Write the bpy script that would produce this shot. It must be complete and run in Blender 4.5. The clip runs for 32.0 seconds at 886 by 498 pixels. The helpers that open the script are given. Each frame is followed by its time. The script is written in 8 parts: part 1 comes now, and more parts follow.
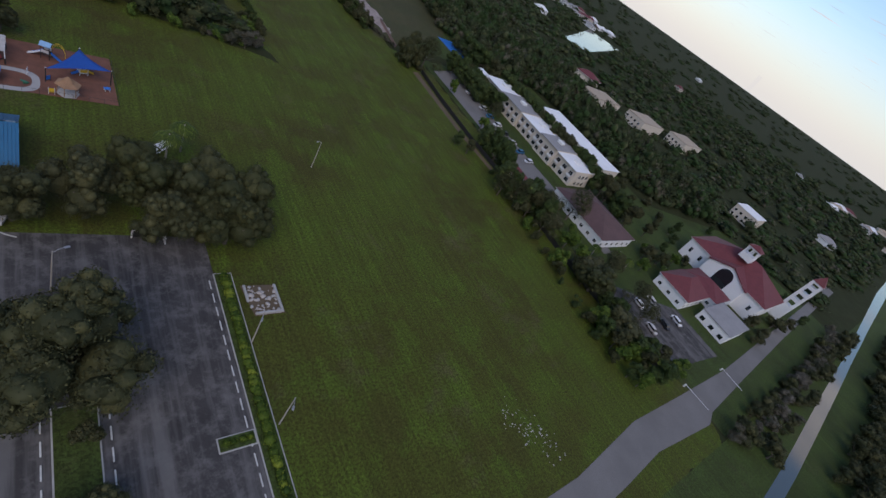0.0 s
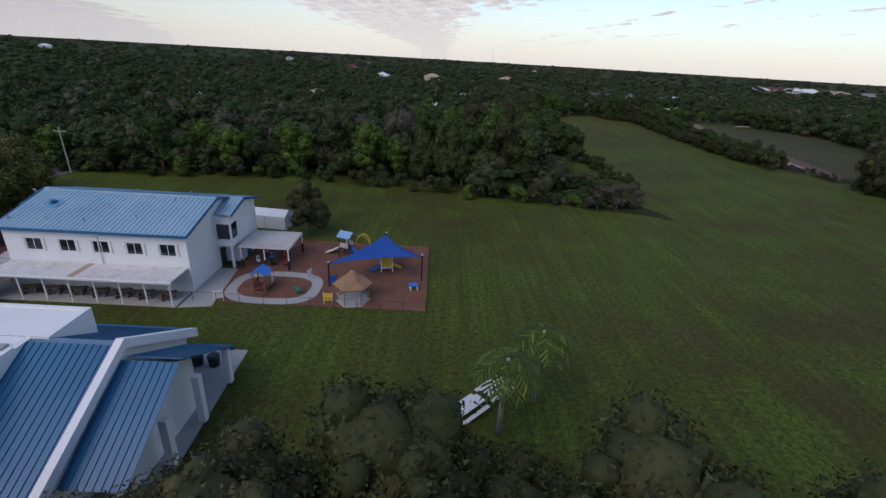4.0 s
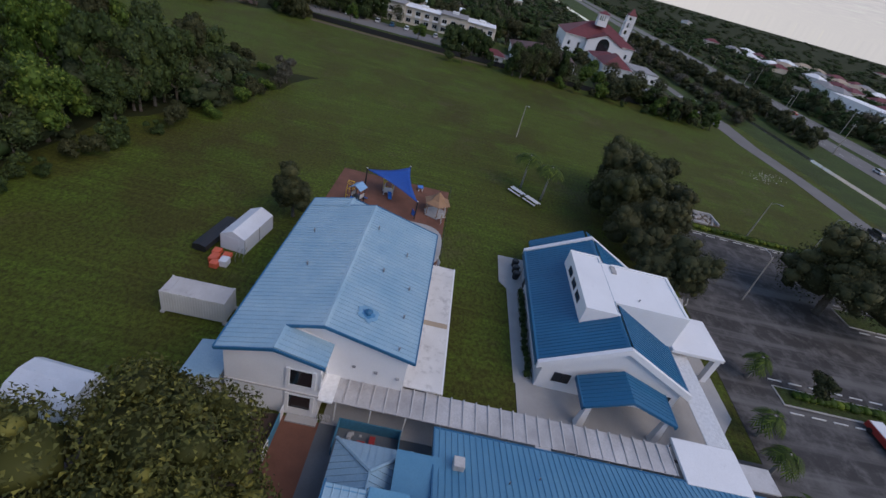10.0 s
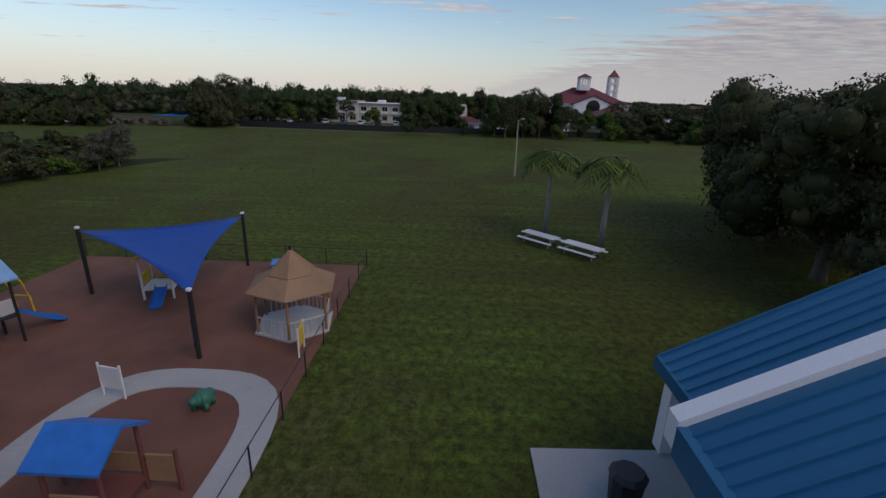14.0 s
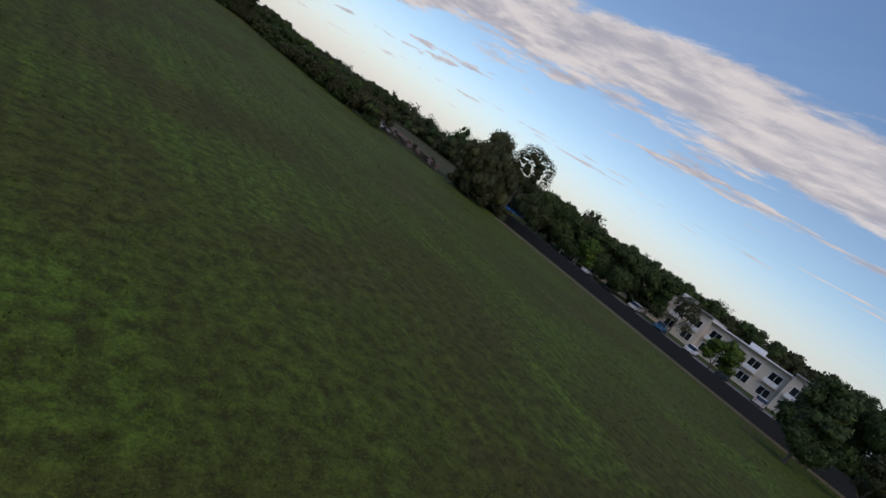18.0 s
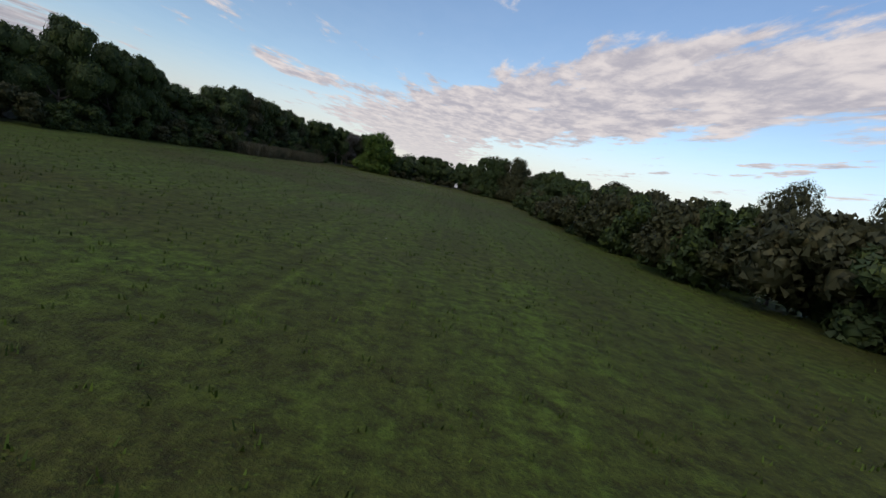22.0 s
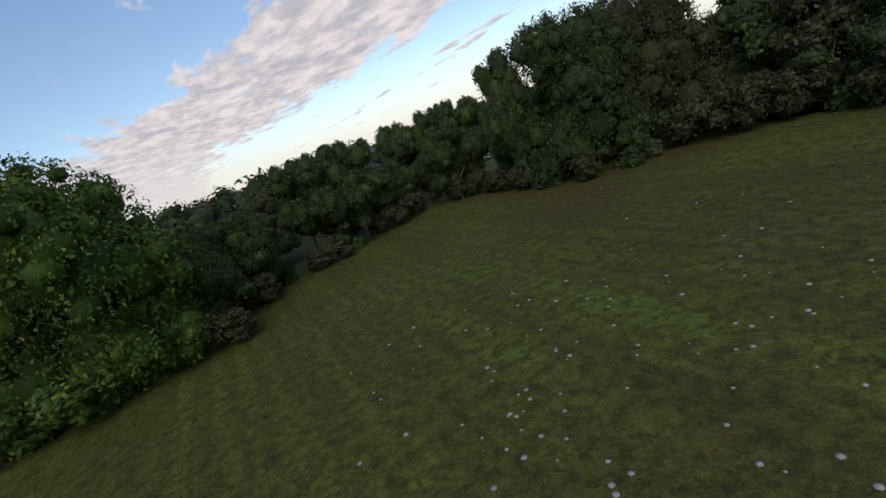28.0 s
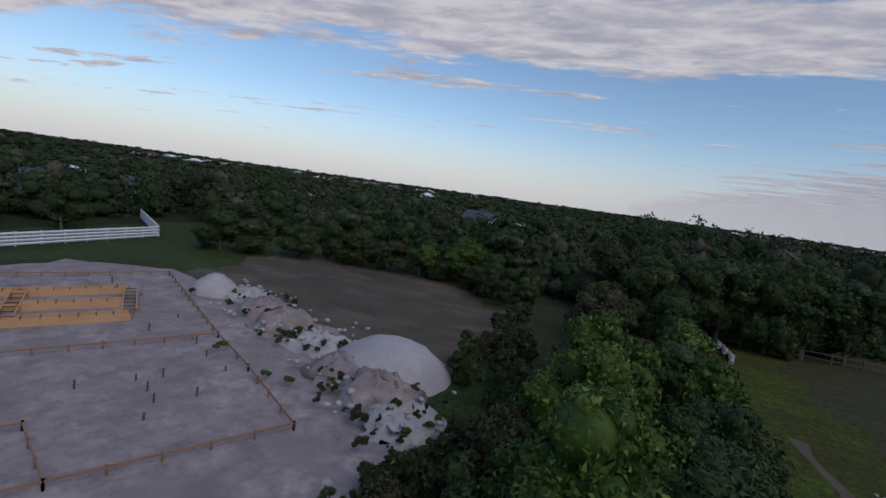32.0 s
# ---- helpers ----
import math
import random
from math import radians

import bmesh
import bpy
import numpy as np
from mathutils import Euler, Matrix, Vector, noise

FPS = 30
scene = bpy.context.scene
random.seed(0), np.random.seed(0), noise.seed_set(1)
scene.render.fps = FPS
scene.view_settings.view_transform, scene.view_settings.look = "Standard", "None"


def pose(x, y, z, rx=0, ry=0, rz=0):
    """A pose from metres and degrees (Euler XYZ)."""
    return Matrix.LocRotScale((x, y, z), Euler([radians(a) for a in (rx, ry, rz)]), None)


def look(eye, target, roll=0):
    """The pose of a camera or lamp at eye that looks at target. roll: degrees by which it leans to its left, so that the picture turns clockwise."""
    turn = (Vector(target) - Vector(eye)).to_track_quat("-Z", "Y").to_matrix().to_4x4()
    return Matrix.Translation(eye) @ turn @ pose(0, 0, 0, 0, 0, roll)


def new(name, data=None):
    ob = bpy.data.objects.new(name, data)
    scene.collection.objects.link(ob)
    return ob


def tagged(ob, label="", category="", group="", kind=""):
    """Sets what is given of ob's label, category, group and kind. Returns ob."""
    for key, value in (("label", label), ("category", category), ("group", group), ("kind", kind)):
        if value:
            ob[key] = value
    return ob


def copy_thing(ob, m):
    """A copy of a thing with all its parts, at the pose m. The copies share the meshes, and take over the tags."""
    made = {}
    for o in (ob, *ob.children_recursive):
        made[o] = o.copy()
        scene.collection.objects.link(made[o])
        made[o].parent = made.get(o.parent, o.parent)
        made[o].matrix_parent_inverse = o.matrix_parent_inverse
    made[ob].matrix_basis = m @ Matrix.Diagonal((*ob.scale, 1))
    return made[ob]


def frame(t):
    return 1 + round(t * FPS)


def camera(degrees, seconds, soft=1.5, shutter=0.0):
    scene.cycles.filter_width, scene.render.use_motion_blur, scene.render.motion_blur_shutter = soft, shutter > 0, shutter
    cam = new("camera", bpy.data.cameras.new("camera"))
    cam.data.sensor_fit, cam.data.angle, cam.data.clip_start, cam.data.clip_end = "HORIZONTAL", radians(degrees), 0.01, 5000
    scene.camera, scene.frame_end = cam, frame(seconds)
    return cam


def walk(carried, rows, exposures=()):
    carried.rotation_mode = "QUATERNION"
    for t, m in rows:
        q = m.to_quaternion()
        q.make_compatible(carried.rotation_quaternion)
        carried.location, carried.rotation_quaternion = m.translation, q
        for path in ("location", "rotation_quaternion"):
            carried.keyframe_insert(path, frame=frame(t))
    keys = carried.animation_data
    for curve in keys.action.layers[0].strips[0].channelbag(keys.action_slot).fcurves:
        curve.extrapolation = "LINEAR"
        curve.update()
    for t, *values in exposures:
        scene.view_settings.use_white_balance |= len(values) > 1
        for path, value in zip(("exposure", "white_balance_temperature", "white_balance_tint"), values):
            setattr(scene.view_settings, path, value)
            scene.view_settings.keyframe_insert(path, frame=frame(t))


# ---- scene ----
cam = camera(88.2, 32.0)
PATH = [
    (0, (-36.36, 123.25, 66.09), (-42.95, 118.30, 60.43), 35.3),
    (0.5, (-40.84, 122.11, 60.69), (-46.37, 115.89, 55.15), 32.0),
    (1, (-44.81, 118.08, 55.32), (-49.76, 111.19, 50.01), 26.6),
    (1.5, (-47.65, 112.28, 50.26), (-52.43, 105.14, 45.16), 24.3),
    (2, (-49.80, 105.38, 45.42), (-53.69, 97.81, 40.17), 18.2),
    (2.5, (-50.88, 97.73, 40.61), (-53.24, 89.32, 35.74), 12.0),
    (4.5, (-48.29, 55.05, 21.69), (-47.74, 45.58, 18.52), 3.3),
    (5, (-46.34, 44.53, 19.93), (-44.28, 35.02, 17.59), 5.3),
    (5.5, (-44.58, 32.61, 20.20), (-39.73, 24.16, 17.94), 7.2),
    (6, (-39.00, 20.67, 20.64), (-31.22, 14.98, 17.96), 8.8),
    (6.5, (-31.99, 8.59, 22.89), (-22.64, 8.01, 19.40), 7.3),
    (7, (-22.44, 2.46, 25.20), (-14.26, 6.57, 21.17), 6.3),
    (7.5, (-11.22, -0.92, 28.10), (-6.70, 6.82, 23.65), 3.4),
    (8, (-0.76, -0.73, 30.51), (-0.68, 8.18, 25.97), 3.5),
    (8.5, (10.22, 3.76, 32.23), (5.57, 11.45, 27.85), 2.3),
    (9, (16.69, 9.66, 33.99), (9.09, 13.82, 28.99), 16.3),
    (9.5, (20.77, 15.42, 35.15), (12.61, 16.93, 29.57), 22.4),
    (10, (21.75, 19.90, 35.29), (13.42, 20.48, 29.78), 15.6),
    (10.5, (20.43, 24.05, 34.93), (12.29, 23.76, 29.12), 11.0),
    (11, (17.51, 27.55, 33.55), (9.71, 26.13, 27.46), 14.2),
    (11.5, (13.24, 29.70, 30.30), (5.50, 27.77, 24.27), 15.9),
    (12, (7.79, 30.54, 26.26), (-0.28, 28.51, 20.73), 14.9),
    (12.5, (1.65, 30.25, 22.21), (-6.88, 28.37, 17.33), 11.3),
    (13, (-5.82, 29.77, 17.71), (-14.85, 28.32, 13.67), 4.3),
    (13.5, (-13.76, 28.89, 13.64), (-23.13, 28.44, 10.17), 0.2),
    (15.5, (-49.79, 29.25, 6.84), (-59.48, 28.66, 4.45), 7.8),
    (16, (-62.43, 30.23, 6.52), (-71.89, 28.30, 3.90), 16.1),
    (16.5, (-71.75, 28.75, 5.92), (-80.93, 25.43, 3.76), 20.3),
    (17, (-80.50, 25.60, 5.50), (-89.20, 20.94, 3.86), 25.2),
    (17.5, (-88.54, 21.59, 5.73), (-96.53, 15.87, 3.87), 31.0),
    (18, (-95.39, 16.07, 6.21), (-102.61, 9.43, 4.26), 35.0),
    (18.5, (-103.41, 8.89, 7.04), (-109.8, 1.49, 4.94), 35.7),
    (19, (-110.31, 0.43, 7.48), (-116.21, -7.33, 5.25), 32.3),
    (19.5, (-115.44, -8.07, 6.1), (-121.28, -16.01, 4.4), 26.3),
    (20, (-119.68, -17.25, 5.01), (-125.43, -25.3, 3.62), 17.6),
    (20.5, (-124.09, -26.5, 4.37), (-128.68, -35.3, 3.09), 10.8),
    (21, (-127.4, -35.63, 4.4), (-130.58, -45.03, 3.15), 7.2),
    (21.5, (-127.71, -43.85, 3.18), (-129.56, -53.6, 1.91), 8.1),
    (22, (-129.16, -51.86, 3.23), (-129.2, -61.74, 1.68), 12.0),
    (22.5, (-130.17, -60.1, 3.99), (-128.3, -69.73, 2.05), 16.5),
    (23, (-130.78, -71.18, 5.81), (-127.35, -80.22, 3.25), 18.6),
    (23.5, (-128.35, -75.05, 4.97), (-124.85, -84.14, 2.72), 16.2),
    (24, (-125.24, -83.51, 5.08), (-122.24, -92.9, 3.41), 10.3),
    (24.5, (-122.47, -91.47, 5.32), (-120.05, -101.06, 3.88), 4.3),
    (25, (-119.11, -98.94, 5.06), (-117.73, -108.76, 3.77), -0.8),
    (25.5, (-116.14, -106.64, 5.49), (-115.46, -116.54, 4.23), -4.9),
    (27.5, (-112.96, -144.63, 6.77), (-115.63, -153.99, 4.48), -15.1),
    (28, (-113.42, -154.24, 6.74), (-117.25, -163.12, 4.20), -19.7),
    (28.5, (-114.86, -163.47, 6.50), (-119.97, -171.81, 4.38), -24.1),
    (29, (-118.49, -171.98, 7.01), (-124.70, -179.76, 6.08), -22.0),
    (29.5, (-122.39, -179.02, 8.01), (-129.53, -186.02, 7.84), -20.1),
    (30, (-127.33, -184.46, 9.43), (-135.88, -189.61, 8.83), -31.6),
    (30.5, (-133.83, -187.61, 11.13), (-143.22, -190.71, 9.69), -44.3),
    (31, (-140.46, -189.88, 12.53), (-150.15, -191.71, 10.88), -39.3),
    (31.5, (-146.83, -190.92, 13.00), (-156.56, -192.77, 11.63), -16.6),
    (32, (-152.67, -192.18, 12.75), (-162.13, -195.17, 11.45), 7.9),
]
EXPOSURES = [(0, 0.1, 6750, 10), (1, 0.35, 6825, 10), (2, 0.43, 6900, 10), (4.5, -0.04, 6750, 10), (5, -0.15, 6720, 10), (6, -0.15, 6700, 10), (7, 0.04, 6875, 10), (9, 0.01, 6950, 10), (10, 0.22, 6968, 10), (11, 0.29, 6985, 10), (12, 0.11, 7002, 10), (13, -0.25, 7020, 10), (15.5, -0.05, 6800, 10), (16, 0.02, 6780, 10), (18, -0.16, 6700, 10), (20, -0.15, 6713, 10), (21, -0.14, 6767, 10), (22, 0.0, 6820, 10), (23, 0.25, 6870, 10), (24, 0.06, 6920, 10), (28, 0.13, 6900, 10), (29, 0.05, 6600, 10), (30, -0.1, 6480, 10), (31, -0.22, 6280, 10), (32, -0.32, 6280, 10)]
walk(cam, [(t, look(eye, target, roll)) for t, eye, target, roll in PATH], EXPOSURES)

# ---- light ----
world = bpy.data.worlds.new("dusk_sky")
scene.world = world
world.use_nodes = True
wn, wl = world.node_tree.nodes, world.node_tree.links
wn.clear()


def wnode(kind, **values):
    n = wn.new(kind)
    for k, v in values.items():
        n.inputs[int(k[1:])].default_value = v
    return n


def wmath(op, a, b=None, clamp=False):
    n = wn.new("ShaderNodeMath")
    n.operation, n.use_clamp = op, clamp
    for i, v in enumerate((a, b)):
        if v is None:
            continue
        if isinstance(v, (int, float)):
            n.inputs[i].default_value = v
        else:
            wl.new(v, n.inputs[i])
    return n.outputs[0]


sky = wn.new("ShaderNodeTexSky")
sky.sky_type, sky.sun_disc = "NISHITA", False
sky.sun_elevation, sky.sun_rotation = radians(32), radians(35)
sky.air_density, sky.dust_density, sky.ozone_density = 1.0, 0.25, 3.0
coord = wn.new("ShaderNodeTexCoord")
sep = wn.new("ShaderNodeSeparateXYZ")
wl.new(coord.outputs["Generated"], sep.inputs[0])
# the cloud layer as a plane overhead: u and v are its coordinates in units of its height
zc = wmath("MAXIMUM", sep.outputs[2], 0.015)
u, v = wmath("DIVIDE", sep.outputs[0], zc), wmath("DIVIDE", sep.outputs[1], zc)


def cloud_noise(su, sv, ou, ov, scale, detail, rough, dist):
    comb = wn.new("ShaderNodeCombineXYZ")
    wl.new(wmath("ADD", wmath("MULTIPLY", u, su), ou), comb.inputs[0])
    wl.new(wmath("ADD", wmath("MULTIPLY", v, sv), ov), comb.inputs[1])
    n = wnode("ShaderNodeTexNoise", i2=scale, i3=detail, i4=rough)
    n.inputs["Distortion"].default_value = dist
    wl.new(comb.outputs[0], n.inputs["Vector"])
    return n.outputs["Fac"]


def wrange(fac, a, b, c=0.0, d=1.0):
    n = wn.new("ShaderNodeMapRange")
    n.interpolation_type = "SMOOTHSTEP"
    wl.new(fac, n.inputs[0])
    for i, x in enumerate((a, b, c, d)):
        n.inputs[i + 1].default_value = x
    return n.outputs[0]


def wline(fac, a, b, c, d):
    n = wn.new("ShaderNodeMapRange")
    wl.new(fac, n.inputs[0])
    for i, x in enumerate((a, b, c, d)):
        n.inputs[i + 1].default_value = x
    return n.outputs[0]


def wmost(*facs):
    out_fac = facs[0]
    for f in facs[1:]:
        out_fac = wmath("MAXIMUM", out_fac, f)
    return out_fac


def blob(cu, cv, r):
    d = wmath("ADD", wmath("POWER", wmath("SUBTRACT", u, cu), 2.0), wmath("POWER", wmath("MULTIPLY", wmath("SUBTRACT", v, cv), 0.6), 2.0))
    return wrange(wmath("SQRT", d), r, r * 0.3)


# one long bank, an overcast towards +x and +y, small clouds between and thin streaks
bank_mid = wline(v, -12.0, -0.5, 1.6, -3.0)
bank_wide = wline(v, -9.0, -1.0, 2.0, 0.62)
bank = wrange(wmath("DIVIDE", wmath("ABSOLUTE", wmath("SUBTRACT", u, bank_mid)), bank_wide), 1.7, 0.25)
drift = wmath("MULTIPLY", wmath("SUBTRACT", cloud_noise(0.45, 0.2, 3.1, 2.2, 1.0, 7.0, 0.62, 0.4), 0.5), 9.0)
east = wrange(wmath("ADD", wmath("ADD", u, wmath("MULTIPLY", v, 0.5)), drift), 1.9, 4.2)
north = wrange(wmath("ADD", v, drift), 1.2, 5.0)
streaks = wmath("MULTIPLY", wrange(wmath("ABSOLUTE", wmath("ADD", wmath("ADD", u, wmath("MULTIPLY", drift, 0.35)), 4.35)), 0.45, 0.0), wrange(v, 4.0, -1.0, 0.0, 0.72))
streaks = wmost(streaks, wmath("MULTIPLY", wrange(wmath("ABSOLUTE", wmath("ADD", wmath("ADD", u, wmath("MULTIPLY", drift, 0.45)), 6.4)), 0.5, 0.0), 0.5))
streaks = wmath("MULTIPLY", streaks, wrange(cloud_noise(0.8, 0.3, 7.7, 3.4, 1.6, 4.0, 0.6, 0.2), 0.38, 0.6))
cover = wmost(bank, wmath("MULTIPLY", east, 0.78), wmath("MULTIPLY", north, 0.8), wmath("MULTIPLY", blob(2.2, -3.1, 0.8), 0.75), wmath("MULTIPLY", blob(1.05, -2.6, 0.4), 0.85), wmath("MULTIPLY", blob(2.4, -6.5, 1.0), 0.7), streaks)
fine = cloud_noise(1.0, 0.36, 0.4, 8.2, 1.9, 10.0, 0.6, 0.25)
ripple = cloud_noise(1.0, 0.55, 4.4, 1.2, 6.0, 6.0, 0.62, 0.4)
puff = wmath("ADD", wmath("ADD", wmath("MULTIPLY", fine, 0.95), wmath("MULTIPLY", ripple, 0.25)), wmath("MULTIPLY", cover, 0.36))
mask = wmath("MAXIMUM", wrange(puff, 0.70, 0.84), 0.04)
tone = wrange(wmath("ADD", wmath("MULTIPLY", cloud_noise(1.0, 0.5, 0.15, 8.0, 2.6, 8.0, 0.6, 0.1), 0.6), wmath("MULTIPLY", ripple, 0.4)), 0.38, 0.62)
cloud_color = wn.new("ShaderNodeMix")
cloud_color.data_type = "RGBA"
wl.new(tone, cloud_color.inputs[0])
cloud_color.inputs[6].default_value = (0.46, 0.46, 0.55, 1)
cloud_color.inputs[7].default_value = (0.78, 0.74, 0.77, 1)
dim = wn.new("ShaderNodeMix")
dim.data_type, dim.blend_type = "RGBA", "MULTIPLY"
wl.new(wmost(wmath("MULTIPLY", east, 0.9), wmath("MULTIPLY", north, 0.6)), dim.inputs[0])
wl.new(cloud_color.outputs[2], dim.inputs[6])
dim.inputs[7].default_value = (0.56, 0.60, 0.68, 1)
bg_sky, bg_cloud, mix, out = (wn.new(k) for k in ("ShaderNodeBackground", "ShaderNodeBackground", "ShaderNodeMixShader", "ShaderNodeOutputWorld"))
azure = wn.new("ShaderNodeMix")
azure.data_type, azure.blend_type = "RGBA", "MULTIPLY"
wl.new(wrange(sep.outputs[2], 0.2, 0.75), azure.inputs[0])
wl.new(sky.outputs[0], azure.inputs[6])
azure.inputs[7].default_value = (1.0, 1.15, 1.32, 1)
wl.new(azure.outputs[2], bg_sky.inputs[0])
bg_sky.inputs[1].default_value = 0.145
wl.new(dim.outputs[2], bg_cloud.inputs[0])
bg_cloud.inputs[1].default_value = 0.95
wl.new(mask, mix.inputs[0])
wl.new(bg_sky.outputs[0], mix.inputs[1])
wl.new(bg_cloud.outputs[0], mix.inputs[2])
# pale haze along the horizon
bg_haze, haze_mix = wn.new("ShaderNodeBackground"), wn.new("ShaderNodeMixShader")
haze_color = wn.new("ShaderNodeMix")
haze_color.data_type = "RGBA"
wl.new(wmost(wrange(sep.outputs[1], -0.3, 0.7), wrange(sep.outputs[0], 0.2, 0.9)), haze_color.inputs[0])
haze_color.inputs[6].default_value = (0.70, 0.685, 0.71, 1)
haze_color.inputs[7].default_value = (0.50, 0.505, 0.545, 1)
wl.new(haze_color.outputs[2], bg_haze.inputs[0])
wl.new(wrange(sep.outputs[2], -0.02, 0.17, 0.92, 0.0), haze_mix.inputs[0])
wl.new(mix.outputs[0], haze_mix.inputs[1])
wl.new(bg_haze.outputs[0], haze_mix.inputs[2])
wl.new(haze_mix.outputs[0], out.inputs[0])

sun = new("sun", bpy.data.lights.new("sun", "SUN"))
sun.data.energy, sun.data.angle, sun.data.color = 1.4, radians(50), (1.0, 0.85, 0.75)
sun.matrix_world = look((40, 60, 75), (0, 0, 0))

# ---- materials ----
def node_material(name, rough=0.7, metal=0.0, spec=0.5):
    m = bpy.data.materials.new(name)
    m.use_nodes = True
    b = m.node_tree.nodes["Principled BSDF"]
    b.inputs["Roughness"].default_value = rough
    b.inputs["Metallic"].default_value = metal
    b.inputs["Specular IOR Level"].default_value = spec
    return m, m.node_tree.nodes, m.node_tree.links, b


def add_noise(n, l, vec, scale, detail=4.0, rough=0.55):
    t = n.new("ShaderNodeTexNoise")
    t.inputs["Scale"].default_value, t.inputs["Detail"].default_value, t.inputs["Roughness"].default_value = scale, detail, rough
    if vec is not None:
        l.new(vec, t.inputs["Vector"])
    return t.outputs["Fac"]


def ramp(n, l, fac, stops):
    r = n.new("ShaderNodeValToRGB")
    while len(r.color_ramp.elements) < len(stops):
        r.color_ramp.elements.new(0.5)
    for e, (p, c) in zip(r.color_ramp.elements, stops):
        e.position, e.color = p, (*c, 1)
    l.new(fac, r.inputs[0])
    return r.outputs[0]


def blend(n, l, fac, a, b, kind="MIX"):
    m = n.new("ShaderNodeMix")
    m.data_type, m.blend_type = "RGBA", kind
    if isinstance(fac, float):
        m.inputs[0].default_value = fac
    else:
        l.new(fac, m.inputs[0])
    for s, v in ((6, a), (7, b)):
        if isinstance(v, tuple):
            m.inputs[s].default_value = (*v, 1)
        else:
            l.new(v, m.inputs[s])
    return m.outputs[2]


def relief(n, l, b, height, strength, dist):
    bump = n.new("ShaderNodeBump")
    bump.inputs["Strength"].default_value, bump.inputs["Distance"].default_value = strength, dist
    l.new(height, bump.inputs["Height"])
    l.new(bump.outputs[0], b.inputs["Normal"])


def worn(name, color, dark=0.75, rough=0.7, metal=0.0, big=0.35, fine=9.0, bump=0.15, spec=0.5, stain=(0.1, 0.09, 0.08), stain_at=(0.62, 0.8), streak=None, run=(0.45, 0.025)):
    """A painted or cast surface: grain, broad tone changes and stains, in world metres."""
    m, n, l, b = node_material(name, rough, metal, spec)
    pos = n.new("ShaderNodeNewGeometry").outputs["Position"]
    broad, grain = add_noise(n, l, pos, big, 5), add_noise(n, l, pos, fine, 5, 0.65)
    c = ramp(n, l, broad, [(0.3, tuple(v * dark for v in color)), (0.65, color)])
    c = blend(n, l, ramp(n, l, grain, [(0.3, (0.55,) * 3), (0.7, (0.0,) * 3)]), c, tuple(v * dark * 0.9 for v in color))
    spots = ramp(n, l, add_noise(n, l, pos, big * 3.1, 7, 0.7), [(stain_at[0], (0,) * 3), (stain_at[1], (0.6,) * 3)])
    c = blend(n, l, spots, c, stain)
    if streak:
        stretch = n.new("ShaderNodeMapping")
        stretch.inputs["Rotation"].default_value = (0, 0, 0.04)
        stretch.inputs["Scale"].default_value = (*run, 1)
        l.new(pos, stretch.inputs[0])
        c = blend(n, l, ramp(n, l, add_noise(n, l, stretch.outputs[0], 1.0, 6, 0.62), [(0.48, (0,) * 3), (0.64, (0.75,) * 3)]), c, streak)
    l.new(c, b.inputs["Base Color"])
    relief(n, l, b, grain, bump, 0.03)
    return m


def plain(name, color, rough=0.5, metal=0.0, spec=0.5):
    m, n, l, b = node_material(name, rough, metal, spec)
    pos = n.new("ShaderNodeNewGeometry").outputs["Position"]
    c = ramp(n, l, add_noise(n, l, pos, 3.0, 4), [(0.3, tuple(v * 0.8 for v in color)), (0.7, color)])
    l.new(c, b.inputs["Base Color"])
    return m


def canopy(name, lo, hi, top, odd, dry):
    """Woods seen from afar: leaves differ, and so do whole trees."""
    m, n, l, b = node_material(name, 0.85, 0.0, 0.08)
    geo = n.new("ShaderNodeNewGeometry")
    c = ramp(n, l, geo.outputs["Random Per Island"], [(0.0, lo), (0.75, hi), (1.0, top)])
    c = blend(n, l, ramp(n, l, add_noise(n, l, geo.outputs["Position"], 0.1, 2), [(0.48, (0,) * 3), (0.56, (0.9,) * 3)]), c, odd)
    c = blend(n, l, ramp(n, l, add_noise(n, l, geo.outputs["Position"], 0.13, 2), [(0.60, (0,) * 3), (0.66, (0.85,) * 3)]), c, dry)
    l.new(c, b.inputs["Base Color"])
    return m


def foliage(name, lo, hi, top, rough=0.6):
    """Leaves: each leaf and each plant differs."""
    m, n, l, b = node_material(name, rough, 0.0, 0.12)
    isl = n.new("ShaderNodeNewGeometry").outputs["Random Per Island"]
    ob = n.new("ShaderNodeObjectInfo").outputs["Random"]
    c = ramp(n, l, isl, [(0.0, lo), (0.75, hi), (1.0, top)])
    c = blend(n, l, ramp(n, l, ob, [(0.0, (0.0,) * 3), (1.0, (0.75,) * 3)]), c, blend(n, l, 1.0, c, (0.62, 0.72, 0.55), "MULTIPLY"))
    l.new(c, b.inputs["Base Color"])
    return m


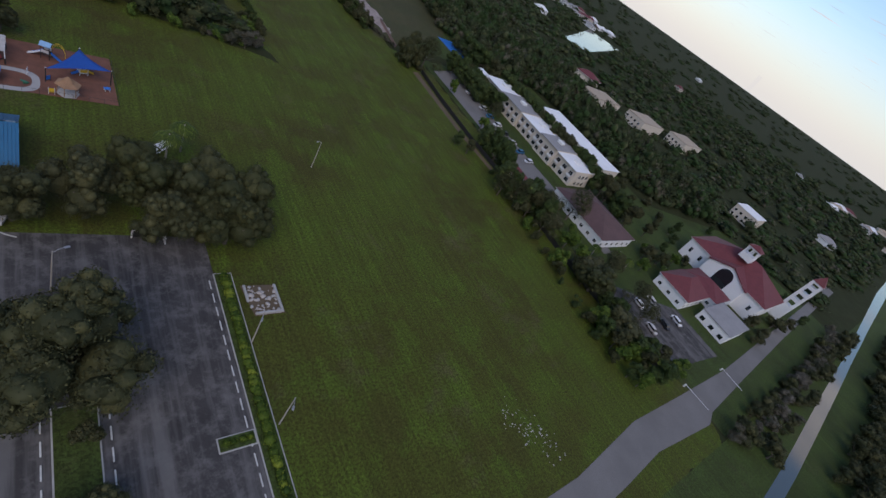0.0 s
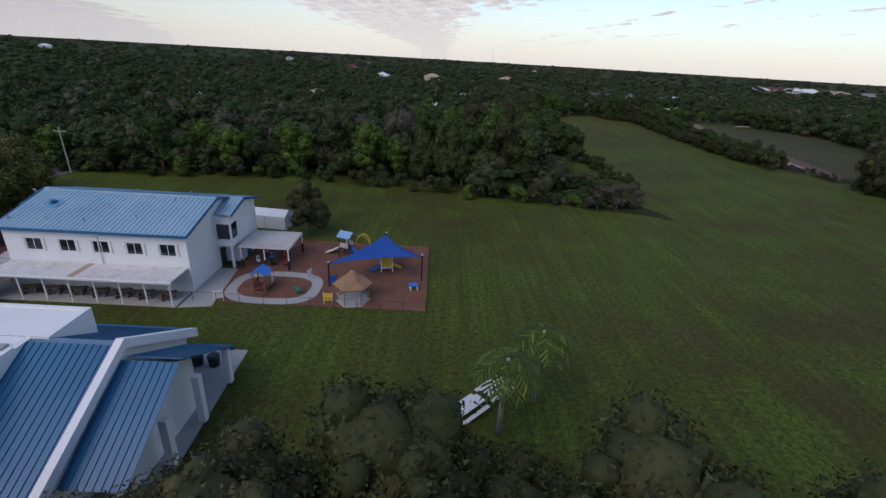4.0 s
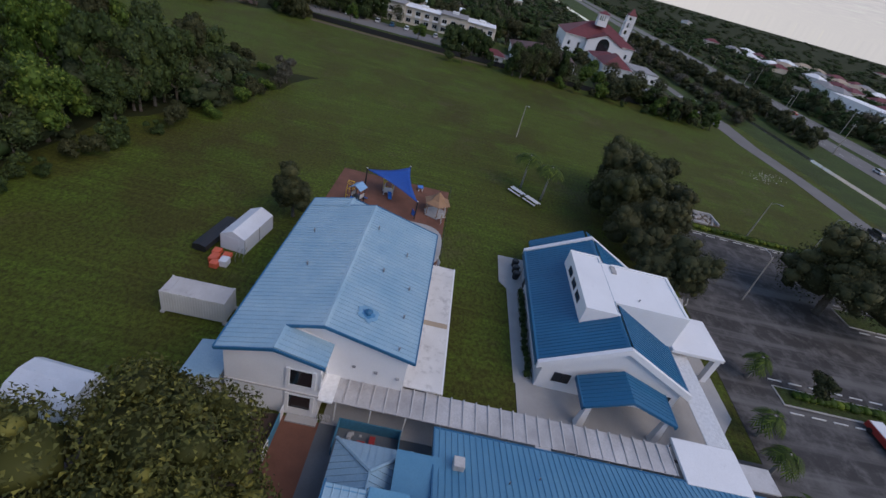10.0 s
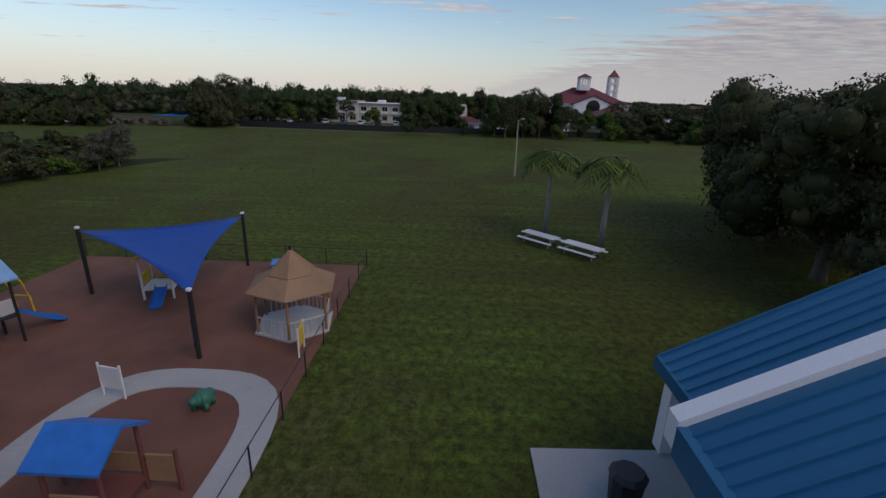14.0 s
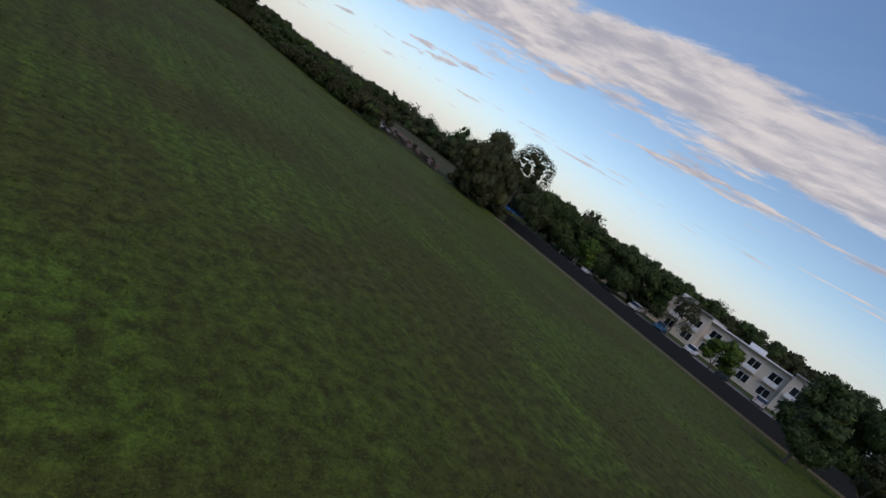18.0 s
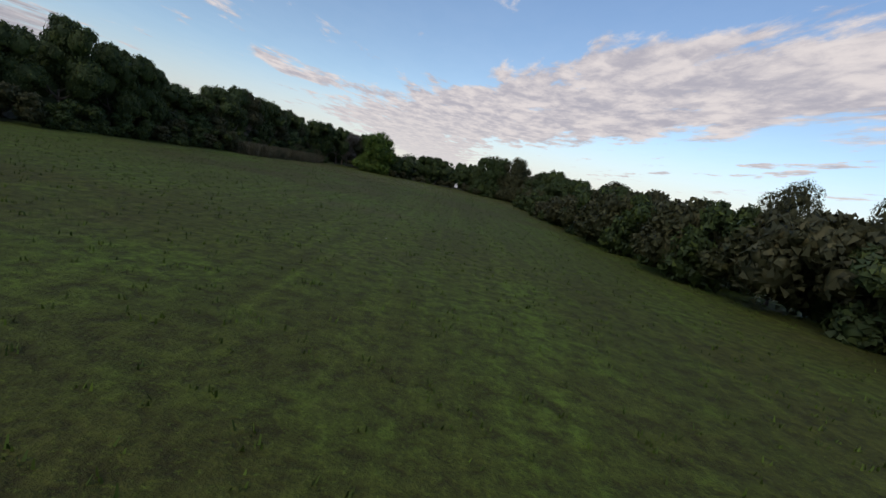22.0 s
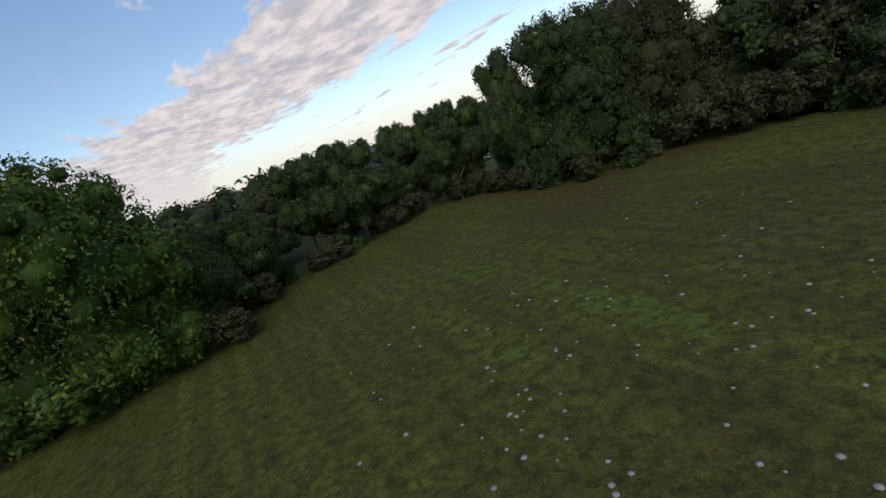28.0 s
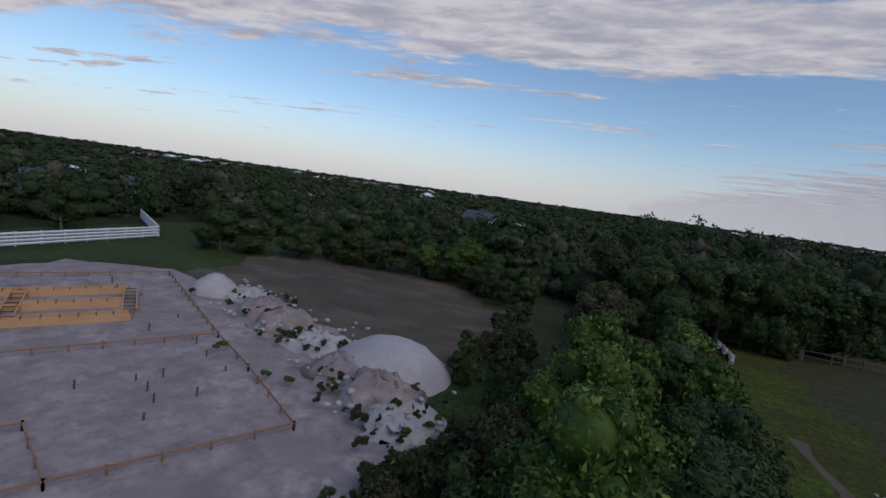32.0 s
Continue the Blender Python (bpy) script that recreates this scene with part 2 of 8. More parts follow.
def grass_material(name, tones, patch, bare):
    m, n, l, b = node_material(name, 0.85, 0.0, 0.15)
    pos = n.new("ShaderNodeNewGeometry").outputs["Position"]
    c = ramp(n, l, add_noise(n, l, pos, 0.03, 6, 0.6), [(0.36, tones[0]), (0.47, tones[1]), (0.57, tones[2])])
    c = blend(n, l, ramp(n, l, add_noise(n, l, pos, 0.11, 7, 0.65), [(0.47, (0,) * 3), (0.6, (0.9,) * 3)]), c, patch)
    stretch = n.new("ShaderNodeMapping")
    stretch.inputs["Rotation"].default_value = (0, 0, 0.06)
    stretch.inputs["Scale"].default_value = (0.5, 0.035, 1)
    l.new(pos, stretch.inputs[0])
    lanes = add_noise(n, l, stretch.outputs[0], 1.0, 3)
    c = blend(n, l, ramp(n, l, lanes, [(0.4, (0.22,) * 3), (0.6, (0,) * 3)]), c, tuple(v * 0.55 for v in tones[0]))
    rows = n.new("ShaderNodeMapping")
    rows.inputs["Rotation"].default_value = (0, 0, 0.03)
    rows.inputs["Scale"].default_value = (1.5, 0.05, 1)
    l.new(pos, rows.inputs[0])
    c = blend(n, l, ramp(n, l, add_noise(n, l, rows.outputs[0], 1.0, 4, 0.6), [(0.42, (0.4,) * 3), (0.58, (0,) * 3)]), c, tuple(v * 0.5 for v in tones[0]))
    bare_at = ramp(n, l, add_noise(n, l, pos, 0.07, 9, 0.75), [(0.555, (0,) * 3), (0.70, (0.85,) * 3)])
    c = blend(n, l, bare_at, c, bare)
    # Hollows between tufts are darkened in the colour, imitating shade in the gaps
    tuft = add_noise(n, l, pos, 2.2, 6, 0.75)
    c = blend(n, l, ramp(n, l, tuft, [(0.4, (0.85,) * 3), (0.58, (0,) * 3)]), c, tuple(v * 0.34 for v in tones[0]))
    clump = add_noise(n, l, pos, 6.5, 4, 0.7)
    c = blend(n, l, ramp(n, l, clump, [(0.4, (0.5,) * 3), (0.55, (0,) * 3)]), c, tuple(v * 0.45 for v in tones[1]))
    blade = add_noise(n, l, pos, 16.0, 3, 0.7)
    c = blend(n, l, ramp(n, l, blade, [(0.55, (0,) * 3), (0.75, (0.5,) * 3)]), c, tuple(v * 1.5 for v in tones[2]))
    l.new(c, b.inputs["Base Color"])
    relief(n, l, b, tuft, 0.9, 0.2)
    return m


def metal_roof(name, color, worn_sheen_color, rough=0.42):
    m, n, l, b = node_material(name, rough, 0.0, 0.6)
    pos = n.new("ShaderNodeNewGeometry").outputs["Position"]
    ob = n.new("ShaderNodeObjectInfo").outputs["Random"]
    c = ramp(n, l, add_noise(n, l, pos, 0.25, 6, 0.6), [(0.3, color), (0.72, worn_sheen_color)])
    c = blend(n, l, ramp(n, l, ob, [(0.0, (0.0,) * 3), (1.0, (0.3,) * 3)]), c, blend(n, l, 1.0, c, (0.8, 0.84, 0.9), "MULTIPLY"))
    fine = add_noise(n, l, pos, 7.0, 5, 0.7)
    c = blend(n, l, ramp(n, l, fine, [(0.35, (0.35,) * 3), (0.6, (0,) * 3)]), c, tuple(v * 0.7 for v in color))
    l.new(c, b.inputs["Base Color"])
    l.new(ramp(n, l, fine, [(0.3, (rough - 0.08,) * 3), (0.7, (rough + 0.12,) * 3)]), b.inputs["Roughness"])
    return m


def glass_dark(name, color=(0.012, 0.016, 0.02)):
    m, n, l, b = node_material(name, 0.08, 0.0, 0.8)
    b.inputs["Base Color"].default_value = (*color, 1)
    return m


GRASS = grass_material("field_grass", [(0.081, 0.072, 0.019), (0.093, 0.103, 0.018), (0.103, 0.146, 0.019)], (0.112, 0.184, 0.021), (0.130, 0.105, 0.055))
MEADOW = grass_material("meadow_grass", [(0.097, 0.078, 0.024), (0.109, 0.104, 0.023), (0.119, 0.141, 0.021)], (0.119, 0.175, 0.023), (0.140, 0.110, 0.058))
FLOOR = worn("leaf_litter", (0.046, 0.050, 0.024), 0.6, 0.95, spec=0.05, big=0.12, fine=1.5, bump=0.8, stain=(0.03, 0.042, 0.016), stain_at=(0.45, 0.6))
LAWN = grass_material("lawn", [(0.056, 0.071, 0.022), (0.065, 0.092, 0.023), (0.081, 0.12, 0.029)], (0.09, 0.144, 0.032), (0.10, 0.085, 0.04))
ROUGH_GRASS = grass_material("dry_grass", [(0.075, 0.075, 0.032), (0.095, 0.092, 0.04), (0.11, 0.10, 0.045)], (0.07, 0.085, 0.03), (0.14, 0.11, 0.065))
ASPHALT = worn("old_asphalt", (0.076, 0.071, 0.070), 0.55, 0.9, spec=0.15, big=0.12, fine=4.0, bump=0.3, stain=(0.19, 0.18, 0.172), stain_at=(0.47, 0.68), streak=(0.15, 0.143, 0.138))
ROAD = worn("road_asphalt", (0.20, 0.19, 0.182), 0.75, 0.9, spec=0.2, big=0.1, fine=4.0, stain=(0.12, 0.12, 0.12))
CONCRETE = worn("concrete", (0.40, 0.39, 0.38), 0.8, 0.85, stain=(0.22, 0.21, 0.19))
KERB = worn("kerb_concrete", (0.42, 0.41, 0.39), 0.75, 0.85)
STUCCO = worn("white_stucco", (0.78, 0.78, 0.79), 0.93, 0.8, stain=(0.5, 0.49, 0.46), stain_at=(0.7, 0.85), bump=0.1)
VILLA = worn("cream_stucco", (0.62, 0.55, 0.46), 0.9, 0.8, stain=(0.45, 0.4, 0.33))
MEMBRANE = worn("white_roof_coating", (0.80, 0.80, 0.81), 0.9, 0.75, big=0.22, stain=(0.40, 0.39, 0.38), stain_at=(0.62, 0.8))
DIRTY_ROOF = worn("stained_flat_roof", (0.70, 0.68, 0.66), 0.8, 0.85, big=0.35, stain=(0.22, 0.205, 0.20), stain_at=(0.52, 0.72))
GALV = worn("weathered_sheet", (0.56, 0.54, 0.53), 0.75, 0.6, big=0.4, stain=(0.25, 0.23, 0.22), stain_at=(0.55, 0.75))
# Paler tone lightened to put the sky's reflection into the roof colour
ROOF_PALE = metal_roof("pale_blue_metal", (0.21, 0.36, 0.47), (0.33, 0.46, 0.54), 0.38)
ROOF_DEEP = metal_roof("deep_blue_metal", (0.008, 0.105, 0.22), (0.013, 0.13, 0.26), 0.36)
ROOF_TEAL = metal_roof("teal_blue_metal", (0.068, 0.23, 0.37), (0.115, 0.29, 0.425), 0.55)
TRIM_BLUE = plain("blue_trim", (0.02, 0.13, 0.26), 0.45)
WHITE_TRIM = plain("white_trim", (0.78, 0.78, 0.78), 0.5)
DARK_TILE = worn("dark_brown_tiles", (0.115, 0.062, 0.058), 0.7, 0.8, big=0.3, fine=3.0)
RED_TILE = worn("red_roof_tiles", (0.16, 0.035, 0.04), 0.75, 0.7, big=0.5, stain=(0.08, 0.03, 0.03))
GREEN_ROOF = worn("green_roof", (0.03, 0.16, 0.10), 0.8, 0.6)
DARK_SHINGLE = worn("dark_shingle", (0.085, 0.088, 0.10), 0.8, 0.75)
GREY_ROOF = worn("grey_roof", (0.30, 0.29, 0.29), 0.8, 0.8)
TAN_ROOF = worn("tan_roof", (0.42, 0.33, 0.24), 0.8, 0.8)
PANEL = metal_roof("weathered_panel", (0.30, 0.285, 0.28), (0.62, 0.60, 0.59), 0.6)
STAIN_PALE = plain("pale_blue_paint", (0.17, 0.34, 0.49), 0.5)
STAIN_BLUE = plain("sprayed_blue_paint", (0.06, 0.22, 0.42), 0.5)
FENCE_BLUE = plain("blue_fence", (0.05, 0.20, 0.30), 0.6)
DARK_PAVING = worn("dark_concrete", (0.13, 0.14, 0.15), 0.7, 0.6, stain=(0.07, 0.075, 0.08))
GLASS = glass_dark("dark_window_glass")
MULCH = worn("red_mulch", (0.20, 0.085, 0.055), 0.62, 0.95, big=0.5, fine=14.0, bump=0.6, stain=(0.10, 0.05, 0.035))
SAND = worn("pale_sand", (0.46, 0.385, 0.35), 0.5, 0.95, big=0.28, fine=2.2, bump=0.9, spec=0.2, stain=(0.17, 0.135, 0.13), stain_at=(0.44, 0.62), streak=(0.27, 0.215, 0.205), run=(0.5, 0.16))
SOIL = worn("weedy_soil", (0.098, 0.068, 0.044), 0.6, 0.95, big=0.2, fine=2.0, bump=0.7, stain=(0.06, 0.072, 0.026), stain_at=(0.46, 0.58), streak=(0.135, 0.10, 0.068), run=(0.3, 0.12))
LIME = worn("white_limerock", (0.47, 0.435, 0.41), 0.75, 0.95, big=0.4, fine=3.0, bump=0.8, stain=(0.30, 0.28, 0.25))
DIRT = worn("orange_dirt", (0.38, 0.215, 0.15), 0.7, 0.95, big=0.16, fine=2.0, bump=0.6, stain=(0.105, 0.058, 0.045), stain_at=(0.5, 0.6))
BARE_RED = worn("red_brown_soil", (0.085, 0.052, 0.042), 0.65, 0.95, big=0.3, fine=4.0, bump=0.5, stain=(0.045, 0.04, 0.03), stain_at=(0.5, 0.7))
BROWN = worn("brown_soil", (0.13, 0.095, 0.06), 0.7, 0.95, big=0.15, stain=(0.08, 0.075, 0.035))
BARK = worn("bark", (0.13, 0.11, 0.09), 0.6, 0.9, big=1.5, fine=12, bump=0.7)
PALE_BARK = worn("pale_bark", (0.36, 0.34, 0.31), 0.7, 0.85, big=2.0, fine=10, bump=0.4)
LEAF = foliage("green_leaves", (0.034, 0.050, 0.021), (0.048, 0.071, 0.024), (0.092, 0.118, 0.03))
LEAF_OLIVE = foliage("olive_leaves", (0.036, 0.040, 0.020), (0.060, 0.062, 0.029), (0.098, 0.092, 0.041))
LEAF_BRIGHT = foliage("bright_leaves", (0.036, 0.062, 0.014), (0.076, 0.125, 0.022), (0.19, 0.23, 0.045))
LEAF_GREY = foliage("grey_twigs", (0.065, 0.060, 0.048), (0.115, 0.105, 0.084), (0.16, 0.147, 0.118))
# Tones raised in the colour to stand in for haze over the woods
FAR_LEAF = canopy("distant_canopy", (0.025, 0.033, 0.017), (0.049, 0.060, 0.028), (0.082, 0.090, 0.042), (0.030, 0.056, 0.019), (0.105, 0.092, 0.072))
LEAF_GOLD = foliage("tipped_leaves", (0.034, 0.038, 0.012), (0.082, 0.086, 0.024), (0.19, 0.178, 0.045))
TWIG = foliage("bare_twigs", (0.075, 0.068, 0.055), (0.14, 0.126, 0.105), (0.20, 0.18, 0.15))
HEDGE = foliage("hedge_leaves", (0.03, 0.055, 0.01), (0.085, 0.125, 0.018), (0.20, 0.23, 0.03))
TUFT = foliage("grass_blades", (0.03, 0.045, 0.008), (0.06, 0.095, 0.014), (0.10, 0.15, 0.02))
REED = foliage("reeds", (0.05, 0.055, 0.028), (0.10, 0.092, 0.055), (0.20, 0.17, 0.12))
FROND = foliage("palm_fronds", (0.03, 0.05, 0.012), (0.07, 0.10, 0.02), (0.14, 0.18, 0.03))
STEEL = plain("grey_steel", (0.35, 0.35, 0.36), 0.4, 0.7)
POLE = worn("concrete_pole", (0.40, 0.365, 0.32), 0.75, 0.85, big=0.8)
BLACK = plain("black_paint", (0.018, 0.018, 0.02), 0.5)
TARP = plain("blue_canvas", (0.006, 0.07, 0.33), 0.8)
PALE_BLUE = plain("pale_blue_plastic", (0.22, 0.40, 0.62), 0.5)
RED_WOOD = plain("red_brown_wood", (0.16, 0.05, 0.04), 0.7)
BLUE_PLASTIC = plain("blue_plastic", (0.02, 0.16, 0.55), 0.4)
YELLOW = plain("yellow_plastic", (0.75, 0.48, 0.04), 0.45)
RED = plain("red_paint", (0.38, 0.035, 0.03), 0.45)
ORANGE = plain("orange_plastic", (0.62, 0.12, 0.06), 0.5)
TAN_WOOD = worn("tan_wood", (0.33, 0.19, 0.105), 0.75, 0.8, big=1.2)
FORM_WOOD = worn("form_lumber", (0.62, 0.36, 0.17), 0.8, 0.75, big=0.8, stain=(0.35, 0.2, 0.1))
WHITE_PVC = worn("white_vinyl", (0.72, 0.72, 0.73), 0.9, 0.45)
TENT = worn("white_tarp", (0.68, 0.70, 0.74), 0.88, 0.55, big=0.7)
CTN = worn("white_container", (0.62, 0.61, 0.58), 0.82, 0.6, big=0.6, stain=(0.27, 0.2, 0.14))
WATER = plain("canal_water", (0.05, 0.06, 0.055), 0.06, 0.0, 1.0)
PINK = worn("pink_wall", (0.27, 0.185, 0.16), 0.85, 0.85, stain=(0.3, 0.22, 0.2))
LINE_WHITE = worn("road_paint", (0.62, 0.62, 0.6), 0.8, 0.8, stain=(0.25, 0.25, 0.25), stain_at=(0.5, 0.7))
LINE_YELLOW = worn("yellow_paint", (0.55, 0.38, 0.05), 0.8, 0.8)
MINT = worn("mint_wall", (0.35, 0.52, 0.48), 0.9, 0.8)

# ---- building kit ----
def mesh_of(name, bm, mat, smooth=False):
    me = bpy.data.meshes.new(name)
    bm.to_mesh(me)
    bm.free()
    if smooth:
        for p in me.polygons:
            p.use_smooth = True
    if mat is not None:
        me.materials.append(mat)
    return me


def part(name, bm, mat, parent, label="", smooth=False):
    ob = new(name, mesh_of(name, bm, mat, smooth))
    ob.parent = parent
    if label:
        ob["label"] = label
    return ob


def shared(name, me, parent, loc=(0, 0, 0), rz=0.0, scale=None):
    ob = new(name, me)
    ob.parent = parent
    ob.location = loc
    ob.rotation_euler = (0, 0, rz)
    if scale:
        ob.scale = scale
    return ob


def thing(name, label, category, loc=(0, 0, 0), rz=0.0, group="", kind=""):
    ob = new(name)
    ob.location, ob.rotation_euler = loc, (0, 0, radians(rz))
    ob.empty_display_size = 0.2
    return tagged(ob, label, category, group, kind)


def solid(name, bm, mat, label, category, group="", kind="", smooth=False):
    return tagged(new(name, mesh_of(name, bm, mat, smooth)), label, category, group, kind)


def box(bm, x0, x1, y0, y1, z0, z1, bevel=0.0):
    r = bmesh.ops.create_cube(bm, size=1.0)
    bmesh.ops.scale(bm, vec=(x1 - x0, y1 - y0, z1 - z0), verts=r["verts"])
    bmesh.ops.translate(bm, vec=((x0 + x1) / 2, (y0 + y1) / 2, (z0 + z1) / 2), verts=r["verts"])
    if bevel:
        es = list({e for v in r["verts"] for e in v.link_edges})
        bmesh.ops.bevel(bm, geom=es, offset=bevel, segments=1, affect="EDGES")
    return bm


def cube(x0, x1, y0, y1, z0, z1, bevel=0.0):
    return box(bmesh.new(), x0, x1, y0, y1, z0, z1, bevel)


def prism(bm, poly, axis, a, b):
    """A polygon drawn out along an axis: poly in the two other axes, in their order."""
    def at(p, w):
        return {"x": (w, p[0], p[1]), "y": (p[0], w, p[1]), "z": (p[0], p[1], w)}[axis]
    lo, hi = [bm.verts.new(at(p, a)) for p in poly], [bm.verts.new(at(p, b)) for p in poly]
    fs = [bm.faces.new(lo[::-1]), bm.faces.new(hi)]
    for i in range(len(poly)):
        j = (i + 1) % len(poly)
        fs.append(bm.faces.new((lo[i], lo[j], hi[j], hi[i])))
    bmesh.ops.recalc_face_normals(bm, faces=fs)
    return bm


def tube(bm, pts, radii, seg=7, cap=True):
    rings = []
    for i, (p, r) in enumerate(zip(pts, radii)):
        p = Vector(p)
        d = (Vector(pts[min(i + 1, len(pts) - 1)]) - Vector(pts[max(i - 1, 0)])).normalized()
        s = d.orthogonal().normalized() if abs(d.z) < 0.95 else Vector((1, 0, 0))
        s = (s - d * s.dot(d)).normalized()
        t = d.cross(s)
        rings.append([bm.verts.new(p + (s * math.cos(a) + t * math.sin(a)) * r) for a in (2 * math.pi * k / seg for k in range(seg))])
    fs = []
    for a, b in zip(rings, rings[1:]):
        for k in range(seg):
            fs.append(bm.faces.new((a[k], a[(k + 1) % seg], b[(k + 1) % seg], b[k])))
    if cap:
        fs += [bm.faces.new(rings[0][::-1]), bm.faces.new(rings[-1])]
    bmesh.ops.recalc_face_normals(bm, faces=fs)
    return bm


def rod(p, q, r, seg=7):
    return tube(bmesh.new(), [p, q], [r, r], seg)


def sheet(name, poly, z, mat, label, category, thick=0.06, kind="structure"):
    """A flat piece of the ground, laid proud of it."""
    return solid(name, prism(bmesh.new(), poly, "z", z - thick, z), mat, label, category, kind=kind)


def rect(x0, x1, y0, y1):
    return [(x0, y0), (x1, y0), (x1, y1), (x0, y1)]


def seam_panel(width, length, rise, mat, name="panel", turn=0.0):
    """One standing-seam sheet: it runs from the eave (y=0, z=0) up to y=length, z=rise, with a rib on one edge."""
    bm = bmesh.new()
    n = Vector((0, -rise, length)).normalized()
    def at(x, s, h):
        return Vector((x, length * s, rise * s)) + n * h
    prof = [(0, 0), (0.015, 0.075), (0.06, 0.075), (0.075, 0.012), (width, 0.012), (width, -0.03), (0, -0.03)]
    lo, hi = [bm.verts.new(at(x, 0, h)) for x, h in prof], [bm.verts.new(at(x, 1, h)) for x, h in prof]
    fs = [bm.faces.new(lo), bm.faces.new(hi)]
    for i in range(len(prof)):
        j = (i + 1) % len(prof)
        fs.append(bm.faces.new((lo[i], lo[j], hi[j], hi[i])))
    bmesh.ops.recalc_face_normals(bm, faces=fs)
    if turn:
        bmesh.ops.rotate(bm, cent=(0, 0, 0), matrix=Matrix.Rotation(turn, 3, "Z"), verts=bm.verts)
    return mesh_of(name, bm, mat)


def seam_slope(parent, corner, along, count, width, up, mat):
    """A roof slope of equal sheets: corner at the eave, along = '+x', '-x', '+y' or '-y', up = (run, rise)."""
    ang = {"+x": 0.0, "-x": math.pi, "+y": math.pi / 2, "-y": -math.pi / 2}[along]
    me = seam_panel(width, up[0], up[1], mat, turn=ang)
    step = Vector((math.cos(ang), math.sin(ang), 0)) * width
    for i in range(count):
        shared("panel", me, parent, Vector(corner) + step * i)


def window(parent, at, face, w, h, frame_mat=None, mullion=True, depth=0.05):
    """A framed window on a wall; face = '+x', '-x', '+y' or '-y', the side that it looks to."""
    ang = {"+y": math.pi, "-y": 0.0, "+x": math.pi / 2, "-x": -math.pi / 2}[face]
    fr = bmesh.new()
    t = 0.09
    for x0, x1, z0, z1 in ((-w / 2 - t, w / 2 + t, h / 2, h / 2 + t), (-w / 2 - t, w / 2 + t, -h / 2 - t, -h / 2), (-w / 2 - t, -w / 2, -h / 2, h / 2), (w / 2, w / 2 + t, -h / 2, h / 2)):
        box(fr, x0, x1, -depth, 0.02, z0, z1)
    if mullion:
        box(fr, -0.03, 0.03, -depth * 0.8, 0.02, -h / 2, h / 2)
    ob = part("window", fr, frame_mat or WHITE_TRIM, parent)
    ob.location, ob.rotation_euler = at, (0, 0, ang)
    part("pane", cube(-w / 2, w / 2, -depth * 0.35, 0.02, -h / 2, h / 2), GLASS, ob, "dark window pane")
    return ob


# ---- plants ----
def ico(sub):
    bm = bmesh.new()
    bmesh.ops.create_icosphere(bm, subdivisions=sub, radius=1.0)
    vs = np.array([v.co[:] for v in bm.verts])
    fs = np.array([[v.index for v in f.verts] for f in bm.faces])
    bm.free()
    return vs, fs


ICO1, ICO2 = ico(1), ico(2)


def raw_mesh(name, verts, tris, quads, mat, smooth=False):
    me = bpy.data.meshes.new(name)
    nt, nq = len(tris), len(quads)
    me.vertices.add(len(verts))
    me.vertices.foreach_set("co", np.asarray(verts, np.float32).ravel())
    me.loops.add(nt * 3 + nq * 4)
    idx = np.concatenate([np.asarray(tris, np.int32).ravel(), np.asarray(quads, np.int32).ravel()])
    me.loops.foreach_set("vertex_index", idx)
    me.polygons.add(nt + nq)
    me.polygons.foreach_set("loop_start", np.concatenate([np.arange(nt) * 3, nt * 3 + np.arange(nq) * 4]).astype(np.int32))
    if smooth:
        me.polygons.foreach_set("use_smooth", np.ones(nt + nq, bool))
    me.update(calc_edges=True)
    me.materials.append(mat)
    return me


def leaf_cloud(lobes, count, size, rng, up=0.25, core=0.84, droop=0.0, big=0):
    """Vertices, triangles and quads of a crown: a ragged core in each lobe, and leaves all over the lobes."""
    lobes = np.asarray(lobes, float)
    w = lobes[:, 3] ** 2
    pick = rng.choice(len(lobes), count, p=w / w.sum())
    d = rng.normal(size=(count, 3))
    d[:, 2] += up
    d /= np.linalg.norm(d, axis=1)[:, None]
    flat = lobes[:, 4]
    sc = np.stack([np.ones(count), np.ones(count), flat[pick]], 1)
    pos = lobes[pick, :3] + d * sc * (lobes[pick, 3] * (0.78 + 0.42 * rng.random(count) ** 1.5))[:, None]
    pos[:, 2] -= droop * rng.random(count)
    keep = np.ones(count, bool)
    for (cx, cy, cz, r), f in zip(lobes[:, :4], flat):
        q = (pos - (cx, cy, cz)) / (r, r, r * f)
        keep &= (q**2).sum(1) > 0.55
    pos, d = pos[keep], d[keep]
    n = len(pos)
    nor = d + rng.normal(size=(n, 3)) * 0.6
    nor /= np.linalg.norm(nor, axis=1)[:, None]
    t = np.cross(nor, rng.normal(size=(n, 3)))
    t /= np.linalg.norm(t, axis=1)[:, None] + 1e-9
    b = np.cross(nor, t)
    s = (size * rng.uniform(0.6, 1.35, n))[:, None]
    lv = np.stack([pos - t * s, pos + t * s * 0.5 + b * s * 0.5, pos + t * s * 0.6 - b * s * 0.5], 1).reshape(-1, 3)
    verts, tris, base = [lv], [np.arange(n * 3).reshape(-1, 3)], n * 3
    for k, ((cx, cy, cz, r), f) in enumerate(zip(lobes[:, :4], flat)):
        cv, cf = ICO2 if k < big else ICO1
        v = cv * (1 + rng.uniform(-0.22, 0.14, (len(cv), 1))) * (r * core, r * core, r * core * f) + (cx, cy, cz)
        verts.append(v)
        tris.append(cf + base)
        base += len(v)
    return np.concatenate(verts), np.concatenate(tris), np.zeros((0, 4), int)


